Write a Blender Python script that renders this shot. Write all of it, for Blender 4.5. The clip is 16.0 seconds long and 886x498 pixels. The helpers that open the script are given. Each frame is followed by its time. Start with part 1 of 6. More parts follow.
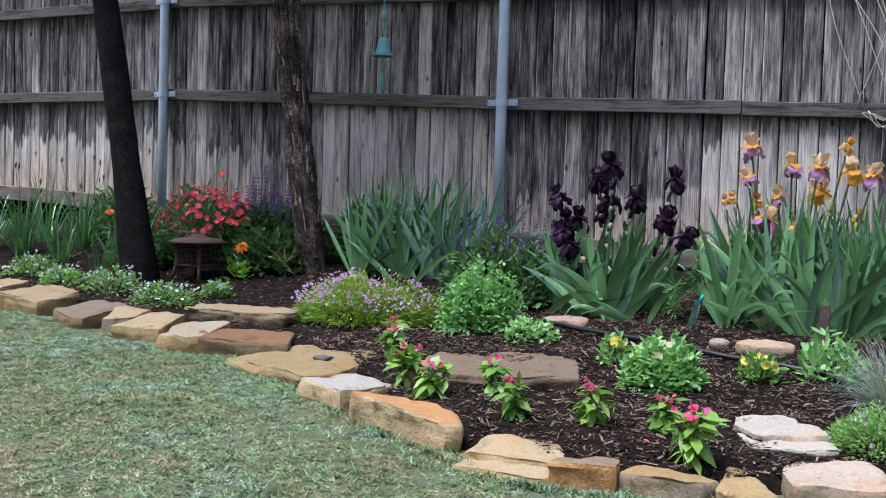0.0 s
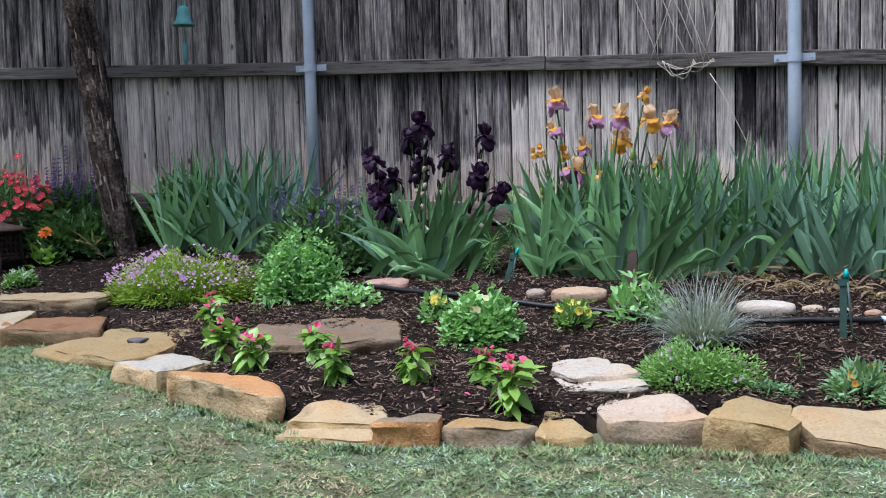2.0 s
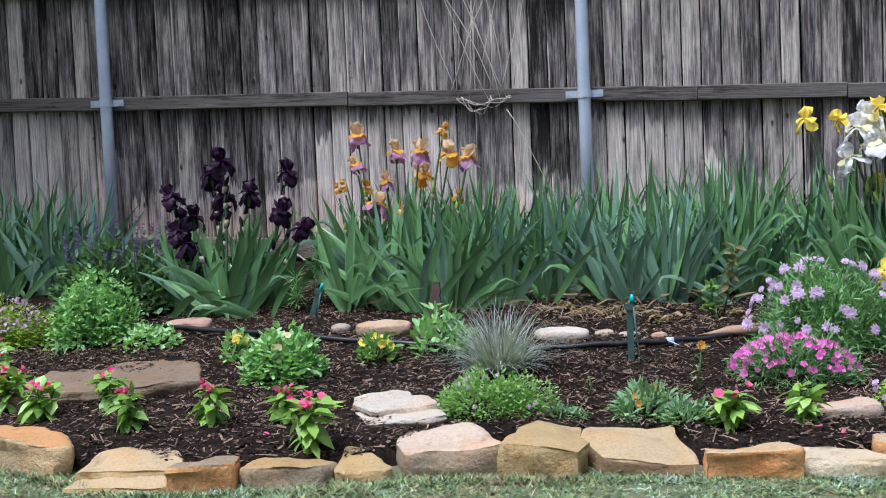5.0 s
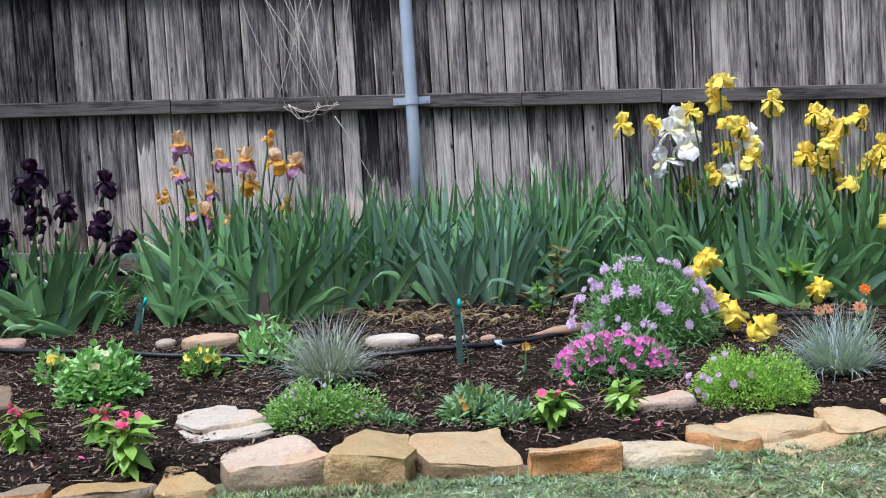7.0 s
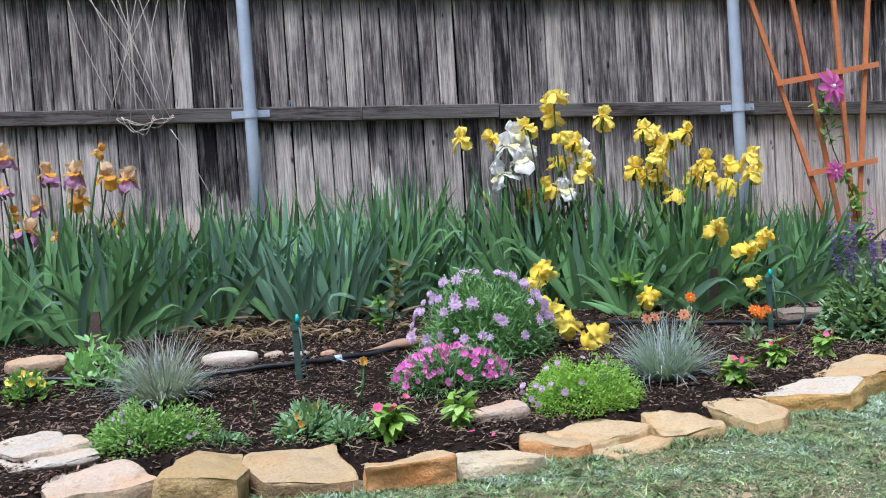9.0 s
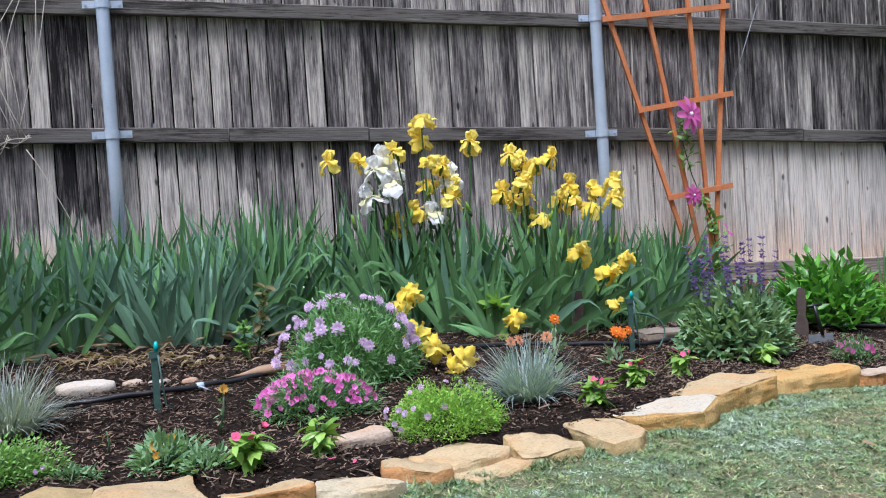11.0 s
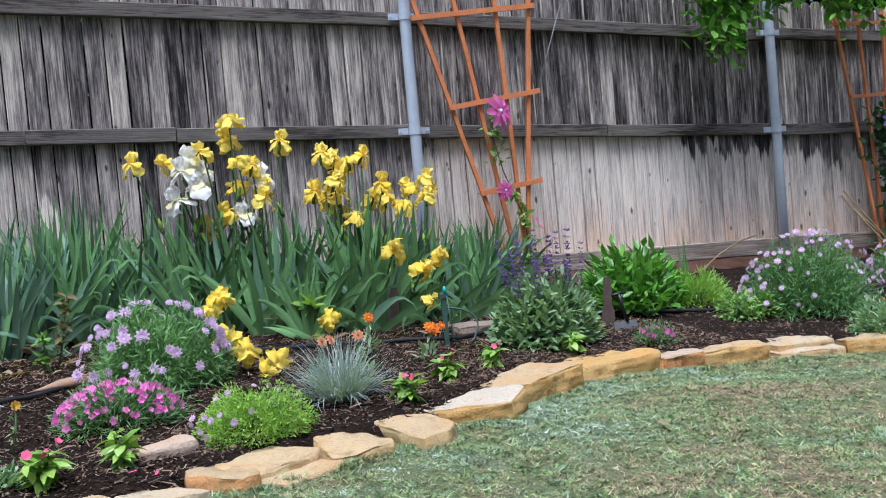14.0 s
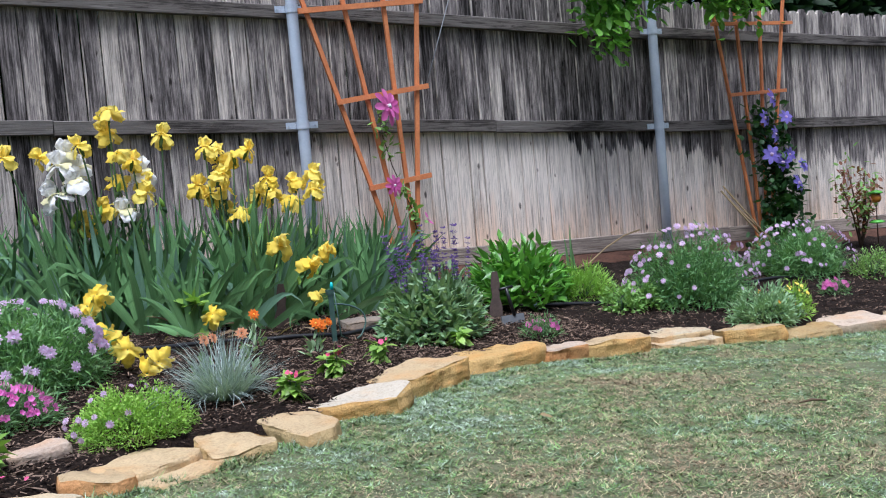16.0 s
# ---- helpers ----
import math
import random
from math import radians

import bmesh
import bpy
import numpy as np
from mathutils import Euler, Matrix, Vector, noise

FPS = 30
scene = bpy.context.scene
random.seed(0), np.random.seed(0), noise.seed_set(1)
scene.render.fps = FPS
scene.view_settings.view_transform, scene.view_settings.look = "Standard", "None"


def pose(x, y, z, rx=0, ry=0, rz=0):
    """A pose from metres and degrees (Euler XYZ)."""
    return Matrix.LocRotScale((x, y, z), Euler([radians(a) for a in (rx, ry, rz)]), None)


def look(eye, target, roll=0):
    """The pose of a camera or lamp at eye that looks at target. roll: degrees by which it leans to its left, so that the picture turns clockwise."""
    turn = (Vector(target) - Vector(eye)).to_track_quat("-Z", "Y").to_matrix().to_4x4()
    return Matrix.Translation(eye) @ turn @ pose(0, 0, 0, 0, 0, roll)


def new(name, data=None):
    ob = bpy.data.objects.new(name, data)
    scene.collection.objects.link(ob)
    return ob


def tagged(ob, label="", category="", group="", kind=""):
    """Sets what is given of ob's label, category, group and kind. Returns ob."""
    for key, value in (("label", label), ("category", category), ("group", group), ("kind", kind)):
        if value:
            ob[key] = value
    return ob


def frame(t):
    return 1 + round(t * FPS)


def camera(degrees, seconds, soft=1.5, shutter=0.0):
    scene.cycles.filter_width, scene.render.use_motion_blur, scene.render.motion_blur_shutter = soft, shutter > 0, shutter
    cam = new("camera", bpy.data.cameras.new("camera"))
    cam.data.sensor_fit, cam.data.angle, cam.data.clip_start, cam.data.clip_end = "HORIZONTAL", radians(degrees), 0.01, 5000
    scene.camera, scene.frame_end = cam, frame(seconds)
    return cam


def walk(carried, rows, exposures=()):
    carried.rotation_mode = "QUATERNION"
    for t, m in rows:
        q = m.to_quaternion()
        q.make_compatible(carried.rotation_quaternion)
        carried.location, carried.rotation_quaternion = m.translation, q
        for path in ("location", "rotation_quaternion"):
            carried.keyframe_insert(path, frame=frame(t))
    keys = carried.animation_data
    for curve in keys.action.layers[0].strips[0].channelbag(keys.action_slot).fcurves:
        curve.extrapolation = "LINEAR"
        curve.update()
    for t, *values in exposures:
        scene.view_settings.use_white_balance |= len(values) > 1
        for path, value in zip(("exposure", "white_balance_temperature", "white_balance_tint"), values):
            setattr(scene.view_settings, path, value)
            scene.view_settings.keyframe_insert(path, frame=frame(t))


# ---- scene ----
cam = camera(46.25, 16.0, 1.05)
PATH = [
    (0.0, (2.434, -5.095, 0.653), (1.4789, -3.3401, 0.5594), 1.75),
    (0.5, (2.440, -5.073, 0.645), (1.5634, -3.2801, 0.5162), 0.69),
    (1.0, (2.450, -5.070, 0.640), (1.6621, -3.2379, 0.4904), -0.25),
    (1.5, (2.457, -5.066, 0.637), (1.7316, -3.2089, 0.4729), -1.14),
    (2.0, (2.463, -5.060, 0.641), (1.8120, -3.1753, 0.4854), -1.59),
    (2.5, (2.471, -5.055, 0.640), (1.8833, -3.1482, 0.5023), -1.73),
    (3.0, (2.481, -5.049, 0.639), (1.9630, -3.1210, 0.5104), -1.74),
    (5.5, (2.530, -5.062, 0.646), (2.2748, -3.0811, 0.5443), -2.69),
    (6.0, (2.542, -5.054, 0.644), (2.3604, -3.0647, 0.5405), -3.00),
    (6.5, (2.557, -5.049, 0.645), (2.4724, -3.0533, 0.5381), -3.63),
    (7.0, (2.563, -5.041, 0.645), (2.5565, -3.0441, 0.5380), -3.55),
    (7.5, (2.571, -5.035, 0.641), (2.6383, -3.0391, 0.5369), -3.62),
    (8.0, (2.584, -5.043, 0.645), (2.7375, -3.0515, 0.5377), -3.99),
    (8.5, (2.589, -5.041, 0.642), (2.7856, -3.0535, 0.5411), -4.42),
    (9.0, (2.604, -5.041, 0.644), (2.8847, -3.0633, 0.5448), -3.83),
    (11.5, (2.657, -5.043, 0.648), (3.2123, -3.1230, 0.5773), -4.22),
    (12.0, (2.668, -5.061, 0.646), (3.2730, -3.1560, 0.5680), -4.69),
    (12.5, (2.689, -5.039, 0.646), (3.3418, -3.1501, 0.5623), -5.07),
    (13.0, (2.690, -5.057, 0.647), (3.3866, -3.1846, 0.5595), -5.12),
    (13.5, (2.707, -5.061, 0.645), (3.4613, -3.2109, 0.5480), -5.19),
    (14.0, (2.719, -5.059, 0.644), (3.5357, -3.2358, 0.5428), -5.14),
    (14.5, (2.726, -5.064, 0.642), (3.5895, -3.2625, 0.5369), -5.04),
    (15.0, (2.734, -5.062, 0.640), (3.6499, -3.2877, 0.5243), -5.01),
    (15.5, (2.745, -5.064, 0.643), (3.7000, -3.3119, 0.5101), -5.27),
    (16.0, (2.753, -5.066, 0.642), (3.7463, -3.3348, 0.5132), -5.10),
]
walk(cam, [(t, look(eye, target, roll)) for t, eye, target, roll in PATH], [(0.0, 0.58, 5350, 12), (2.5, 0.55, 5400, 12), (7.0, 0.61, 5450, 12), (12.0, 0.61, 5450, 12), (16.0, 0.53, 5450, 12)])

# ---- sky and light: bright overcast, soft from above ----
world = bpy.data.worlds.new("overcast_sky")
scene.world = world
world.use_nodes = True
wn = world.node_tree.nodes
sky = wn.new("ShaderNodeTexSky")
sky.sky_type, sky.sun_disc, sky.sun_elevation, sky.sun_rotation = "NISHITA", False, radians(70), radians(200)
sky.air_density, sky.dust_density, sky.ozone_density = 1.0, 6.0, 0.6
wn["Background"].inputs["Strength"].default_value = 0.078
world.node_tree.links.new(sky.outputs["Color"], wn["Background"].inputs["Color"])
sun = new("sun", bpy.data.lights.new("sun", "SUN"))
sun.data.energy, sun.data.angle, sun.data.color = 3.2, radians(30), (1.0, 0.97, 0.92)
sun.matrix_world = look((0, 0, 0), (0.22, 0.3, -1.0))

# ---- materials ----
def material(name, base, rough=0.7, metal=0.0):
    m = bpy.data.materials.new(name)
    m.use_nodes = True
    b = m.node_tree.nodes["Principled BSDF"]
    b.inputs["Base Color"].default_value = (*base, 1)
    b.inputs["Roughness"].default_value = rough
    b.inputs["Metallic"].default_value = metal
    return m, m.node_tree.nodes, m.node_tree.links, b


def ramp(nodes, links, source, stops):
    r = nodes.new("ShaderNodeValToRGB")
    e = r.color_ramp.elements
    while len(e) < len(stops):
        e.new(0.5)
    for k, (at, c) in enumerate(stops):
        e[k].position, e[k].color = at, (*c, 1)
    links.new(source, r.inputs["Fac"])
    return r.outputs["Color"]


def grain(nodes, links, vector, scale, detail=4, stretch=None, rough=0.6):
    n = nodes.new("ShaderNodeTexNoise")
    n.inputs["Scale"].default_value, n.inputs["Detail"].default_value, n.inputs["Roughness"].default_value = scale, detail, rough
    if stretch:
        mp = nodes.new("ShaderNodeMapping")
        mp.inputs["Scale"].default_value = stretch
        links.new(vector, mp.inputs["Vector"])
        vector = mp.outputs["Vector"]
    links.new(vector, n.inputs["Vector"])
    return n.outputs["Fac"]


def maths(nodes, links, op, a, b=None, c=None):
    n = nodes.new("ShaderNodeMath")
    n.operation = op
    for k, v in enumerate((a, b, c)):
        if v is None:
            continue
        if isinstance(v, (int, float)):
            n.inputs[k].default_value = v
        else:
            links.new(v, n.inputs[k])
    return n.outputs[0]


def mixed(nodes, links, fac, a, b, how="MIX"):
    n = nodes.new("ShaderNodeMix")
    n.data_type, n.blend_type = "RGBA", how
    for sock, v in ((n.inputs["Factor"], fac), (n.inputs[6], a), (n.inputs[7], b)):
        if isinstance(v, (int, float)):
            sock.default_value = v
        elif isinstance(v, tuple):
            sock.default_value = (*v, 1)
        else:
            links.new(v, sock)
    return n.outputs[2]


def bumped(nodes, links, bsdf, height, strength=0.4, distance=0.01):
    b = nodes.new("ShaderNodeBump")
    b.inputs["Strength"].default_value, b.inputs["Distance"].default_value = strength, distance
    links.new(height, b.inputs["Height"])
    links.new(b.outputs["Normal"], bsdf.inputs["Normal"])


def leaf_material(name, dark, light, rough=0.5, scale=30.0, gloss=0.3):
    m, n, k, b = material(name, dark, rough)
    info, geo = n.new("ShaderNodeObjectInfo"), n.new("ShaderNodeNewGeometry")
    tc = n.new("ShaderNodeTexCoord")
    f = maths(n, k, "MULTIPLY_ADD", geo.outputs["Random Per Island"], 0.5, maths(n, k, "MULTIPLY", info.outputs["Random"], 0.35))
    f = maths(n, k, "ADD", f, maths(n, k, "MULTIPLY", grain(n, k, tc.outputs["Object"], scale), 0.3))
    k.new(ramp(n, k, f, [(0.15, dark), (0.95, light)]), b.inputs["Base Color"])
    b.inputs["Specular IOR Level"].default_value = gloss
    # thin leaves let some light through
    tr = n.new("ShaderNodeBsdfTranslucent")
    tr.inputs["Color"].default_value = (light[0] * 1.1, light[1] * 1.25, light[2] * 0.6, 1)
    ms = n.new("ShaderNodeMixShader")
    ms.inputs[0].default_value = 0.22
    k.new(b.outputs[0], ms.inputs[1])
    k.new(tr.outputs[0], ms.inputs[2])
    k.new(ms.outputs[0], n["Material Output"].inputs["Surface"])
    return m


def veined(m, strength=0.35):
    """Fine veins along the leaf, lighter and darker."""
    n, k = m.node_tree.nodes, m.node_tree.links
    b = n["Principled BSDF"]
    tc = n.new("ShaderNodeTexCoord")
    vein = grain(n, k, tc.outputs["Object"], 1.0, 3, (9, 9, 0.7))
    bloom = grain(n, k, tc.outputs["Object"], 1.0, 3, (1.5, 1.5, 3.0))
    old = b.inputs["Base Color"].links[0].from_socket
    col = mixed(n, k, strength, old, ramp(n, k, vein, [(0.35, (0.55, 0.6, 0.5)), (0.65, (1.35, 1.3, 1.3))]), "MULTIPLY")
    col = mixed(n, k, maths(n, k, "MULTIPLY", ramp(n, k, bloom, [(0.45, (0, 0, 0)), (0.75, (1, 1, 1))]), 0.1), col, (0.22, 0.33, 0.26))
    k.new(col, b.inputs["Base Color"])
    bumped(n, k, b, vein, 0.25, 0.002)
    n["Mix Shader"].inputs[0].default_value = 0.13
    return m


def petal_material(name, dark, light, rough=0.6, scale=40.0):
    m = leaf_material(name, dark, light, rough, scale, 0.2)
    for node in m.node_tree.nodes:
        if node.type == "BSDF_TRANSLUCENT":
            node.inputs["Color"].default_value = (*light, 1)
        if node.type == "MIX_SHADER":
            node.inputs[0].default_value = 0.4  # petals are thinner than leaves
    return m


def wood_material(name, dark, mid, pale, board=True):
    """Weathered cedar, grain along z. The object's colour: how far up it is bleached, tone above and (alpha) below that line, warmth of the foot."""
    m, n, k, b = material(name, mid, 0.88)
    tc, info = n.new("ShaderNodeTexCoord"), n.new("ShaderNodeObjectInfo")
    shift = n.new("ShaderNodeVectorMath")
    shift.operation = "ADD"
    off = n.new("ShaderNodeCombineXYZ")
    for axis, f in (("X", 37.0), ("Y", 11.0), ("Z", 53.0)):
        k.new(maths(n, k, "MULTIPLY", info.outputs["Random"], f), off.inputs[axis])
    k.new(tc.outputs["Object"], shift.inputs[0])
    k.new(off.outputs[0], shift.inputs[1])
    v = shift.outputs[0]
    fine = grain(n, k, v, 1.0, 5, (190, 60, 5.0), 0.65)
    streak = grain(n, k, v, 1.0, 6, (50, 20, 3.0), 0.65)
    blotch = grain(n, k, v, 1.0, 7, (17, 9, 2.3), 0.72)
    mottle = grain(n, k, v, 1.0, 7, (40, 22, 9), 0.75)
    zone = grain(n, k, v, 1.0, 3, (8, 5, 1.7), 0.5)
    sep = n.new("ShaderNodeSeparateColor")
    k.new(info.outputs["Color"], sep.inputs[0])
    xyz = n.new("ShaderNodeSeparateXYZ")
    k.new(tc.outputs["Object"], xyz.inputs[0])
    tone = None
    for f, weight in ((fine, 1.05), (streak, 1.05), (blotch, 1.35), (mottle, 0.9), (zone, 1.1)):
        tone = maths(n, k, "MULTIPLY_ADD", f, weight, -2.53) if tone is None else maths(n, k, "MULTIPLY_ADD", f, weight, tone)
    tongue = grain(n, k, v, 1.0, 3, (30, 12, 0.8), 0.5)
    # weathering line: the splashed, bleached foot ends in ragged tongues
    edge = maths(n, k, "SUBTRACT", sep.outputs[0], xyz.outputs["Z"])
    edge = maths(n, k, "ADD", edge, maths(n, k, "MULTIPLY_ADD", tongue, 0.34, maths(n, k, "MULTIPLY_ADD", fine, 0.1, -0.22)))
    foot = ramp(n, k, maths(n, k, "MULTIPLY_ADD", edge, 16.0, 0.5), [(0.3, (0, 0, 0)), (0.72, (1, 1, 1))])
    foot = mixed(n, k, 1.0, foot, ramp(n, k, xyz.outputs["Z"], [(0.785, (1, 1, 1)), (0.8, (0, 0, 0))]), "MULTIPLY")  # the rail shields what is above it
    span = maths(n, k, "SUBTRACT", info.outputs["Alpha"], sep.outputs[1])
    level = maths(n, k, "MULTIPLY_ADD", span, foot, sep.outputs[1])
    tone = maths(n, k, "ADD", tone, level)
    # arrises worn pale here and there
    worn = maths(n, k, "MULTIPLY_ADD", maths(n, k, "ABSOLUTE", maths(n, k, "ADD", xyz.outputs["X"], -0.003)), 22.0, maths(n, k, "MULTIPLY_ADD", grain(n, k, v, 1.0, 3, (6, 6, 2.2)), 1.0, -0.58))
    tone = maths(n, k, "MULTIPLY_ADD", ramp(n, k, worn, [(0.86, (0, 0, 0)), (0.95, (1, 1, 1))]), 0.5 if board else 0.1, tone)
    double = tuple(u * 2.1 for u in mid)
    tone = maths(n, k, "MULTIPLY_ADD", tone, 0.7, 0.08)
    col = ramp(n, k, tone, [(0.06, dark), (0.27, mid), (0.43, double), (0.54, tuple(u * 0.48 for u in pale)), (0.76, tuple(u * 0.74 for u in pale)), (1.0, pale)])
    col = mixed(n, k, 0.9, col, ramp(n, k, fine, [(0.36, (0.66, 0.64, 0.62)), (0.5, (1, 1, 1)), (0.66, (1.16, 1.15, 1.14))]), "MULTIPLY")
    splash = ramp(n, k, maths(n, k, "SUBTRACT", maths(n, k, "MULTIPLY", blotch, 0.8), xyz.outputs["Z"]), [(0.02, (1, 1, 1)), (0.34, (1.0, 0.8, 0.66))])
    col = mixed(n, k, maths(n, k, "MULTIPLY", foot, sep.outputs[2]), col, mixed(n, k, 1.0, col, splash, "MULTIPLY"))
    # checks along the grain, and knots with a dark eye
    crack = ramp(n, k, grain(n, k, v, 1.0, 3, (75, 30, 1.6), 0.6), [(0.29, (0.3, 0.28, 0.28)), (0.34, (1, 1, 1))])
    col = mixed(n, k, 0.8, col, crack, "MULTIPLY")
    vo = n.new("ShaderNodeTexVoronoi")
    vo.voronoi_dimensions = "2D"
    flat, spread = n.new("ShaderNodeCombineXYZ"), n.new("ShaderNodeSeparateXYZ")
    k.new(v, spread.inputs[0])
    k.new(maths(n, k, "MULTIPLY", spread.outputs["X"], 9.0), flat.inputs["X"])
    k.new(maths(n, k, "MULTIPLY", spread.outputs["Z"], 4.2), flat.inputs["Y"])
    k.new(flat.outputs[0], vo.inputs["Vector"])
    vo.inputs["Scale"].default_value = 1.0
    some = n.new("ShaderNodeSeparateColor")
    k.new(vo.outputs["Color"], some.inputs[0])
    near = maths(n, k, "MULTIPLY_ADD", mottle, 0.2, maths(n, k, "MULTIPLY_ADD", some.outputs[0], 0.15, maths(n, k, "ADD", vo.outputs["Distance"], -0.05)))
    knot = ramp(n, k, near, [(0.1, (0.08, 0.07, 0.07)), (0.125, (0.42, 0.4, 0.39)), (0.155, (1, 1, 1))])
    col = mixed(n, k, 0.85 if board else 0.4, col, knot, "MULTIPLY")
    k.new(col, b.inputs["Base Color"])
    b.inputs["Specular IOR Level"].default_value = 0.15
    bumped(n, k, b, maths(n, k, "ADD", fine, streak), 0.45, 0.004)
    return m


def speckled(name, stops, scale, rough=0.9, bump=0.4, distance=0.01, fine=None, detail=6, coord="Object"):
    m, n, k, b = material(name, stops[0][1], rough)
    tc = n.new("ShaderNodeTexCoord")
    f = grain(n, k, tc.outputs[coord], scale, detail)
    if fine:
        f = maths(n, k, "ADD", maths(n, k, "MULTIPLY", f, 0.55), maths(n, k, "MULTIPLY", grain(n, k, tc.outputs[coord], fine, 4), 0.45))
    k.new(ramp(n, k, f, stops), b.inputs["Base Color"])
    if rough > 0.88:
        b.inputs["Specular IOR Level"].default_value = 0.12
    bumped(n, k, b, f, bump, distance)
    return m


def stone_material():
    """Sandstone: the object's colour on its broken faces, its own cap colour on the split top."""
    m, n, k, b = material("sandstone", (0.4, 0.32, 0.2), 0.9)
    tc, info, geo = n.new("ShaderNodeTexCoord"), n.new("ShaderNodeObjectInfo"), n.new("ShaderNodeNewGeometry")
    at = tc.outputs["Object"]
    cap = n.new("ShaderNodeAttribute")
    cap.attribute_type, cap.attribute_name = "OBJECT", "cap"
    off = n.new("ShaderNodeVectorMath")
    off.operation = "ADD"
    far = n.new("ShaderNodeCombineXYZ")
    k.new(maths(n, k, "MULTIPLY", info.outputs["Random"], 40.0), far.inputs["X"])
    k.new(at, off.inputs[0])
    k.new(far.outputs[0], off.inputs[1])
    at = off.outputs[0]
    big = grain(n, k, at, 7.0, 4)
    mid = grain(n, k, at, 24.0, 4)
    fine = grain(n, k, at, 130.0, 5)
    bed = grain(n, k, at, 1.0, 4, (6, 6, 55))
    nz = n.new("ShaderNodeSeparateXYZ")
    k.new(geo.outputs["Normal"], nz.inputs[0])
    top = ramp(n, k, maths(n, k, "MULTIPLY_ADD", maths(n, k, "ADD", big, mid), 0.22, nz.outputs["Z"]), [(0.78, (0, 0, 0)), (0.96, (1, 1, 1))])
    col = mixed(n, k, top, info.outputs["Color"], cap.outputs["Color"])
    rusty = mixed(n, k, 1.0, col, (1.05, 0.78, 0.52), "MULTIPLY")
    col = mixed(n, k, ramp(n, k, big, [(0.48, (0, 0, 0)), (0.66, (0.5, 0.5, 0.5))]), col, rusty)
    tone = ramp(n, k, maths(n, k, "ADD", maths(n, k, "MULTIPLY", fine, 0.6), maths(n, k, "MULTIPLY_ADD", bed, 0.22, 0.09)), [(0.34, (0.68, 0.65, 0.62)), (0.48, (0.97, 0.97, 0.97)), (0.66, (1.12, 1.11, 1.09))])
    col = mixed(n, k, 1.0, col, tone, "MULTIPLY")
    # damp, earthy stains
    stain = ramp(n, k, maths(n, k, "MULTIPLY_ADD", mid, 0.45, maths(n, k, "MULTIPLY", grain(n, k, at, 10.0, 5), 0.55)), [(0.55, (1, 1, 1)), (0.65, (0.36, 0.3, 0.24))])
    col = mixed(n, k, maths(n, k, "MULTIPLY_ADD", top, -0.38, 0.88), col, mixed(n, k, 1.0, col, stain, "MULTIPLY"))
    k.new(col, b.inputs["Base Color"])
    b.inputs["Specular IOR Level"].default_value = 0.2
    bumped(n, k, b, maths(n, k, "ADD", fine, maths(n, k, "ADD", mid, maths(n, k, "MULTIPLY", bed, 0.35))), 0.6, 0.007)
    return m


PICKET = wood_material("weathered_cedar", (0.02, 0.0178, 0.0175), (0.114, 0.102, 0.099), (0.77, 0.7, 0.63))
RAIL = wood_material("rail_wood", (0.022, 0.02, 0.019), (0.072, 0.064, 0.059), (0.28, 0.26, 0.24), False)
KICK = wood_material("kick_board_wood", (0.03, 0.024, 0.02), (0.12, 0.096, 0.08), (0.5, 0.42, 0.355), False)
TRELLIS = speckled("stained_redwood", [(0.3, (0.5, 0.15, 0.05)), (0.7, (0.72, 0.27, 0.1))], 12, 0.65, 0.2, 0.002, 90)
STEEL = speckled("galvanised_steel", [(0.35, (0.5, 0.58, 0.69)), (0.7, (0.72, 0.79, 0.9))], 9, 0.26, 0.05, 0.001, 160)
for node in STEEL.node_tree.nodes:
    if node.type == "BSDF_PRINCIPLED":
        node.inputs["Metallic"].default_value = 0.3
STONE = stone_material()
MULCH = speckled("shredded_bark_mulch", [(0.34, (0.005, 0.0036, 0.003)), (0.52, (0.016, 0.0105, 0.008)), (0.72, (0.045, 0.03, 0.023))], 18, 0.95, 1.0, 0.02, 120)
SOIL = speckled("turf_soil", [(0.3, (0.055, 0.068, 0.032)), (0.5, (0.125, 0.135, 0.078)), (0.7, (0.2, 0.175, 0.11))], 6.0, 0.95, 0.6, 0.01, 90)
BARK_DARK = speckled("dark_bark", [(0.35, (0.005, 0.0045, 0.005)), (0.7, (0.03, 0.026, 0.025))], 14, 1.0, 0.8, 0.02, 60)
BARK_RED = speckled("shaggy_bark", [(0.38, (0.016, 0.012, 0.01)), (0.52, (0.085, 0.064, 0.054)), (0.68, (0.32, 0.26, 0.22))], 9, 0.9, 0.9, 0.02, 70)
IRON = speckled("rusty_cast_iron", [(0.3, (0.03, 0.02, 0.016)), (0.7, (0.1, 0.055, 0.038))], 20, 0.8, 0.3, 0.003, 120)
RUST = speckled("rusty_steel", [(0.3, (0.035, 0.024, 0.02)), (0.7, (0.1, 0.068, 0.055))], 18, 0.85, 0.3, 0.003, 120)
BLACK = material("black_plastic", (0.012, 0.012, 0.014), 0.4)[0]
TEAL = material("teal_plastic", (0.02, 0.42, 0.42), 0.4)[0]
DKGREEN = speckled("green_plastic", [(0.3, (0.03, 0.07, 0.06)), (0.7, (0.07, 0.13, 0.11))], 30, 0.5, 0.1, 0.002)
VERDIGRIS = speckled("verdigris_copper", [(0.3, (0.1, 0.32, 0.33)), (0.7, (0.22, 0.5, 0.5))], 25, 0.7, 0.2, 0.002, 90)
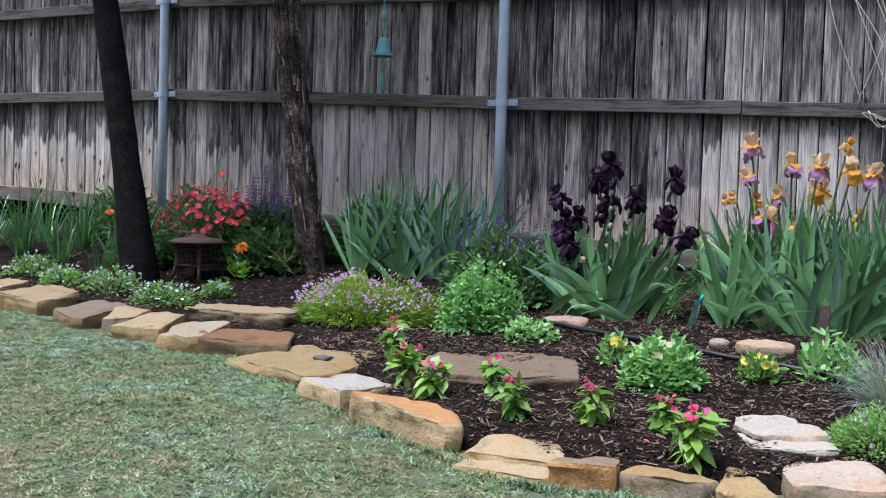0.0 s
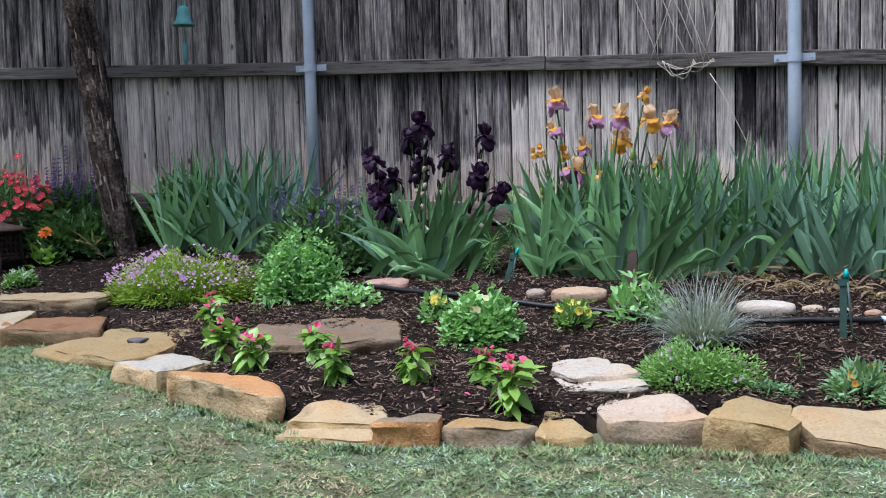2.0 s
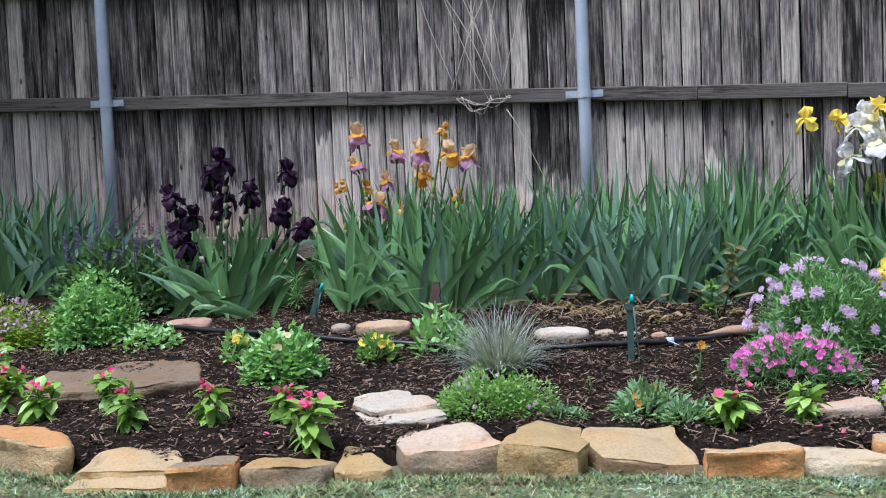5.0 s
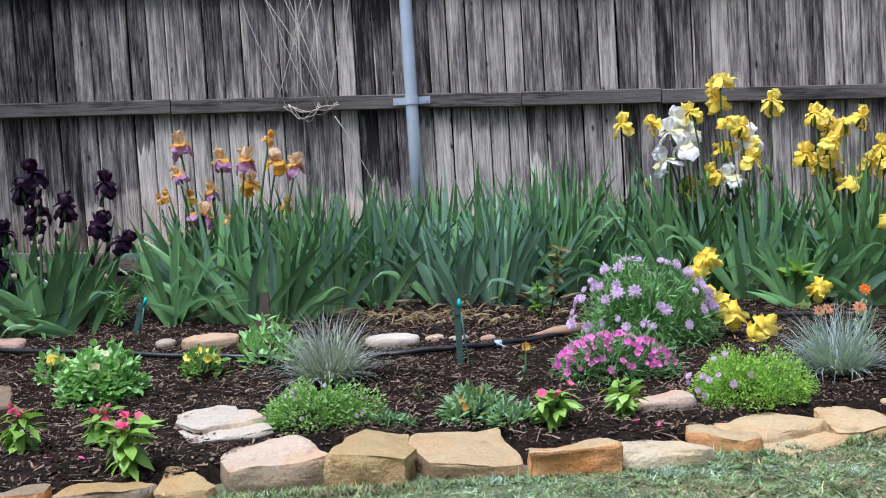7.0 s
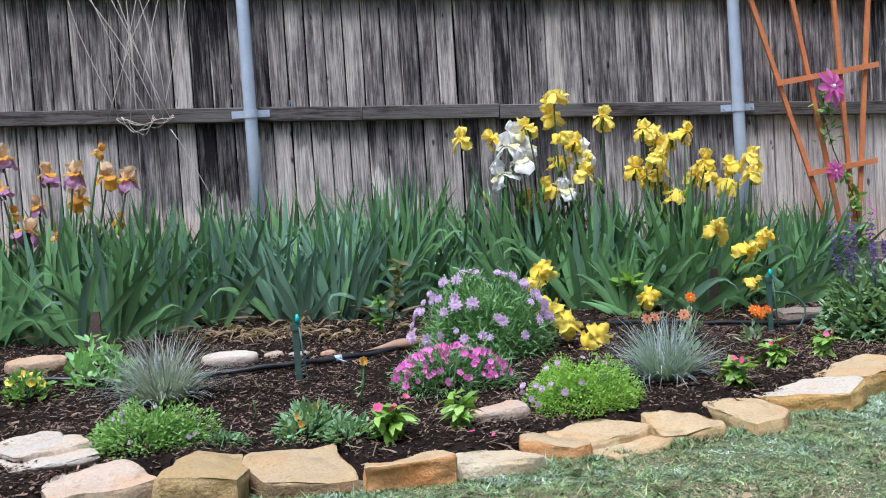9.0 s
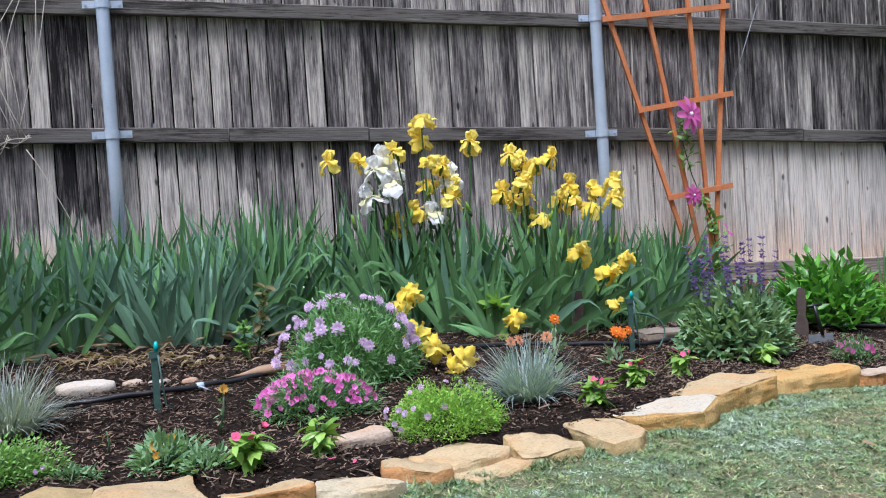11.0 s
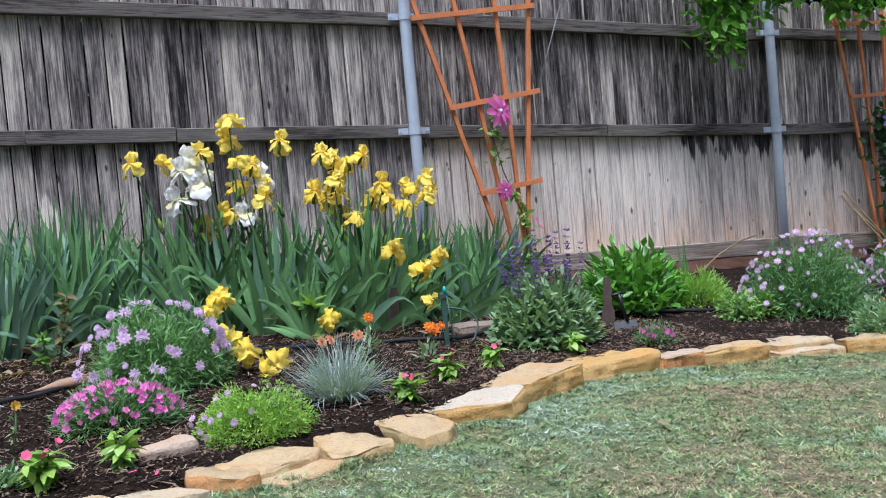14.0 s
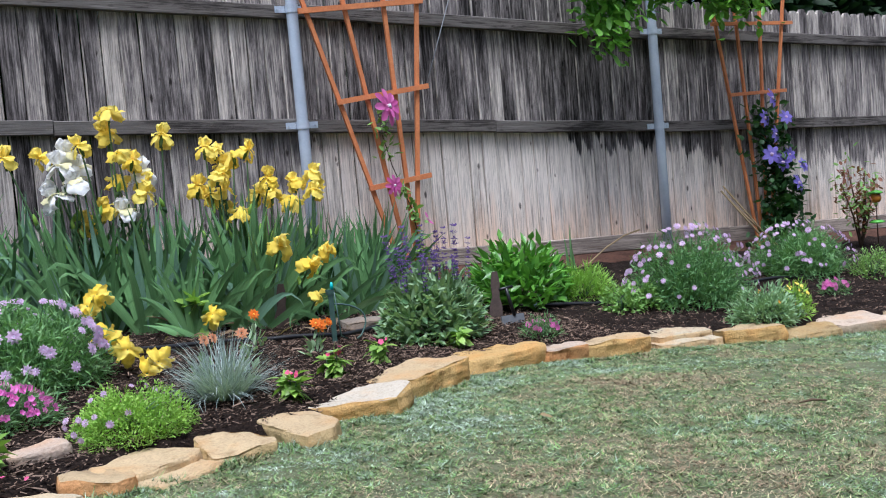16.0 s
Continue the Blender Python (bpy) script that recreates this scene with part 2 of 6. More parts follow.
GREYMETAL = speckled("worn_grey_metal", [(0.3, (0.09, 0.1, 0.11)), (0.7, (0.17, 0.18, 0.19))], 22, 0.55, 0.2, 0.002)
TIE = material("pale_blue_tie", (0.4, 0.47, 0.56), 0.6)[0]
STRING = material("jute_string", (0.6, 0.54, 0.46), 0.9)[0]
TERRACOTTA = speckled("terracotta", [(0.3, (0.2, 0.12, 0.09)), (0.7, (0.3, 0.2, 0.15))], 14, 0.9, 0.3, 0.004, 80)

L_IRIS = leaf_material("iris_leaf", (0.009, 0.042, 0.015), (0.195, 0.385, 0.15), 0.25, 8, 0.6)
L_IRIS_BLUE = leaf_material("blue_green_iris_leaf", (0.012, 0.05, 0.028), (0.22, 0.385, 0.26), 0.3, 8, 0.55)
# these two leaf colours have the trees' shade mixed in
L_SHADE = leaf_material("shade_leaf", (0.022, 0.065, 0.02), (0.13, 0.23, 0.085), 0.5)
L_SHADED_SAGE = leaf_material("shaded_sage_leaf", (0.03, 0.085, 0.032), (0.18, 0.29, 0.14), 0.55)
L_SALVIA = leaf_material("sage_leaf", (0.085, 0.185, 0.08), (0.41, 0.54, 0.33), 0.6)
L_FRESH = leaf_material("fresh_green_leaf", (0.14, 0.33, 0.1), (0.46, 0.68, 0.31), 0.5)
L_SCABIOSA = leaf_material("grey_green_leaf", (0.05, 0.15, 0.05), (0.24, 0.42, 0.17), 0.6)
L_LIME = leaf_material("lime_leaf", (0.15, 0.32, 0.04), (0.4, 0.6, 0.12), 0.5)
L_DEEP = leaf_material("deep_green_leaf", (0.035, 0.14, 0.02), (0.18, 0.4, 0.06), 0.35, 30, 0.5)
L_OLIVE = leaf_material("thyme_leaf", (0.13, 0.235, 0.02), (0.4, 0.54, 0.085), 0.6)
L_MOSS = leaf_material("creeping_leaf", (0.1, 0.23, 0.05), (0.34, 0.52, 0.17), 0.6)
L_FEATHER = leaf_material("feathery_leaf", (0.06, 0.16, 0.06), (0.24, 0.4, 0.18), 0.6)
L_SILVER = leaf_material("silver_green_leaf", (0.1, 0.22, 0.1), (0.34, 0.48, 0.28), 0.65)
L_FESCUE = leaf_material("blue_fescue_blade", (0.05, 0.085, 0.085), (0.5, 0.58, 0.57), 0.6)
L_FESCUE_GREY = leaf_material("dry_fescue_blade", (0.06, 0.072, 0.068), (0.5, 0.54, 0.52), 0.7)
L_DRY = leaf_material("dry_leaf", (0.2, 0.13, 0.07), (0.42, 0.32, 0.19), 0.8)
L_DARKVINE = leaf_material("dark_vine_leaf", (0.012, 0.045, 0.015), (0.06, 0.14, 0.04), 0.5)
L_RED = leaf_material("reddish_leaf", (0.14, 0.04, 0.035), (0.34, 0.17, 0.1), 0.6)
for m in (L_IRIS, L_IRIS_BLUE):
    veined(m)
# near black, so that the gaps between pickets stay dark
L_HEDGE = leaf_material("hedge_leaf", (0.005, 0.016, 0.006), (0.02, 0.05, 0.018), 0.6)
L_LITTER = leaf_material("leaf_litter", (0.09, 0.055, 0.03), (0.42, 0.31, 0.19), 0.8)
L_BRONZE = leaf_material("bronze_leaf", (0.1, 0.075, 0.035), (0.26, 0.25, 0.12), 0.6)
STEM = leaf_material("green_stem", (0.06, 0.13, 0.06), (0.13, 0.22, 0.1), 0.6)
TWIG = material("brown_twig", (0.1, 0.065, 0.04), 0.9)[0]
PETAL = {
    "black": petal_material("black_purple_petal", (0.009, 0.004, 0.012), (0.045, 0.016, 0.05), 0.5),
    "gold": petal_material("gold_petal", (0.6, 0.3, 0.03), (0.85, 0.5, 0.1)),
    "mauve": petal_material("mauve_petal", (0.36, 0.15, 0.31), (0.66, 0.4, 0.6)),
    "peach": petal_material("peach_petal", (0.6, 0.4, 0.2), (0.85, 0.65, 0.42)),
    "yellow": petal_material("yellow_petal", (0.9, 0.62, 0.02), (0.99, 0.88, 0.24), 0.6, 70),
    "dianthus": petal_material("dianthus_petal", (0.74, 0.1, 0.45), (0.95, 0.32, 0.75)),
    "rose": petal_material("rose_pink_petal", (0.72, 0.05, 0.2), (0.92, 0.22, 0.42)),
    "white": petal_material("white_petal", (0.84, 0.85, 0.87), (0.95, 0.95, 0.95)),
    "cream": petal_material("cream_petal", (0.75, 0.7, 0.35), (0.9, 0.87, 0.6)),
    "orange": petal_material("orange_petal", (0.75, 0.16, 0.01), (0.9, 0.32, 0.05)),
    "salmon": petal_material("faded_orange_petal", (0.6, 0.25, 0.12), (0.75, 0.38, 0.2)),
    "red": petal_material("coral_red_petal", (0.66, 0.035, 0.06), (0.92, 0.17, 0.2)),
    "pink": petal_material("hot_pink_petal", (0.72, 0.08, 0.38), (0.92, 0.3, 0.6)),
    "magenta": petal_material("magenta_petal", (0.5, 0.06, 0.3), (0.75, 0.24, 0.55)),
    "violet": petal_material("violet_petal", (0.16, 0.1, 0.55), (0.36, 0.3, 0.82)),
    "lilac": petal_material("lilac_petal", (0.56, 0.37, 0.6), (0.82, 0.64, 0.82)),
    "purple": petal_material("purple_spike_petal", (0.085, 0.05, 0.18), (0.27, 0.18, 0.41)),
    "thyme": petal_material("thyme_flower_petal", (0.45, 0.22, 0.48), (0.75, 0.5, 0.74)),
    "paleblue": petal_material("pale_blue_petal", (0.55, 0.6, 0.8), (0.85, 0.87, 0.92)),
}


# ---- building ----
class Shape:
    def __init__(self):
        self.v, self.f, self.m = [], [], []

    def add(self, verts, faces, mat=0):
        o = len(self.v)
        self.v.extend(tuple(p) for p in verts)
        self.f.extend(tuple(i + o for i in q) for q in faces)
        self.m.extend([mat] * len(faces))

    def box(self, sx, sy, sz, m=None, mat=0):
        m = m or Matrix()
        vs = [m @ Vector((x * sx / 2, y * sy / 2, z * sz / 2)) for x in (-1, 1) for y in (-1, 1) for z in (-1, 1)]
        self.add(vs, [(0, 1, 3, 2), (4, 6, 7, 5), (0, 4, 5, 1), (2, 3, 7, 6), (0, 2, 6, 4), (1, 5, 7, 3)], mat)

    def tube(self, path, radii, n=8, mat=0, wobble=0.0, cap=True, seed=0):
        path = [Vector(p) for p in path]
        rings = []
        side = Vector((1, 0.13, 0.07))
        for i, p in enumerate(path):
            along = (path[min(i + 1, len(path) - 1)] - path[max(i - 1, 0)]).normalized()
            u = (side - along * side.dot(along)).normalized()
            w = along.cross(u)
            r = radii[i] if isinstance(radii, (list, tuple)) else radii
            ring = []
            for j in range(n):
                a = 2 * math.pi * j / n
                q = u * math.cos(a) + w * math.sin(a)
                k = r
                if wobble:
                    k *= 1 + wobble * (noise.noise((q.x * 3.1 + seed, q.y * 3.1, p.z * 2.3)) + 0.6 * noise.noise((q.x * 9 + seed, q.y * 9, p.z * 5)))
                ring.append(p + q * k)
            rings.append(ring)
        vs = [p for ring in rings for p in ring]
        fs = [(i * n + j, i * n + (j + 1) % n, (i + 1) * n + (j + 1) % n, (i + 1) * n + j) for i in range(len(path) - 1) for j in range(n)]
        if cap:
            fs += [tuple(range(n))[::-1], tuple((len(path) - 1) * n + j for j in range(n))]
        self.add(vs, fs, mat)

    def lathe(self, profile, n=20, mat=0, at=(0, 0, 0)):
        vs = [(at[0] + r * math.cos(2 * math.pi * j / n), at[1] + r * math.sin(2 * math.pi * j / n), at[2] + z) for r, z in profile for j in range(n)]
        fs = [(i * n + j, i * n + (j + 1) % n, (i + 1) * n + (j + 1) % n, (i + 1) * n + j) for i in range(len(profile) - 1) for j in range(n)]
        self.add(vs, fs, mat)

    def petal(self, m, length, width, lift, curl, cup, ruffle=0.0, mat=0, nu=6, nv=5, base=0.25, early=1.0, crumple=0.0):
        """A petal from the origin of m along its x: lift is the first slope, curl the further turn, in radians."""
        vs = []
        x = z = 0.0
        for i in range(nu + 1):
            s = i / nu
            w = width / 2 * (base + (1 - base) * math.sin(math.pi * min(1, s * 0.62 + 0.05) ** 1.0)) * (1 if s < 0.8 else math.sqrt(max(0.03, 1 - ((s - 0.8) / 0.2) ** 2 * 0.85)))
            a = lift + curl * s ** early
            for j in range(nv):
                c = 2 * j / (nv - 1) - 1
                y = c * w
                up = cup * w * c * c + ruffle * (math.sin(11 * s + 4 * c + 3 * length * 100) + 0.5 * math.sin(23 * s * c + width * 300)) * (0.25 + 0.75 * abs(c)) * s
                q = m @ Vector((x - up * math.sin(a), y, z + up * math.cos(a)))
                if crumple:
                    q += noise.noise_vector(q * 45 + Vector((length * 500, width * 700, lift * 9))) * crumple * s
                vs.append(q)
            x += math.cos(a) * length / nu
            z += math.sin(a) * length / nu
        self.add(vs, [(i * nv + j, i * nv + j + 1, (i + 1) * nv + j + 1, (i + 1) * nv + j) for i in range(nu) for j in range(nv - 1)], mat)

    def mesh(self, name, mats, smooth=True):
        me = bpy.data.meshes.new(name)
        me.from_pydata([tuple(p) for p in self.v], [], self.f)
        for m in mats:
            me.materials.append(m)
        if len(mats) > 1:
            me.polygons.foreach_set("material_index", self.m)
        if smooth:
            me.polygons.foreach_set("use_smooth", [True] * len(me.polygons))
        me.update()
        return me


def tri_mesh(name, verts, faces, mats, smooth=False):
    """A mesh from numpy arrays: verts (n, 3), triangles (m, 3)."""
    me = bpy.data.meshes.new(name)
    me.vertices.add(len(verts))
    me.vertices.foreach_set("co", np.asarray(verts, np.float32).ravel())
    me.loops.add(faces.size)
    me.loops.foreach_set("vertex_index", faces.astype(np.int32).ravel())
    me.polygons.add(len(faces))
    me.polygons.foreach_set("loop_start", np.arange(0, faces.size, 3, dtype=np.int32))
    for m in mats:
        me.materials.append(m)
    if smooth:
        me.polygons.foreach_set("use_smooth", np.ones(len(faces), bool))
    me.update(calc_edges=True)
    me.validate()
    return me


def thing(name, at, label, category, group="", turn=0.0):
    e = new(name)
    e.empty_display_size = 0.05
    e.matrix_basis = pose(*at, 0, 0, turn)
    return tagged(e, label, category, group)


def part(name, me, parent, m=None, label=""):
    ob = new(name, me)
    ob.parent = parent
    if m is not None:
        ob.matrix_basis = m
    return tagged(ob, label)


def one(name, me, at, label, category, group="", m=None, kind=""):
    ob = new(name, me)
    ob.matrix_basis = m if m is not None else Matrix.Translation(at)
    return tagged(ob, label, category, group, kind)


rng = np.random.default_rng(7)


def unit(a):
    return a / np.maximum(np.linalg.norm(a, axis=-1, keepdims=True), 1e-9)


def leaf_cloud(name, mats, points, outward, length, width, fold=0.25, spread=0.5, bend=0.3, vary=0.35):
    """Many small folded leaves at the points, growing along outward with some scatter; five vertices a leaf."""
    n = len(points)
    d = unit(unit(outward) + rng.normal(0, spread, (n, 3)))
    side = unit(np.cross(d, unit(np.array([0, 0, 1.0]) + rng.normal(0, 0.35, (n, 3)))))
    up = np.cross(side, d)
    l = (length * (1 + rng.uniform(-vary, vary, n)))[:, None]
    w = (width * (1 + rng.uniform(-vary, vary, n)))[:, None]
    base = points
    mid = base + d * l * 0.5 - up * w * fold
    tip = base + d * l - up * l * bend * 0.4
    if width / length > 0.4:  # broad leaves have rounded sides
        rim = [base + d * l * a + side * w * c + up * w * fold * 0.3 - up * l * bend * 0.4 * a * a for a, c in ((0.28, 0.4), (0.68, 0.42), (0.68, -0.42), (0.28, -0.4))]
        v = np.stack([base, rim[0], rim[1], tip, rim[2], rim[3], mid], 1).reshape(-1, 3)
        f = np.array([[i, (i + 1) % 6, 6] for i in range(6)])
        f = (np.arange(n)[:, None, None] * 7 + f).reshape(-1, 3)
        return tri_mesh(name, v, f, mats)
    left = base + d * l * 0.45 + side * w * 0.5 + up * w * fold * 0.3
    right = base + d * l * 0.45 - side * w * 0.5 + up * w * fold * 0.3
    v = np.stack([base, left, mid, right, tip], 1).reshape(-1, 3)
    f = np.array([[0, 1, 2], [0, 2, 3], [1, 4, 2], [2, 4, 3]])
    f = (np.arange(n)[:, None, None] * 5 + f).reshape(-1, 3)
    return tri_mesh(name, v, f, mats)


def dome_points(n, rx, ry, h, low=0.0, shell=0.55):
    """Points in a dome, thick towards its surface, and the way out from its foot."""
    a, u = rng.uniform(0, 2 * math.pi, n), rng.uniform(low, 1, n)
    r = (shell + (1 - shell) * rng.uniform(0, 1, n) ** 0.5) * (1 + 0.16 * np.sin(3 * a + 1.3) + 0.1 * np.sin(7 * a))
    c = np.sqrt(1 - u ** 2 * 0.96)
    p = np.stack([np.cos(a) * c * rx * r, np.sin(a) * c * ry * r, u * h * r], 1)
    return p, p + np.array([0, 0, 0.25 * h])


def tuft(name, mats, n, length, width, lean=0.6, droop=0.8, foot=0.02, vary=0.3, seg=4):
    """Grass-like blades that spring from one foot and arch over."""
    a = rng.uniform(0, 2 * math.pi, n)
    tilt = np.abs(rng.normal(0, lean, n)).clip(0, 1.45) if lean > 0 else -lean * rng.uniform(0, 1, n) ** 0.7
    l = length * (1 + rng.uniform(-vary, vary, n))
    w = width * (1 + rng.uniform(-0.3, 0.3, n))
    out = np.stack([np.cos(a), np.sin(a), 0 * a], 1)
    side = np.stack([-np.sin(a), np.cos(a), 0 * a], 1)
    p = out * (foot * rng.uniform(0, 1, n) ** 0.5)[:, None]
    swing = rng.normal(0, 0.5, n)[:, None] if lean < 0 else np.zeros((n, 1))
    droop = droop * rng.uniform(0.2, 1.8, n) if lean < 0 else droop
    rows = []
    for i in range(seg + 1):
        s = i / seg
        ang = tilt + droop * s * s * (0.4 + tilt)
        k = w * (1 - s) ** 0.7 * 0.5 if i < seg else 0 * w
        rows += [p - side * k[:, None]] if i == seg else [p - side * k[:, None], p + side * k[:, None]]
        p = p + (out * np.sin(ang)[:, None] + np.array([0, 0, 1.0]) * np.cos(ang)[:, None] + side * swing * s) * (l / seg)[:, None]
    v = np.stack(rows, 1)
    f = []
    for i in range(seg - 1):
        f += [[2 * i, 2 * i + 1, 2 * i + 3], [2 * i, 2 * i + 3, 2 * i + 2]]
    f += [[2 * seg - 2, 2 * seg - 1, 2 * seg]]
    f = (np.arange(n)[:, None, None] * v.shape[1] + np.array(f)).reshape(-1, 3)
    return tri_mesh(name, v.reshape(-1, 3), f, mats, True)


# ---- the lie of the land ----
ROW = [(-5, -1.4), (-3, -1.62), (-1.7, -1.88), (-1.1, -2.0), (-0.55, -2.13), (-0.06, -2.15), (0.3, -2.35), (0.68, -2.56), (1.1, -2.8), (1.47, -2.97), (1.8, -2.92),
       (2.16, -2.78), (3.0, -2.74), (3.3, -2.6), (3.75, -2.45), (4.06, -2.28), (4.42, -2.05), (4.9, -1.82), (5.4, -1.85), (6.0, -1.95), (6.7, -2.05), (8, -2.2), (13, -2.6)]
ROW_X, ROW_Y = [p[0] for p in ROW], [p[1] for p in ROW]


def row_y(x):
    return np.interp(x, ROW_X, ROW_Y)


def lawn_z(x):
    return np.interp(x, [-6, 3.9, 8.6], [0.18, -0.018, -0.30])


def fence_z(x):
    return 0.5 - 0.0415 * (np.asarray(x) + 2.44)


def bed_z(x, y):
    r = row_y(x)
    s = np.clip((y - r) / (-r), 0, 1)
    z0 = lawn_z(x) + 0.045
    z = z0 + (fence_z(x) - 0.015 - 0.02 * np.clip((x - 4.9) / 0.5, 0, 1) - z0) * s ** 1.7
    return np.minimum(z, lawn_z(x) + 0.012 + 0.16 * (y - r))


def on_bed(x, y, dz=0.0):
    return (x, y, float(bed_z(x, y)) + dz)


def grid_mesh(name, xs, ys, height, mats):
    gx, gy = np.meshgrid(xs, ys, indexing="ij")
    v = np.stack([gx, gy, height(gx, gy)], -1).reshape(-1, 3)
    nx, ny = len(xs), len(ys)
    i = (np.arange(nx - 1)[:, None] * ny + np.arange(ny - 1)).ravel()
    f = np.concatenate([np.stack([i, i + ny, i + ny + 1], 1), np.stack([i, i + ny + 1, i + 1], 1)])
    return tri_mesh(name, v, f, mats, True)


def ripple(x, y, s):
    return np.sin(x * 5.1 * s + 1.7 * np.sin(y * 3.3 * s)) * np.cos(y * 4.7 * s + 1.1 * np.sin(x * 2.9 * s))


far = [-900, -300, -100, -40, -18, -10]
xs = np.concatenate([far, np.arange(-6, 13.01, 0.12), [16, 22, 40, 100, 300, 900]])
ys = np.concatenate([far, np.arange(-8, -1.0, 0.1), [0, 2, 6, 20, 60, 200, 900]])
one("ground", grid_mesh("ground", xs, ys, lambda x, y: lawn_z(x) + 0.006 * ripple(x, y, 1.0) - 0.008 - 0.35 * (y > -0.9), [SOIL]), (0, 0, 0),
    "mown lawn soil with thin worn patches", "ground", kind="structure")


DEEP = [(-3, .24), (.1, .26), (.45, .32), (.68, .22), (.95, .1), (1.3, .09), (1.4, .13), (1.6, .1), (1.9, .1), (2.0, .15), (2.1, .22), (2.68, .24), (2.72, .1), (2.95, .1), (3.1, .13), (3.22, .12), (3.3, .17), (3.65, .15), (3.75, .08), (4.0, .08), (4.2, .13), (4.5, .18), (4.75, .17), (4.9, .14), (6.4, .14), (6.6, .2), (13, .2)]


def stone_back(x):
    """How far behind its front line the row of stones reaches."""
    return np.interp(x, [p[0] for p in DEEP], [p[1] for p in DEEP]) + 0.025


def bed_height(x, y):
    z = bed_z(x, y) + 0.007 * ripple(x, y, 2.2) + 0.005 * ripple(x + 4, y, 6.0)
    s = np.clip((y - row_y(x) - stone_back(x)) / 0.07 + 1, 0, 1)  # falls away under the stones
    return z * s + (lawn_z(x) - 0.05) * (1 - s)


one("planting_bed", grid_mesh("planting_bed", np.arange(-5, 13.01, 0.03), np.concatenate([np.arange(-3.05, 0.4, 0.025), [0.8, 1.6, 2.6]]), bed_height, [MULCH]), (0, 0, 0),
    "dark shredded bark mulch over a raised planting bed", "flower bed", kind="structure")

# shredded bark lying on the bed
def mulch_chips():
    n = 120000
    x = np.concatenate([rng.uniform(-2.5, 8.5, n // 3), rng.uniform(0.2, 5.6, n - n // 3)])
    r = row_y(x)
    y = r + stone_back(x) - 0.02 + rng.uniform(0, 1, n) * (-0.32 - r - stone_back(x))
    z = bed_height(x, y) + rng.uniform(0.001, 0.012, n)
    a, tip = rng.uniform(0, math.pi * 2, n), rng.normal(0, 0.28, n)
    l, w = rng.gamma(1.7, 0.0037, n).clip(0.002, 0.03), rng.uniform(0.0008, 0.0034, n)
    d = np.stack([np.cos(a) * np.cos(tip), np.sin(a) * np.cos(tip), np.sin(tip)], 1)
    s = np.stack([-np.sin(a), np.cos(a), rng.normal(0, 0.4, n)], 1)
    p = np.stack([x, y, z], 1)
    up = np.array([0, 0, 1.0])
    h = (w * 0.45)[:, None]
    d, s = d * l[:, None], s * w[:, None]
    v = np.stack([p - d - s, p - d + s, p + d * 1.05 + s * 0.6, p + d - s * 0.7, p - d * 0.9 + up * h, p + d * 0.9 + up * h], 1).reshape(-1, 3)
    f = np.array([[0, 4, 1], [0, 3, 5], [0, 5, 4], [1, 4, 5], [1, 5, 2], [3, 2, 5]])
    return tri_mesh("mulch_chips", v, (np.arange(n)[:, None, None] * 6 + f).reshape(-1, 3), [CHIP])


CHIP = leaf_material("bark_chip", (0.01, 0.007, 0.006), (0.28, 0.2, 0.15), 0.9, 5, 0.05)
for node in CHIP.node_tree.nodes:
    if node.type == "VALTORGB":
        node.color_ramp.elements[0].position = 0.3
        e = node.color_ramp.elements.new(0.66)
        e.color = (0.028, 0.018, 0.013, 1)
    if node.type == "MIX_SHADER":
        node.inputs[0].default_value = 0.0
one("mulch_chips", mulch_chips(), (0, 0, 0), "loose shredded bark chips strewn over the bed", "mulch", kind="stuff")

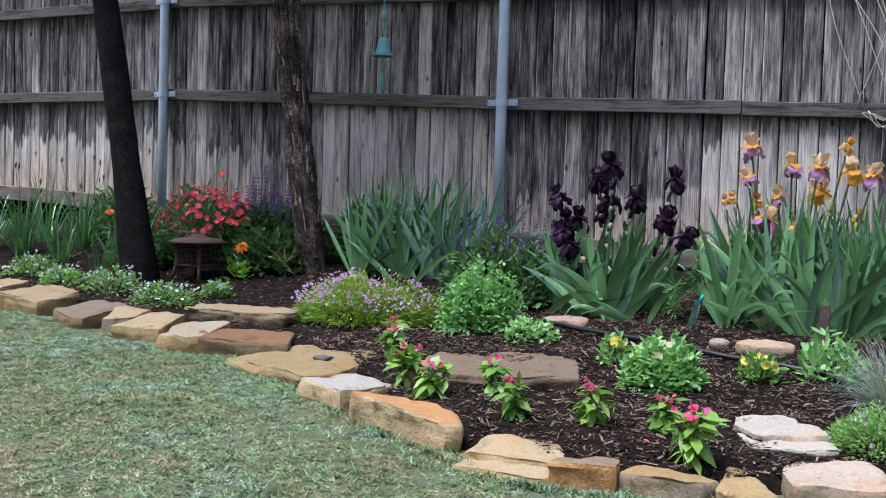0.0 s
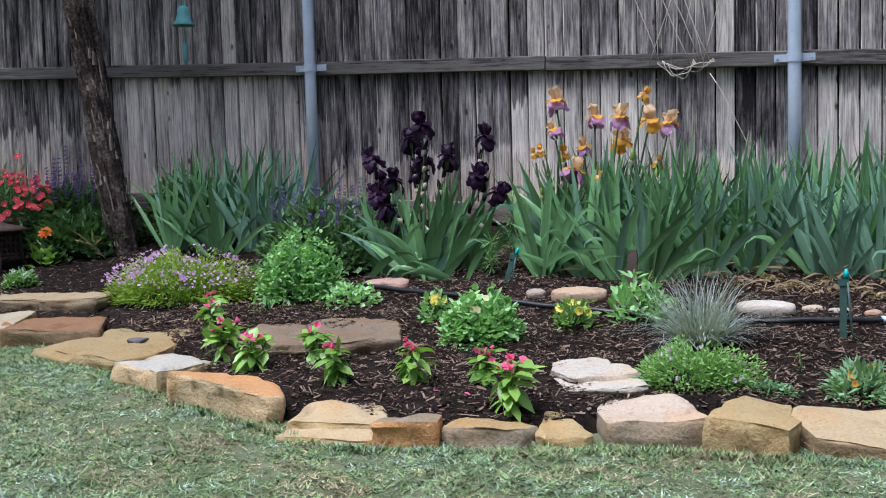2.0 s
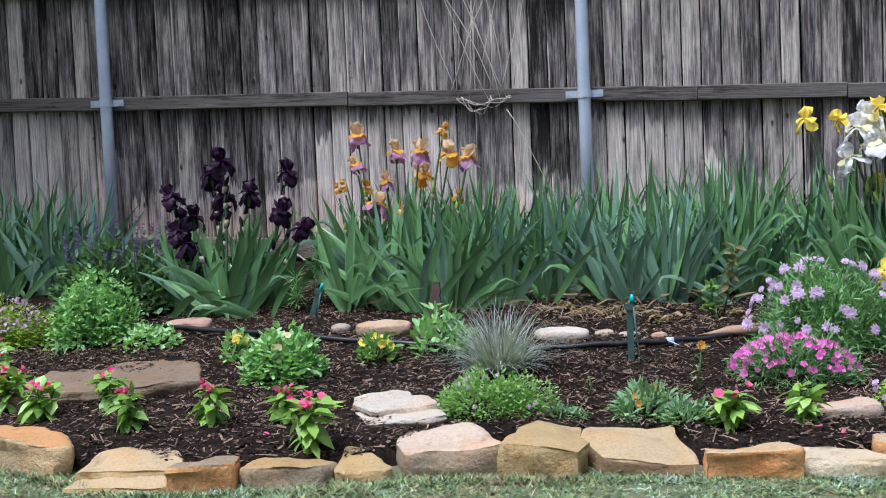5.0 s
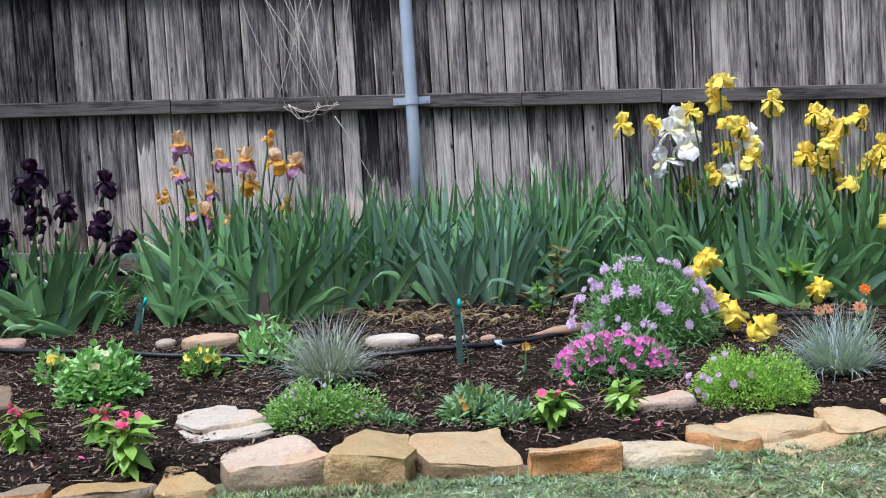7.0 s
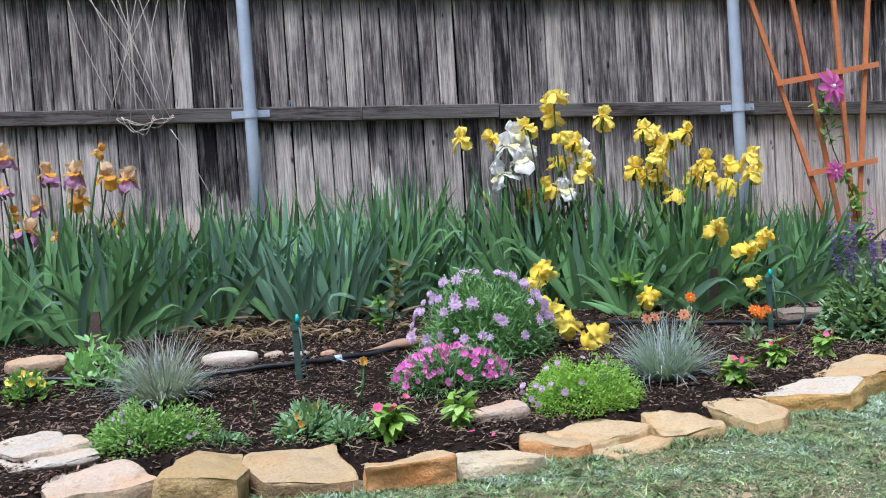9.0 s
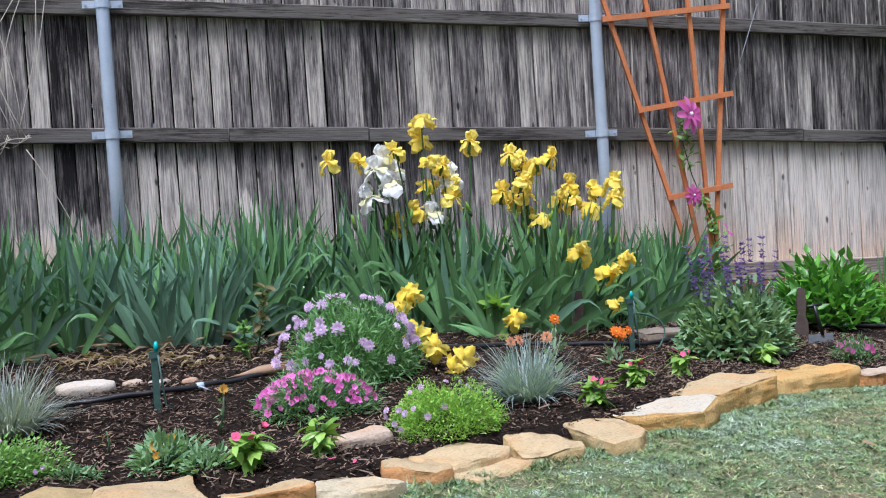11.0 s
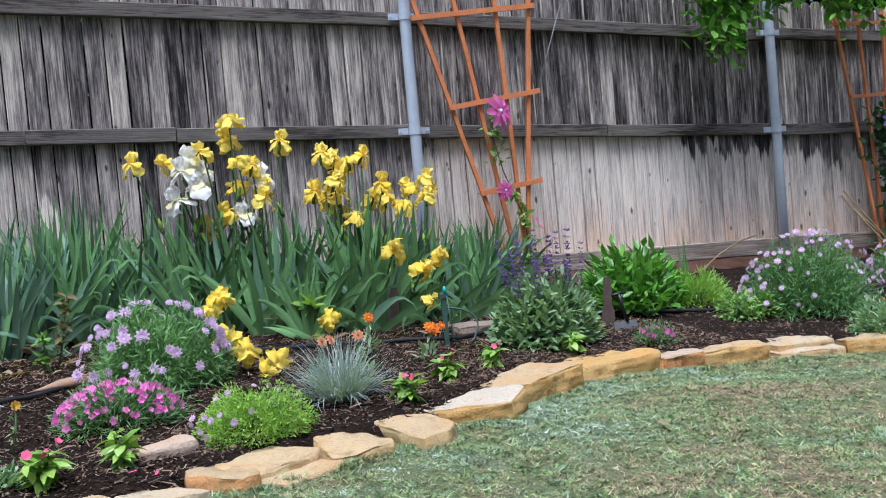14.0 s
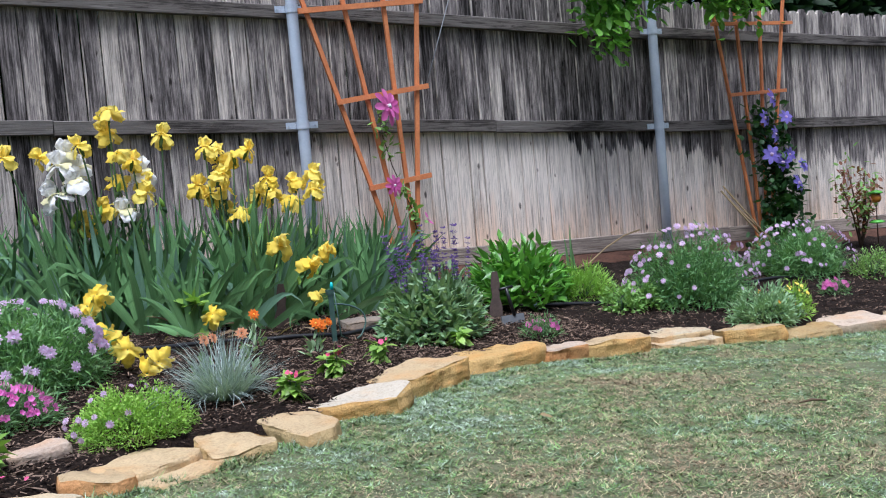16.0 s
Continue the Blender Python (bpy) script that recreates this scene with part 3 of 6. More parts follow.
# mown grass, growing in small tufts
def lawn_blades():
    n, m, each = 72000, 20000, 11
    cx = np.concatenate([rng.uniform(-1.2, 6.8, n) + rng.normal(0, 0.7, n), rng.uniform(-5, 11, m)])
    away = np.concatenate([rng.uniform(0, 1.9, n) ** 1.15, rng.exponential(1.4, m)])
    cy = row_y(cx) + 0.06 - away
    bare = ripple(cx, cy, 0.55) + 0.6 * ripple(cx + 9, cy, 1.7) + 0.7 * ripple(cx + 2, cy, 5.0) + 0.5 * ripple(cx + 7, cy, 11.0) + rng.normal(0, 0.6, n + m)
    keep = bare > -1.25
    cx, cy, bare = cx[keep], cy[keep], bare[keep]
    size = rng.uniform(0.6, 1.35, len(cx)) * (1 + 0.3 * ripple(cx + 3, cy, 4.0)) * np.where(rng.uniform(0, 1, len(cx)) < 0.12, 1.6, 0.95)
    lush = np.clip(0.75 + 0.16 * bare, 0.45, 1.15)
    x = np.repeat(cx, each) + rng.normal(0, 0.011, len(cx) * each)
    y = np.repeat(cy, each) + rng.normal(0, 0.011, len(cx) * each)
    n = len(x)
    edge = np.exp(-np.maximum(row_y(x) + 0.06 - y, 0) / 0.1)
    l = rng.gamma(5.0, 0.0029, n).clip(0.003, 0.032) * np.repeat(size * lush, each) * (1 + 0.9 * edge * rng.uniform(0, 1, n))
    a, tilt = rng.uniform(0, 2 * math.pi, n), rng.uniform(0.95, 1.56, n)
    d = np.stack([np.cos(a) * np.sin(tilt), np.sin(a) * np.sin(tilt), np.cos(tilt)], 1)
    s = np.stack([-np.sin(a), np.cos(a), rng.normal(0, 0.3, n)], 1) * (rng.uniform(0.0008, 0.0023, n))[:, None]
    p = np.stack([x, y, lawn_z(x) + 0.006 * ripple(x, y, 1.0) - 0.009 + rng.uniform(0, 0.004, n)], 1)
    # uncut tufts along the stones
    m = 20000
    tx = rng.uniform(0.2, 7.0, 560)[rng.integers(0, 560, m)] + rng.normal(0, 0.022, m)
    ty = row_y(tx) - 0.008 - np.abs(rng.normal(0, 0.022, m))
    a, tilt = rng.uniform(0, 2 * math.pi, m), rng.uniform(0.6, 1.5, m)
    td = np.stack([np.cos(a) * np.sin(tilt), np.sin(a) * np.sin(tilt), np.cos(tilt)], 1)
    ts = np.stack([-np.sin(a), np.cos(a), 0 * a], 1) * 0.0017
    tp = np.stack([tx, ty, lawn_z(tx) - 0.008], 1)
    p, s, d, l = np.concatenate([p, tp]), np.concatenate([s, ts]), np.concatenate([d, td]), np.concatenate([l, rng.uniform(0.008, 0.027, m)])
    n = len(p)
    v = np.stack([p - s, p + s, p + d * l[:, None]], 1).reshape(-1, 3)
    me = tri_mesh("lawn_grass", v, np.arange(3 * n).reshape(-1, 3), [GRASS])
    # dew lies thickest on the grass along the stones
    wet = np.exp(-np.maximum(row_y(p[:, 0]) - p[:, 1], 0) / 0.45)
    me.attributes.new("dew", "FLOAT", "POINT").data.foreach_set("value", np.repeat(wet, 3).astype(np.float32))
    return me


def grass_material():
    m, n, k, b = material("mown_grass", (0.12, 0.18, 0.09), 0.7)
    geo, tc = n.new("ShaderNodeNewGeometry"), n.new("ShaderNodeTexCoord")
    at = tc.outputs["Object"]
    dew = n.new("ShaderNodeAttribute")
    dew.attribute_name = "dew"
    isle = geo.outputs["Random Per Island"]
    # each blade is straw, green or blue-green; patches shift the odds
    patch = maths(n, k, "ADD", maths(n, k, "MULTIPLY", grain(n, k, at, 4.4, 5, None, 0.7), 0.68), maths(n, k, "MULTIPLY", grain(n, k, at, 1.0, 3), 0.32))
    tufty = grain(n, k, at, 34.0, 2)
    f = maths(n, k, "MULTIPLY_ADD", patch, 3.0, maths(n, k, "MULTIPLY_ADD", tufty, 0.9, maths(n, k, "MULTIPLY_ADD", isle, 0.55, -1.56)))
    f = maths(n, k, "MULTIPLY_ADD", dew.outputs["Fac"], -0.24, f)
    hue = ramp(n, k, f, [(0.1, (0.34, 0.41, 0.335)), (0.34, (0.215, 0.3, 0.165)), (0.5, (0.125, 0.24, 0.055)), (0.66, (0.26, 0.28, 0.14)), (0.84, (0.37, 0.32, 0.205)), (1.0, (0.28, 0.205, 0.13))])
    deep = ramp(n, k, grain(n, k, at, 22.0, 3), [(0.4, (0.5, 0.53, 0.45)), (0.57, (1.15, 1.15, 1.15))])
    hue = mixed(n, k, 0.95, hue, deep, "MULTIPLY")
    own = n.new("ShaderNodeTexWhiteNoise")
    own.noise_dimensions = "1D"
    k.new(isle, own.inputs["W"])
    blade = ramp(n, k, own.outputs["Value"], [(0.0, (0.5, 0.51, 0.47)), (0.6, (1.0, 1.0, 1.0)), (1.0, (1.55, 1.53, 1.47))])
    k.new(mixed(n, k, 1.0, hue, blade, "MULTIPLY"), b.inputs["Base Color"])
    b.inputs["Specular IOR Level"].default_value = 0.3
    return m


GRASS = grass_material()
# unseen wall added behind the camera to block low sky light
BLOCKER_BROWN = speckled("brown_blocker", [(0.35, (0.15, 0.1, 0.075)), (0.65, (0.24, 0.16, 0.12))], 5, 0.9, 0.3, 0.01, 60)
blocker = Shape()
blocker.box(26, 0.25, 3.4)
one("wall_south", blocker.mesh("wall_south", [BLOCKER_BROWN], False), None, "plain brown wall, unseen, added to cut low sky light", "wall", m=pose(2.5, -9.2, 1.5), kind="structure")
one("lawn_grass", lawn_blades(), (0, 0, 0), "short dewy blue-green grass with straw-coloured patches", "lawn", kind="stuff")

# ---- fence ----
PITCH, WIDE, TALL = 0.0905, 0.0872, 1.585


def picket_mesh(k):
    r = random.Random(40 + k)
    b = Shape()
    w, t, e = WIDE * r.uniform(0.985, 1.005) / 2, 0.008, 0.02
    levels = [0.0, 0.4, 0.8, 1.2, TALL - 0.03, TALL]
    vs = []
    for i, z in enumerate(levels):
        ww = w - (0.022 if i == 5 else 0) + r.uniform(-0.0015, 0.0015)
        bow = 0.002 * math.sin(2 * z + k)
        c = r.uniform(-0.001, 0.001)
        for x, y in ((-ww, -t + 0.002), (-ww + 0.004, -t - 0.002), (ww - 0.004, -t - 0.002), (ww, -t + 0.002), (ww, t), (-ww, t)):
            vs.append((x + c, y + bow, z))
    fs = [(i * 6 + j, i * 6 + (j + 1) % 6, i * 6 + 6 + (j + 1) % 6, i * 6 + 6 + j) for i in range(5) for j in range(6)]
    fs += [(5, 4, 3, 2, 1, 0), (30, 31, 32, 33, 34, 35)]
    b.add(vs, fs)
    return b.mesh("picket", [PICKET], False)


POSTS = [-4.88, -2.44, 0.0, 2.44, 4.88, 7.32, 9.76, 12.2]
MID = [1.30, 1.29, 1.19, 1.10, 1.0, 0.875, 0.80, 0.72]
fence = thing("wooden_fence", (0, 0, 0), "tall weathered grey cedar picket fence on galvanised steel posts", "fence")
fence["kind"] = "structure"
fr = random.Random(5)
pickets = [picket_mesh(k) for k in range(10)]
# tone of the boards along the fence, above and below their weathering line
ABOVE = [(-5, .12), (-2.5, .14), (-2.3, .12), (-1.6, .13), (-1.2, .22), (-.7, .38), (-.5, .28), (-.25, .2), (0, .22), (.1, .1), (.7, .12), (1.1, .2), (1.4, .16), (1.7, .26), (2.0, .18), (2.4, .16), (2.55, .26), (2.75, .37), (3.1, .31), (3.6, .25), (4.1, .29), (4.8, .31), (5.0, .26), (5.2, .16), (6.2, .09), (7.2, .07), (7.4, .2), (8.2, .26), (10, .32)]
BELOW = [(-5, .6), (-2.5, .58), (-2.3, .36), (-1.5, .36), (-1.1, .56), (-.3, .54), (0, .46), (.1, .38), (1.0, .4), (1.2, .64), (1.75, .62), (1.9, .44), (2.4, .4), (2.5, .6), (2.95, .62), (3.1, .54), (3.5, .42), (4.0, .4), (4.7, .46), (4.95, .56), (5.2, .64), (6.0, .68), (7.2, .66), (8.5, .6), (12, .55)]
LINE = [(-5, .5), (-2.5, .5), (-2.3, .4), (-1.5, .42), (-1.1, .8), (-.3, .8), (0, .55), (.1, .3), (1.0, .3), (1.2, .7), (1.75, .7), (1.9, .34), (2.4, .34), (2.5, .72), (2.95, .62), (3.1, .42), (3.6, .26), (4.6, .28), (4.9, .6), (5.1, .95), (6.3, .95), (6.5, .74), (7.2, .64), (7.4, .66), (8.2, .56), (12, .5)]
# boards that stand out: where, and how pale above and below
ODD = [(-2.2, .5, .75), (-1.13, .56, .74), (-.86, .4, .74), (-.55, .58, .7), (-.19, .52, .58), (.41, .38, .3), (1.21, .6, .74), (1.68, .42, .66), (2.09, .62, .84), (2.7, .38, .62), (3.97, .56, .4), (5.56, .46, .62), (7.52, .48, .62), (8.9, .48, .62)]


def along(table, x):
    return float(np.interp(x, [p[0] for p in table], [p[1] for p in table]))


x = -5.2
while x < 12.4:
    ob = part("picket", pickets[fr.randrange(10)], fence, pose(x, 0.072 + fr.uniform(-0.004, 0.005), float(fence_z(x)) + 0.012 + fr.uniform(-0.012, 0.012), 0, fr.uniform(-0.1, 0.1), 0))
    high, up, low = along(LINE, x) + fr.gauss(0, .045), along(ABOVE, x) + fr.gauss(0, .075), along(BELOW, x) + fr.gauss(0, .12 if x < 4.9 else .17)
    for where, a, c in ODD:
        if abs(x - where) < PITCH / 2:
            up, low = a, c
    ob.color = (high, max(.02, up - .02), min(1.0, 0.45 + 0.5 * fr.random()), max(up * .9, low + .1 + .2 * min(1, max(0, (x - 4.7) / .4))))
    x += PITCH + fr.uniform(-0.0005, 0.0025)


def rail_mesh(length, tall, deep, k, mat):
    """Built upright, so that the grain runs along it."""
    b = Shape()
    n = 12
    vs = []
    for i in range(n + 1):
        z = length * i / n
        o = 0.004 * noise.noise((z * 1.3, k * 3.1, 0))
        for x, y in ((-tall / 2 + 0.004, -deep / 2), (tall / 2 - 0.004, -deep / 2), (tall / 2, -deep / 2 + 0.004), (tall / 2, deep / 2), (-tall / 2, deep / 2), (-tall / 2, -deep / 2 + 0.004)):
            vs.append((x + o, y, z))
    fs = [(i * 6 + j, i * 6 + (j + 1) % 6, i * 6 + 6 + (j + 1) % 6, i * 6 + 6 + j) for i in range(n) for j in range(6)] + [(5, 4, 3, 2, 1, 0), tuple(range(n * 6, n * 6 + 6))]
    b.add(vs, fs)
    return b.mesh("rail", [mat], False)


def rail(x0, z0, x1, z1, y, tall, deep, k, name="rail", mat=RAIL):
    a, c = Vector((x0, y, z0)), Vector((x1, y, z1))
    way = (c - a)
    q = way.to_track_quat("Z", "Y").to_matrix().to_4x4()
    up = Matrix.Identity(4)
    up.col[2] = (*way.normalized(), 0)
    up.col[1] = (0, 1, 0, 0)
    up.col[0] = (*Vector((0, 1, 0)).cross(way.normalized()), 0)
    up.col[3] = (x0, y, z0, 1)
    ob = part(name, rail_mesh(way.length, tall, deep, k, mat), fence, up)
    ob.color = (-1.0, fr.uniform(0.2, 0.36), 0.0, 0.3)
    return ob


for k in range(len(POSTS) - 1):
    x0, x1, m0, m1 = POSTS[k], POSTS[k + 1], MID[k], MID[k + 1]
    g = 0.003
    ends = [x0] + [q for q in (1.27, 2.97, 3.65, 6.1) if x0 < q < x1] + [x1]  # the middle rail is pieced
    for q0, q1 in zip(ends[:-1], ends[1:]):
        rail(q0 + g, m0 + (m1 - m0) * (q0 - x0) / (x1 - x0) + fr.uniform(-.003, .003), q1 - g, m0 + (m1 - m0) * (q1 - x0) / (x1 - x0) + fr.uniform(-.003, .003), 0.038, 0.07, 0.038, k)
    rail(x0 + g, m0 + 0.6, x1 - g, m1 + 0.59, 0.038, 0.07, 0.038, k + 20)
    rail(x0 + g, float(fence_z(x0)) + 0.05, x1 - g, float(fence_z(x1)) + 0.05, 0.036, 0.1, 0.038, k + 40, "kick_board", KICK).color = (-1.0, 0.62 if x0 > 3 else 0.34, 0.0, 0.3)


def post_mesh():
    b = Shape()
    b.tube([(0, 0, 0), (0, 0, 1.0), (0, 0, 2.0), (0, 0, 2.06)], [0.0305, 0.0305, 0.0305, 0.0305], 20)
    b.lathe([(0.0, 2.085), (0.02, 2.08), (0.033, 2.06), (0.034, 2.03), (0.031, 2.03)], 20)
    return b.mesh("post", [STEEL])


def bracket_mesh():
    b = Shape()
    b.lathe([(0.0312, -0.02), (0.0345, -0.02), (0.0345, 0.02), (0.0312, 0.02)], 20)
    for s in (-1, 1):
        b.box(0.055, 0.004, 0.034, pose(s * 0.062, 0.012, 0))
        b.tube([(s * 0.075, 0.012, 0), (s * 0.075, 0.004, 0)], 0.006, 6)
    return b.mesh("bracket", [STEEL], False)


PM, BM = post_mesh(), bracket_mesh()
for k, (x, m) in enumerate(zip(POSTS, MID)):
    p = part("post", PM, fence, pose(x, -0.012, float(fence_z(x)) - 0.32), "round galvanised steel post")
    for dz in (0.0, 0.6):
        part("bracket", BM, p, pose(0, 0, m + dz - float(fence_z(x)) + 0.32))


# reddish soil under the kick board
RED_SOIL = speckled("red_soil", [(0.3, (0.035, 0.02, 0.015)), (0.7, (0.13, 0.066, 0.046))], 9, 0.95, 0.7, 0.01, 80)
one("soil_bank", grid_mesh("soil_bank", np.arange(4.9, 12, 0.06), np.array([-0.18, -0.12, -0.07, -0.03, 0.01, 0.05, 0.13]), lambda x, y: fence_z(x) + 0.004 * ripple(x, y, 5.0) - 0.42 * np.clip(0.015 - y, 0, 1), [RED_SOIL]), (0, 0, 0),
    "bare reddish soil bank under the kick board", "soil", kind="structure")

# ---- stones ----
# outlines of hewn stones: along the front from -0.5 to 0.5, depth from 0 at the front to 1
OUTLINES = {
    "block": ((-.5, .03), (-.47, .94), (.12, 1), (.48, .92), (.5, .04), (.05, -.02)),
    "slant": ((-.5, .0), (-.4, .78), (-.1, 1), (.34, .98), (.5, .3), (.46, 0)),
    "wedge": ((-.5, .06), (-.44, .96), (-.1, 1), (.36, .5), (.5, .2), (.42, 0)),
    "peak": ((-.5, .12), (-.28, .95), (-.08, 1), (.26, .6), (.5, .18), (.36, 0), (-.3, 0)),
    "wing": ((-.5, .62), (-.42, 1), (-.02, .96), (.3, .98), (.5, .08), (.3, 0), (-.36, .1)),
    "tri": ((-.5, .98), (-.46, .8), (-.02, 0), (.44, .18), (.5, .4), (.3, .9)),
    "spear": ((-.5, .45), (-.34, .9), (.3, 1), (.5, .6), (.4, .1), (-.3, 0)),
}


def stone_mesh(k, l, d, h, shape="block", slope=(0.0, 0.0), ledge=0.0, round_off=False, worn=0.011):
    """A hewn stone with worn edges and a rough skin, its foot at z = 0; slope tips its top, ledge gives it a lower front shelf."""
    r = random.Random(100 + k)
    bm = bmesh.new()

    def layer(deep, shift, high, grow):
        fresh = []
        for u, v in OUTLINES[shape]:
            x = (u + r.uniform(-.035, .035)) * l * grow
            y = (v - .5 + r.uniform(-.05, .05)) * deep + shift
            top = high * (1 - .05 * r.random()) + slope[0] * x + slope[1] * y
            q = r.uniform(.965, 1.0)
            fresh += [bm.verts.new(p) for p in ((x * q, shift + (y - shift) * q, top), (x * r.uniform(.985, 1.02), shift + (y - shift) * r.uniform(.985, 1.03), top * r.uniform(.5, .8)), (x * r.uniform(.9, 1.0), shift + (y - shift) * r.uniform(.86, 1.0), 0))]
        bmesh.ops.convex_hull(bm, input=fresh)
        bmesh.ops.delete(bm, geom=[v for v in fresh if v.is_valid and not v.link_faces], context="VERTS")

    if ledge:
        layer(d * .72, d * .14, h, .96)
        layer(d, 0.0, h * ledge, 1.0)
    else:
        layer(d, 0.0, h, 1.0)
    bmesh.ops.dissolve_limit(bm, angle_limit=radians(7), verts=bm.verts[:], edges=bm.edges[:])
    crisp = [e for e in bm.edges if len(e.link_faces) == 2 and e.calc_face_angle(0) > radians(22)]
    bmesh.ops.bevel(bm, geom=crisp, offset=worn, segments=2, profile=.6, affect="EDGES", clamp_overlap=True)
    bmesh.ops.triangulate(bm, faces=bm.faces[:])
    for _ in range(4):
        long = [e for e in bm.edges if e.calc_length() > 0.024]
        if not long:
            break
        bmesh.ops.subdivide_edges(bm, edges=long, cuts=1)
        bmesh.ops.triangulate(bm, faces=bm.faces[:])
    if round_off:
        for _ in range(9):
            bmesh.ops.smooth_vert(bm, verts=bm.verts[:], factor=0.5, use_axis_x=True, use_axis_y=True, use_axis_z=True)
    bm.normal_update()
    o = r.uniform(0, 50)
    move = []
    for v in bm.verts:
        p = v.co
        s = 0.013 * noise.noise(p * 8 + Vector((o, 0, 0))) + 0.007 * noise.noise(p * 22 + Vector((0, o, 0)))
        if v.normal.z < 0.6:
            s += 0.003 * noise.noise(Vector((p.x * 9, p.y * 9, p.z * 60 + o)))  # bedding planes
        else:
            s += 0.003 * (1 if noise.noise(Vector((p.x * 7 + o, p.y * 7, 3))) > .1 else 0)  # a flaked-off skin
        move.append((v, v.normal * s * (0.4 if round_off else 1)))
    for v, s in move:
        v.co += s
    for f in bm.faces:
        f.smooth = True
    me = bpy.data.meshes.new("stone")
    bm.to_mesh(me)
    bm.free()
    me.materials.append(STONE)
    me.set_sharp_from_angle(angle=radians(32))
    return me


TINTS = {"golden": (0.58, 0.38, 0.15), "whitish": (0.5, 0.465, 0.4), "tan": (0.54, 0.41, 0.24), "ochre": (0.46, 0.34, 0.17), "orange-brown": (0.57, 0.305, 0.13), "grey": (0.33, 0.265, 0.185),
         "pinkish": (0.6, 0.48, 0.37), "cream-white": (0.62, 0.55, 0.44), "pale": (0.55, 0.47, 0.33), "reddish brown": (0.34, 0.19, 0.1), "umber": (0.27, 0.19, 0.11)}
laid = []


def edging(x, y, l, a, front, back, d, face, cap, shape="block", tip=0.0, ledge=0.0):
    """One stone of the row: x, y of its front foot, length, turn, height of its front and back edge over the lawn, depth, tints of its faces and top."""
    k = len(laid)
    off = Matrix.Rotation(radians(a), 3, "Z") @ Vector((0, d * 0.5, 0))
    colours = face if face == cap else f"{cap}-topped {face}"
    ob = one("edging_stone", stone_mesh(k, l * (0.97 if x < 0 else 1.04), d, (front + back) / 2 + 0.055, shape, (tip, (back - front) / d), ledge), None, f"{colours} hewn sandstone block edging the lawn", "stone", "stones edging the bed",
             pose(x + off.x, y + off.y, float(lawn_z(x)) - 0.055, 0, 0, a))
    r = random.Random(k)
    shade = r.uniform(0.9, 1.06) * (0.82 if x < 0.5 else 1)  # darker left of x = 0.5
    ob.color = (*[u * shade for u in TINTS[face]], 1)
    ob["cap"] = [u * shade * 0.8 for u in TINTS[cap]]
    laid.append(ob)


edging(-2.7, -1.66, .42, -9, .07, .1, .28, "tan", "tan")
edging(-2.3, -1.74, .4, -12, .06, .1, .28, "grey", "tan", "slant")
edging(-1.93, -1.80, .36, -14, .07, .1, .24, "tan", "tan", "wing")
edging(-1.53, -1.87, .4, -8, .07, .1, .24, "ochre", "tan", "slant", -.06)
edging(-1.13, -1.97, .4, -19, .035, .075, .26, "umber", "grey", "wing")
edging(-.82, -2.03, .22, 2, .055, .08, .24, "grey", "tan", "tri")
edging(-.56, -2.12, .25, 6, .048, .088, .26, "ochre", "tan", "slant", .04)
edging(-.29, -2.2, .25, 2, .055, .084, .27, "ochre", "pale", "wing", .05)
edging(-.02, -2.17, .42, 14, .062, .072, .27, "umber", "reddish brown", "wing")
edging(.28, -2.36, .46, -17, .034, .058, .4, "ochre", "ochre", "slant")
edging(.66, -2.575, .25, -24, .055, .05, .2, "tan", "whitish", "slant", -.03)
edging(1.04, -2.77, .42, -22, .076, .064, .11, "tan", "orange-brown", "slant", -.03)
edging(1.43, -2.96, .25, 2, .024, .044, .22, "ochre", "tan", "slant", 0, .8)
edging(1.635, -2.945, .15, 14, .056, .042, .11, "orange-brown", "grey", "block")
edging(1.81, -2.90, .21, 13, .046, .03, .12, "grey", "ochre", "spear")
edging(1.965, -2.83, .13, 12, .02, .032, .19, "ochre", "ochre", "peak", -.12)
edging(2.15, -2.79, .25, 11, .052, .062, .24, "grey", "pinkish", "wing", .08)
edging(2.36, -2.77, .185, -6, .068, .062, .25, "ochre", "ochre", "slant", -.1)
edging(2.585, -2.76, .27, 2, .036, .052, .26, "umber", "tan", "wing", -.02)
edging(2.82, -2.77, .215, 1, .064, .046, .12, "orange-brown", "tan", "block", .02)
edging(3.04, -2.73, .23, 2, .038, .028, .18, "pale", "pale", "peak", -.05)
edging(3.165, -2.61, .19, -42, .036, .036, .13, "orange-brown", "tan", "spear", -.06)
edging(3.43, -2.62, .27, 34, .026, .04, .27, "tan", "tan", "wing", 0, .74)
edging(3.6, -2.52, .2, 10, .022, .046, .26, "ochre", "tan", "peak", .06)
edging(3.75, -2.52, .21, -10, .022, .042, .27, "ochre", "tan", "tri")
edging(4.125, -2.325, .35, 34, .06, .054, .24, "golden", "cream-white", "tri", .02)
edging(4.42, -2.05, .45, 27, .072, .076, .2, "golden", "tan", "slant", .03)
edging(4.87, -1.81, .42, 11, .055, .06, .2, "golden", "golden", "wing", .02)
edging(5.14, -1.81, .24, -10, .052, .046, .17, "orange-brown", "pinkish", "spear")
edging(5.39, -1.83, .32, -8, .058, .052, .18, "golden", "tan", "slant")
edging(5.72, -1.88, .31, -14, .05, .06, .2, "tan", "pale", "wing", 0, .78)
edging(6.02, -1.95, .28, -14, .06, .048, .2, "golden", "tan", "slant")
edging(6.32, -2.02, .32, -16, .014, .034, .26, "ochre", "ochre", "spear")
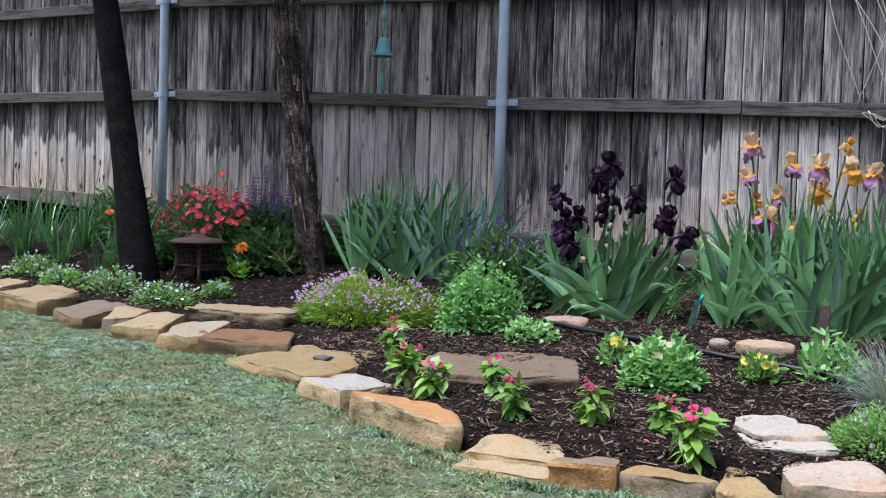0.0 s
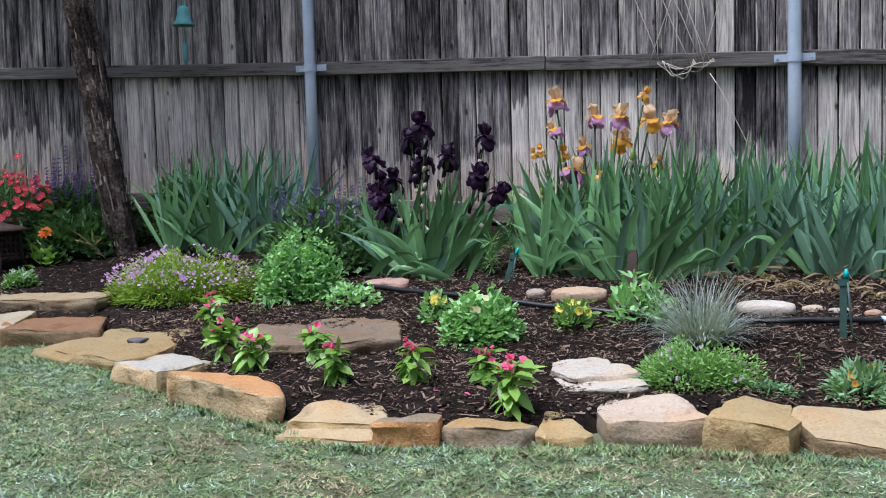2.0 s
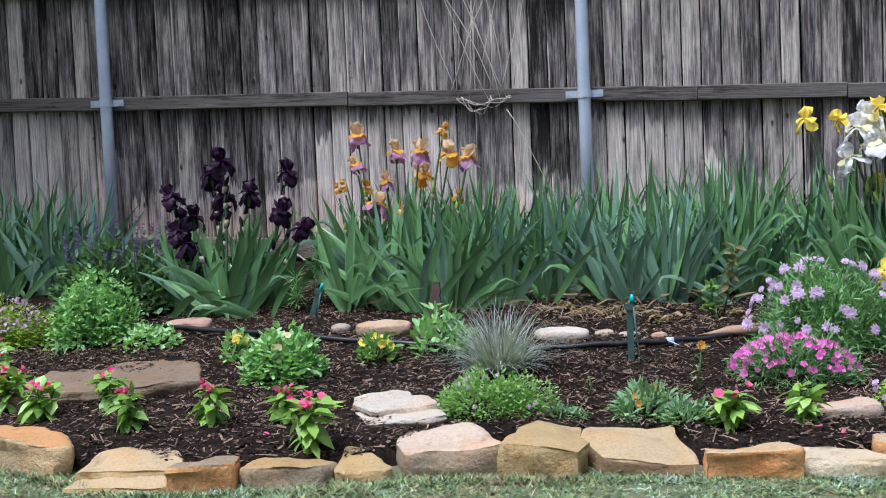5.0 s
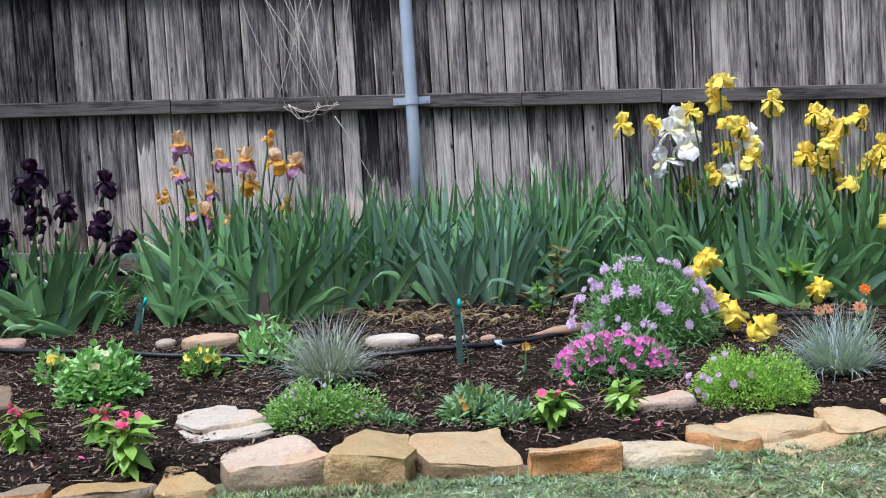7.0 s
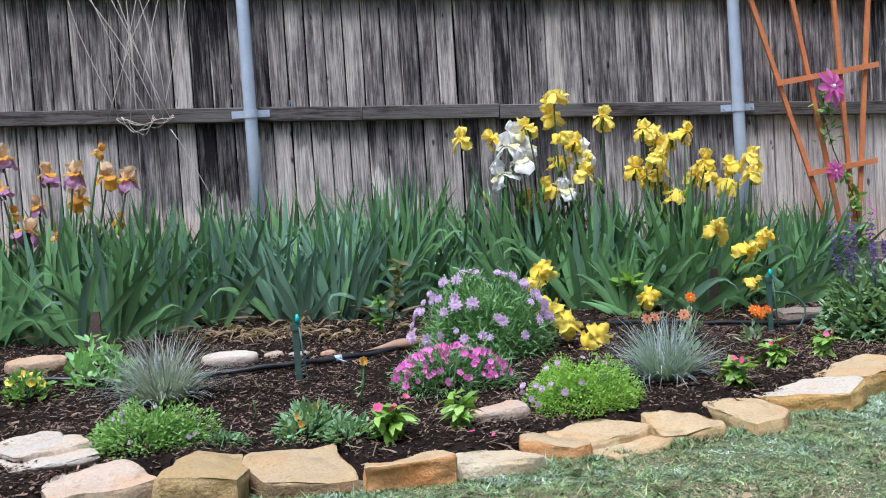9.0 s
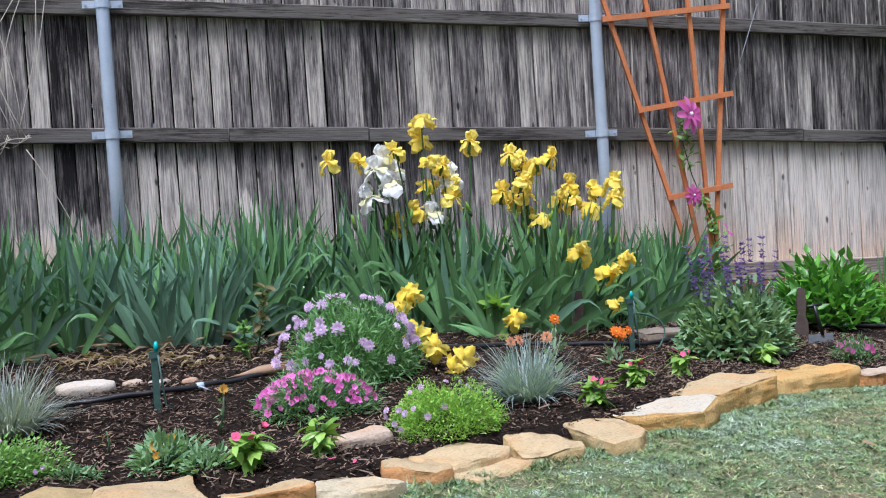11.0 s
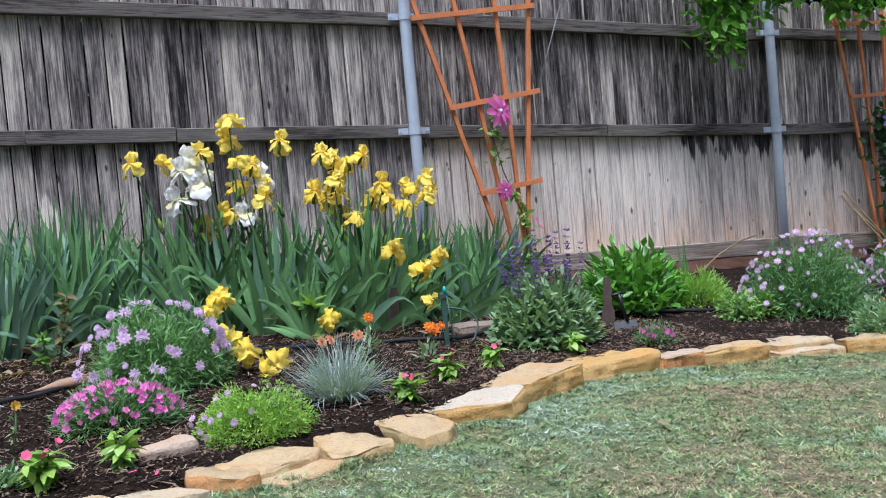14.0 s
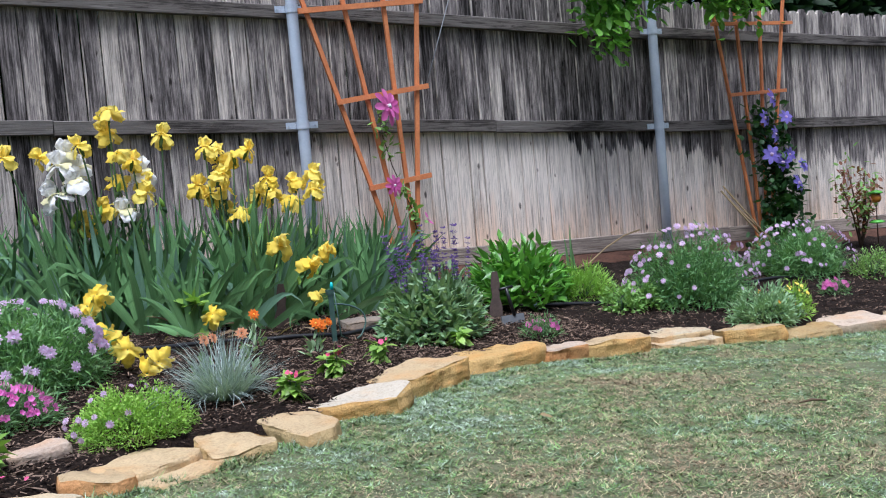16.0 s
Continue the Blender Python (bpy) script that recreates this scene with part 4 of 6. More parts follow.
edging(6.66, -2.05, .36, -10, .04, .05, .26, "grey", "pinkish", "wing")
edging(7.05, -2.1, .36, -8, .05, .06, .26, "tan", "tan", "slant")
edging(7.45, -2.14, .36, -8, .05, .06, .26, "grey", "grey")
edging(7.85, -2.2, .36, -8, .05, .06, .26, "tan", "tan")


def slab(name, x, y, l, d, h, a, c, k, label, sink=0.02, category="stone", shape="block", slope=(0.0, 0.0), ledge=0.0):
    ob = one(name, stone_mesh(k, l, d, h, shape, slope, ledge, category == "pebble", min(.008, h * .2)), None, label, category, "", pose(*on_bed(x, y, -sink), 0, 0, a))
    ob.color = (*[u * 0.85 for u in c], 1)
    ob["cap"] = [u * 0.88 for u in c]


flake = one("slate_flake", stone_mesh(85, .075, .06, .012, "wing", worn=.002), None, "thin dark grey slate flake on the stone", "stone", "", pose(.41, -2.2, float(lawn_z(.4)) + .046, 2, 0, -12))
flake.color = (0.1, 0.095, 0.09, 1)
flake["cap"] = [0.13, 0.12, 0.115]
slab("stepping_stone", 1.01, -2.08, .5, .52, .05, 20, (0.22, 0.165, 0.115), 60, "broad flat brown flagstone set in the mulch", .026, "stone", "block", (0, -.02))
slab("flat_stone", 1.955, -2.4, .225, .34, .034, 20, (0.52, 0.465, 0.39), 61, "thin whitish layered flat stone in the mulch", .012, "stone", "wing", (.05, .0), .6)
slab("flat_stone", -.36, -1.66, .48, .22, .06, 8, (0.36, 0.28, 0.17), 62, "long flat brown stone behind the edging", .02)
slab("flat_stone", 3.11, -2.33, .16, .1, .04, 5, (0.5, 0.4, 0.32), 63, "small pinkish flat stone in the mulch", .015, "stone", "spear")
slab("flat_stone", 4.70, -.97, .26, .2, .05, -5, (0.27, 0.23, 0.19), 64, "grey flat slab beside the drip hose", .015)
for k, (x, y, l, d, h, c) in enumerate([(.92, -1.28, .2, .13, .06, (0.42, 0.28, 0.22)), (1.54, -1.36, .08, .07, .05, (0.4, 0.33, 0.26)), (1.70, -1.36, .2, .13, .06, (0.5, 0.36, 0.24)), (2.36, -1.42, .2, .12, .06, (0.55, 0.49, 0.42)),
                                          (2.5, -1.38, .08, .06, .045, (0.48, 0.4, 0.32)), (2.59, -1.38, .09, .06, .04, (0.42, 0.36, 0.31)), (2.69, -1.41, .065, .06, .05, (0.46, 0.3, 0.22)), (1.70, -1.6, .07, .05, .03, (0.5, 0.26, 0.1))]):
    slab("pebble", x, y, l * 1.1, d, h * .82, 15 * (k % 3) - 10, c, 70 + k, "rounded river pebble beside the drip hose", .015, "pebble", "spear", (0, .1))

# drip hose, lying along the bed
def hose(points, r=0.01):
    b = Shape()
    pts = []
    for i in range(len(points) - 1):
        a, c = points[i], points[i + 1]
        for s in range(6):
            t = s / 6
            x, y = a[0] + (c[0] - a[0]) * t, a[1] + (c[1] - a[1]) * t
            pts.append((x, y, float(bed_height(x, y)) + r + 0.006 + 0.005 * noise.noise((x * 4, y * 4, 1))))
    b.tube(pts, r, 8)
    return b.mesh("drip_hose", [BLACK])


line = thing("drip_hose", (0, 0, 0), "black polythene drip hose lying on the mulch", "hose")
part("tube", hose([(0.6, -1.2), (0.8, -1.3), (1.09, -1.41), (1.56, -1.56), (1.87, -1.64), (2.33, -1.63), (2.59, -1.57), (2.82, -1.46), (3.05, -1.34), (3.4, -1.2), (3.9, -1.12), (4.46, -1.16), (4.74, -1.08), (5.1, -0.95), (5.39, -0.89), (5.93, -1.0), (6.5, -0.97), (7.1, -0.93), (7.6, -0.92)]), line)
for tx, ty in ((2.72, -1.51), (1.72, -1.6), (5.6, -.94)):
    tie = Shape()
    tz = float(bed_height(tx, ty)) + .016
    tie.tube([(tx - .012, ty, tz), (tx + .012, ty + .004, tz)], .0125, 10)
    tie.tube([(tx, ty - .012, tz), (tx + .014, ty - .03, tz - .004), (tx + .034, ty - .038, tz - .012)], [.003, .0025, .0015], 6)
    part("tie", tie.mesh("tie", [TIE]), line, None, "pale blue twisted tie")
wood = Shape()
wood.tube([(-0.19, -0.01, 0.012), (-0.07, 0.01, 0.026), (0.08, 0.0, 0.03), (0.17, 0.03, 0.05)], [0.006, 0.02, 0.022, 0.008], 8, 0, 0.3)
one("driftwood", wood.mesh("driftwood", [speckled("bleached_wood", [(0.3, (0.25, 0.15, 0.1)), (0.7, (0.42, 0.29, 0.2))], 20, 0.9)]), None, "short piece of bare brown driftwood by the hose", "wood", "", pose(*on_bed(3.0, -1.39), 0, 0, 8))


# straw-coloured leaf litter under the irises
def leaf_litter():
    n = 300
    pick = rng.integers(0, 3, n)
    x = np.choose(pick, [rng.normal(2.62, .2, n), rng.uniform(1.9, 4.6, n), rng.normal(2.45, .12, n)])
    y = np.choose(pick, [rng.normal(-1.08, .07, n), rng.normal(-1.0, .06, n), rng.normal(-1.0, .08, n)])
    z = bed_height(x, y) + rng.uniform(.004, .022, n)
    a, l = rng.uniform(0, 6.283, n), rng.uniform(.012, .05, n)
    w = rng.uniform(.0015, .005, n)
    d = np.stack([np.cos(a), np.sin(a), rng.normal(0, .25, n)], 1) * l[:, None]
    s_ = np.stack([-np.sin(a), np.cos(a), rng.normal(0, .6, n)], 1) * w[:, None]
    p = np.stack([x, y, z], 1)
    bow = np.array([0, 0, 1.0]) * (l * rng.uniform(.1, .4, n))[:, None]
    v = np.stack([p - d - s_ * .6, p - d + s_ * .6, p + bow + s_, p + bow - s_, p + d], 1).reshape(-1, 3)
    f = np.array([[0, 1, 2], [0, 2, 3], [3, 2, 4]])
    return tri_mesh("leaf_litter", v, (np.arange(n)[:, None, None] * 5 + f).reshape(-1, 3), [L_LITTER])


one("leaf_litter", leaf_litter(), (0, 0, 0), "withered straw-coloured iris leaves littering the mulch", "leaf litter", kind="stuff")


# ---- trees ----
STRIP = speckled("bare_pale_bark", [(0.35, (0.17, 0.125, 0.1)), (0.7, (0.58, 0.48, 0.4))], 22, 0.9, 0.5, 0.01, 120)


def trunk(name, path, radii, mat, seed, shag):
    b = Shape()
    pts, rad = [], []
    for i in range(len(path) - 1):
        for s in range(14):
            t = s / 14
            pts.append(Vector(path[i]).lerp(Vector(path[i + 1]), t))
            rad.append(radii[i] + (radii[i + 1] - radii[i]) * t)
    b.tube(pts, rad, 44 if shag > 0.2 else 26, 0, shag, True, seed)
    if shag > 0.2:
        r = random.Random(seed)
        for i in range(700):  # loose strips of bark
            j = r.randrange(2, len(pts) - 6)
            a, l = r.uniform(0, 6.28), r.uniform(0.02, 0.1)
            q = Vector((math.cos(a), math.sin(a), 0))
            s = Vector((-q.y, q.x, 0)) * r.uniform(0.003, 0.013)
            p = pts[j] + q * rad[j] * r.uniform(0.95, 1.12)
            e = p + (pts[j + 1] - pts[j]).normalized() * l + q * r.uniform(-0.004, 0.012)
            b.add([p - s, p + s, e + s * 0.5, e - s * 0.5, p - q * 0.006, e - q * 0.006], [(0, 1, 2, 3), (1, 4, 5, 2), (4, 0, 3, 5)], 1 if r.random() < 0.62 - 0.4 * p.z else 0)
    return b.mesh(name, [mat, STRIP] if shag > 0.2 else [mat])


def crown(n, centre, rx, rz, mat):
    p, o = dome_points(n, rx, rx, rz, -0.7, 0.35)
    clump = np.floor(p * 2.2)
    gap = np.sin(clump[:, 0] * 12.9 + clump[:, 1] * 78.2 + clump[:, 2] * 37.7)
    p, o = p[gap > -0.1], o[gap > -0.1]
    return leaf_cloud("crown", [mat], p + np.array(centre), o, 0.09, 0.045, 0.2, 0.9)


def tree(at, path, radii, mat, label, seed, shag, leaf):
    t = thing("tree", at, label, "tree")
    part("trunk", trunk("trunk", path, radii, mat, seed, shag), t)
    top = Vector(path[-1])
    for k in range(4):
        a = k * 1.7 + seed
        b = Shape()
        q = Vector((math.cos(a), math.sin(a), 0))
        b.tube([top - Vector((0, 0, 0.25)), top + q * 0.25 + Vector((0, 0, 0.2)), top + q * 0.7 + Vector((0, 0, 0.6)), top + q * 1.0 + Vector((0, 0, 1.1))], [radii[-1] * 0.7, radii[-1] * 0.55, radii[-1] * 0.35, 0.01], 8, 0, 0.1)
        part("limb", b.mesh("limb", [mat]), t)
    part("crown", crown(5000, top + Vector((0, 0, 1.0)), 1.1, 0.9, leaf), t)


tree(on_bed(-1.43, -1.2, -0.05), [(0, 0, 0), (-0.11, 0, 0.63), (-0.2, 0, 1.08), (-0.29, 0, 1.52), (-0.42, 0.02, 2.1), (-0.5, 0.05, 2.7)], [0.098, 0.072, 0.066, 0.064, 0.06, 0.052], BARK_DARK, "slender leaning tree with smooth near-black bark", 3, 0.1, L_DEEP)
tree(on_bed(-0.72, -0.7, -0.05), [(0, 0, 0), (-0.09, 0, 0.6), (-0.16, 0, 1.04), (-0.22, 0, 1.49), (-0.3, 0.02, 2.1), (-0.36, 0.04, 2.6)], [0.068, 0.06, 0.062, 0.057, 0.052, 0.045], BARK_RED, "slender tree with shaggy peeling grey-brown bark", 8, 0.5, L_DEEP)


# ---- plants ----
def iris_leaf(k, mat):
    """A sword-shaped leaf one unit long, in the x-z plane, bending out along x, twisting a little and nodding at the tip."""
    r = random.Random(k)
    bend = [0.06, 0.16, 0.3, 0.55, 0.1, 0.95, 0.22, 0.04, 0.14, 0.7][k % 10]
    nod, twist = r.uniform(-1.1, 1.1), r.uniform(-0.9, 0.9)
    fold = 2.2 if k % 10 in (5, 9) else 0.0  # some tips are folded over
    b = Shape()
    vs = []
    x = z = y = 0.0
    n = 11
    for i in range(n + 1):
        s = i / n
        w = 0.5 * (0.55 + 0.5 * math.sin(math.pi * min(1, 0.12 + s * 0.8))) * (1 if s < 0.42 else max(0.0, 1 - ((s - 0.42) / 0.58) ** 1.5))
        a = bend * s * s
        if fold and s > 0.7:
            a += fold * (s - 0.7) / 0.3
        tw = twist * s
        cx, cy = math.cos(tw), math.sin(tw)
        px, pz = math.cos(a), -math.sin(a)
        vs += [(x - w * px * cx, y - w * cy, z - w * pz * 0.07), (x - 0.12 * w * cy, y + 0.26 * w * cx, z), (x + w * px * cx, y + w * cy, z + w * pz * 0.07), (x - 0.08 * w * cy, y + 0.18 * w * cx, z)]
        x += math.sin(a) / n * 14.0
        z += math.cos(a) / n
        y += nod * s * s / n * 3.0
    fs = [(i * 4 + j, i * 4 + (j + 1) % 4, i * 4 + 4 + (j + 1) % 4, i * 4 + 4 + j) for i in range(n) for j in range(4)]
    b.add(vs, fs)
    me = b.mesh("leaf", [mat])
    me.set_sharp_from_angle(angle=radians(50))
    return me


IRIS = [iris_leaf(k, L_IRIS) for k in range(10)]
IRIS_B = [iris_leaf(k, L_IRIS_BLUE) for k in range(10)]


def iris_clump(x, y, tall, fans, spread, label, meshes=IRIS, seed=0, wide=0.031, lean=0.0, dry=0):
    """Fans of sword leaves round one foot."""
    t = thing("iris_plant", on_bed(x, y, -0.01), label, "iris", "irises along the fence")
    r = random.Random(seed + 17)
    for i in range(fans):
        fx, fy = r.uniform(-spread, spread), r.uniform(-spread, spread) * 0.7
        az = r.gauss(0, 32)
        n = r.randint(10, 13)
        for j in range(n):
            s = (j + 0.5) / n * 2 - 1
            l = tall * 1.12 * r.uniform(0.62, 1.06) * (1 - 0.16 * abs(s))
            flip = 180 if s < 0 else 0
            tilt = abs(s) ** 1.3 * 40 + r.uniform(-9, 10)
            w = wide * r.uniform(0.68, 1.1)
            m = pose(fx + s * 0.018, fy, float(bed_z(x + fx, y + fy)) - float(bed_z(x, y)), 0, 0, az + r.uniform(-12, 12) + flip) @ pose(0, 0, 0, lean + r.uniform(-15, 15), tilt, 0) @ Matrix.Diagonal((w, w, l, 1))
            part("leaf", (meshes if r.random() < 0.8 else (IRIS if meshes is IRIS_B else IRIS_B))[r.choice([0, 1, 4, 7, 8, 1, 6, 2]) if abs(s) < 0.6 else r.choice([2, 6, 3, 5, 9] if r.random() < 0.6 else [1, 2, 6, 3])], t, m)
    for i in range(int(fans * 1.3) if fans > 1 else 0):  # outer leaves splayed low at the front
        fx = r.uniform(-spread, spread) * 1.1
        w, l = wide * r.uniform(0.65, 0.95), tall * r.uniform(0.5, 0.8)
        m = pose(fx, -spread * r.uniform(.3, .75), float(bed_z(x + fx, y - spread * .5)) - float(bed_z(x, y)), 0, 0, r.choice([0, 180]) + r.uniform(-50, 50)) @ pose(0, 0, 0, r.uniform(-6, 24), r.uniform(28, 62), 0) @ Matrix.Diagonal((w, w, l, 1))
        part("leaf", meshes[r.choice([2, 3, 5, 9, 3, 6])], t, m)
    for i in range(dry * 4):
        m = pose(r.uniform(-spread, spread), -0.03 + r.uniform(-0.05, 0.05), 0.02, 0, 0, r.uniform(-160, -20)) @ pose(0, 0, 0, 0, r.uniform(62, 82), 0) @ Matrix.Diagonal((0.009, 0.009, tall * r.uniform(0.2, 0.4), 1))
        part("dry_leaf", DRYLEAF[i % 3], t, m, "withered straw-coloured leaf")
    return t


DRYLEAF = [iris_leaf(k + 2, L_DRY) for k in range(3)]


def iris_flower(k, standards, falls, beard, name, limp=False):
    """Three upright standards, three hanging falls; about a hand high, its base at the origin."""
    r = random.Random(k + 900)
    b = Shape()
    for i in range(3):
        a = i * 120 + r.uniform(-15, 15)
        if limp:  # wilting: every petal hangs, narrow and crumpled
            b.petal(pose(0, 0, 0.01, 0, 0, a), 0.075 * r.uniform(0.7, 1.2), 0.052 * r.uniform(0.8, 1.2), radians(r.uniform(20, 60)), radians(r.uniform(-150, -80)), 0.5, 0.01, 0, 8, 8, 0.35, 0.5, 0.02)
            b.petal(pose(0, 0, 0.01, 0, 0, a + 60), 0.09 * r.uniform(0.7, 1.2), 0.052 * r.uniform(0.8, 1.2), radians(r.uniform(-5, 25)), radians(r.uniform(-115, -80)), -0.4, 0.01, 1, 8, 8, 0.35, 0.5, 0.02)
            continue
        b.petal(pose(0, 0, 0.012, 0, 0, a), 0.064 * r.uniform(0.8, 1.15), 0.062 * r.uniform(0.85, 1.2), radians(r.uniform(40, 66)), radians(r.uniform(30, 100)), 0.4, 0.006, 0, 8, 8, 0.25, 1.0, 0.012)
        b.petal(pose(0, 0, 0.01, 0, 0, a + 60), 0.085 * r.uniform(0.85, 1.15), 0.064 * r.uniform(0.85, 1.2), radians(r.uniform(18, 40)), radians(r.uniform(-140, -105)), -0.22, 0.007, 1, 8, 8, 0.3, 0.45, 0.012)
        b.petal(pose(0, 0, 0.014, 0, 0, a + 60), 0.05, 0.05, radians(36), radians(-90), 0.1, 0.005, 2, 5, 5, 0.4, 0.5, 0.008)
    b.tube([(0, 0, -0.045), (0, 0, -0.02), (0, 0, 0.012)], [0.005, 0.009, 0.006], 7, 3)
    return b.mesh(name, [standards, falls, beard, STEM])


FLOWERS = {
    "black": [iris_flower(k, PETAL["black"], PETAL["black"], PETAL["black"], "flower") for k in range(6)],
    "gold": [iris_flower(k + 10, PETAL["peach"], PETAL["mauve"] if k < 4 else PETAL["gold"], PETAL["gold"], "flower") for k in range(6)],
    "faded": [iris_flower(k + 16, PETAL["gold"], PETAL["gold"], PETAL["peach"], "flower") for k in range(3)],
    "yellow": [iris_flower(k + 20, PETAL["yellow"], PETAL["yellow"], PETAL["yellow"], "flower") for k in range(6)],
    "limp": [iris_flower(k + 40, PETAL["yellow"], PETAL["yellow"], PETAL["yellow"], "flower", True) for k in range(4)],
    "white": [iris_flower(k + 30, PETAL["white"], PETAL["white"], PETAL["cream"], "flower") for k in range(3)],
}


def bud_mesh(mat, sheath):
    b = Shape()
    b.tube([(0, 0, 0), (0, 0, 0.015), (0, 0, 0.035), (0, 0, 0.055)], [0.004, 0.009, 0.008, 0.001], 7, 0)
    b.tube([(0.001, 0, -0.02), (0.002, 0, 0.0), (0.003, 0, 0.022)], [0.005, 0.011, 0.001], 6, 1)
    return b.mesh("bud", [mat, sheath])


PAPER = leaf_material("papery_sheath", (0.4, 0.33, 0.25), (0.66, 0.58, 0.46), 0.8)
BUDS = {c: bud_mesh(m, w) for c, m, w in (("black", PETAL["black"], PAPER), ("gold", L_OLIVE, PAPER), ("yellow", L_LIME, STEM), ("cream", L_LIME, STEM))}


def stalk(clump, base, tip, bow, kind, seed, size=1.0, tilt=0.0, side_buds=1):
    """A flower stalk of the clump up to a bloom at tip, with buds on it."""
    r = random.Random(seed)
    o = clump.matrix_basis.translation
    a, c = Vector(base) - o, Vector(tip) - o
    mid = a.lerp(c, 0.55) + Vector((bow, r.uniform(-0.02, 0.02), 0.02))
    b = Shape()
    pts = [a * (1 - t) ** 2 + mid * 2 * t * (1 - t) + c * t * t for t in [i / 8 for i in range(9)]]
    b.tube(pts, [0.0065 - 0.003 * i / 8 for i in range(9)], 6)
    s = part("flower_stalk", b.mesh("flower_stalk", [STEM]), clump)
    end = (pts[-1] - pts[-3]).normalized()
    lean = Vector((0, 0, 1)).rotation_difference(end).to_matrix().to_4x4()
    if kind:
        m = Matrix.Translation(pts[-1] + end * 0.035) @ lean @ pose(0, 0, 0, r.uniform(-14, 14) + tilt, r.uniform(-14, 14), r.uniform(0, 360)) @ Matrix.Scale(size, 4)
        part("flower", FLOWERS[kind][r.randrange(len(FLOWERS[kind]))], s, m)
    colour = {"white": "cream", "faded": "gold", "limp": "yellow", None: "gold"}.get(kind, kind)
    for i in range(side_buds):
        q = pts[5 + (i % 3)]
        m = Matrix.Translation(q) @ pose(0, 0, 0, 0, r.choice([-1, 1]) * r.uniform(12, 28), r.uniform(0, 360))
        part("bud", BUDS[colour], s, m)


GREEN = "clump of sword-shaped blue-green iris leaves"
iris_clump(-.28, -.62, .53, 10, .2, GREEN + " without flowers", IRIS, 1)
iris_clump(-.03, -.55, .5, 9, .16, GREEN + " without flowers", IRIS_B, 2)
black = iris_clump(.98, -1.0, .41, 10, .22, "near-black bearded iris in full bloom", IRIS, 3, 0.038, 0, 2)
for k, (x, z) in enumerate([(.76, .69), (.91, .77), (1.02, .82), (1.22, .77), (.99, .68), (1.10, .69), (.78, .59), (.89, .60), (1.20, .61), (1.27, .54), (.86, .49), (.93, .64), (.80, .54)]):
    y = -1.0 + 0.1 * math.sin(k * 2.4)
    stalk(black, on_bed(.98 + (x - .98) * 0.45, y), (x, y, z - 0.05), 0.02 * math.sin(k), "black", 50 + k, 0.95, 0, 3 if k < 6 else 1)
pink = iris_clump(1.62, -.88, .50, 9, .2, "bearded iris with apricot and mauve blooms", IRIS, 4, 0.04, 0, 2)
for k, (x, z, size) in enumerate([(1.51, .91, .95), (1.65, .84, .9), (1.77, .83, .9), (1.87, .92, .5), (1.87, .82, .95), (1.96, .80, .85), (1.52, .79, .7), (1.61, .72, .75), (1.76, .74, .95), (1.59, .62, 1.0), (1.55, .51, .5), (1.40, .43, .75), (1.46, .71, .45), (1.55, .70, .5), (1.90, .65, .5), (1.42, .70, .4), (1.69, .60, .4)]):
    y = -.8 + 0.09 * math.sin(k * 1.9)
    stalk(pink, on_bed(1.62 + (x - 1.62) * 0.6, y), (x, y, z - 0.05), 0.02 * math.cos(k), "gold" if size > .5 else "faded", 80 + k, size, 0, 1)
for k, (x, y, h, f, s, bl) in enumerate([(1.95, -.92, .48, 8, .17, 0), (2.12, -.72, .52, 7, .17, 0), (2.42, -.70, .46, 6, .12, 1), (2.66, -.74, .42, 6, .13, 1), (2.88, -.72, .48, 7, .14, 1), (3.12, -.55, .56, 8, .17, 0), (2.35, -.42, .50, 7, .2, 0), (2.75, -.42, .52, 8, .2, 0),
                                            (2.0, -.5, .5, 7, .18, 0), (1.7, -.55, .47, 6, .16, 0), (3.35, -.5, .54, 7, .17, 0), (3.05, -.3, .6, 6, .16, 0)]):
    iris_clump(x, y, h, f, s, "crowded sword-shaped iris leaves without flowers", IRIS_B if bl else IRIS, 10 + k, 0.032, 0, 3 if y < -.68 else 0)
white = iris_clump(3.62, -.68, .55, 7, .14, "bearded iris with white blooms among yellow ones", IRIS, 30)
for k, (x, z) in enumerate([(3.56, .89), (3.62, .83), (3.58, .78), (3.50, .72), (3.86, .80), (3.75, .64), (3.53, .84)]):
    stalk(white, on_bed(3.62 + (x - 3.62) * .5, -.68), (x, -.7 + .05 * math.sin(k * 2), z - .05), 0.02, "white", 120 + k, 1.12)
YEL = [[(3.34, .89), (3.49, .89), (3.61, .92), (3.74, 1.06), (3.74, .97), (3.93, .94), (3.82, .85), (3.77, .78), (3.83, .71), (3.70, .66), (3.63, .60), (3.75, .88), (3.86, .76)],
       [(4.13, .88), (4.20, .87), (4.29, .86), (4.25, .85), (4.10, .72), (4.16, .76), (4.20, .70), (4.22, .64), (4.37, .73), (4.34, .67), (4.43, .67), (4.24, .60), (4.14, .68), (4.21, .80)],
       [(4.61, .74), (4.55, .71), (4.58, .66), (4.50, .63), (4.30, .46), (4.42, .37), (4.51, .42), (4.64, .68)]]
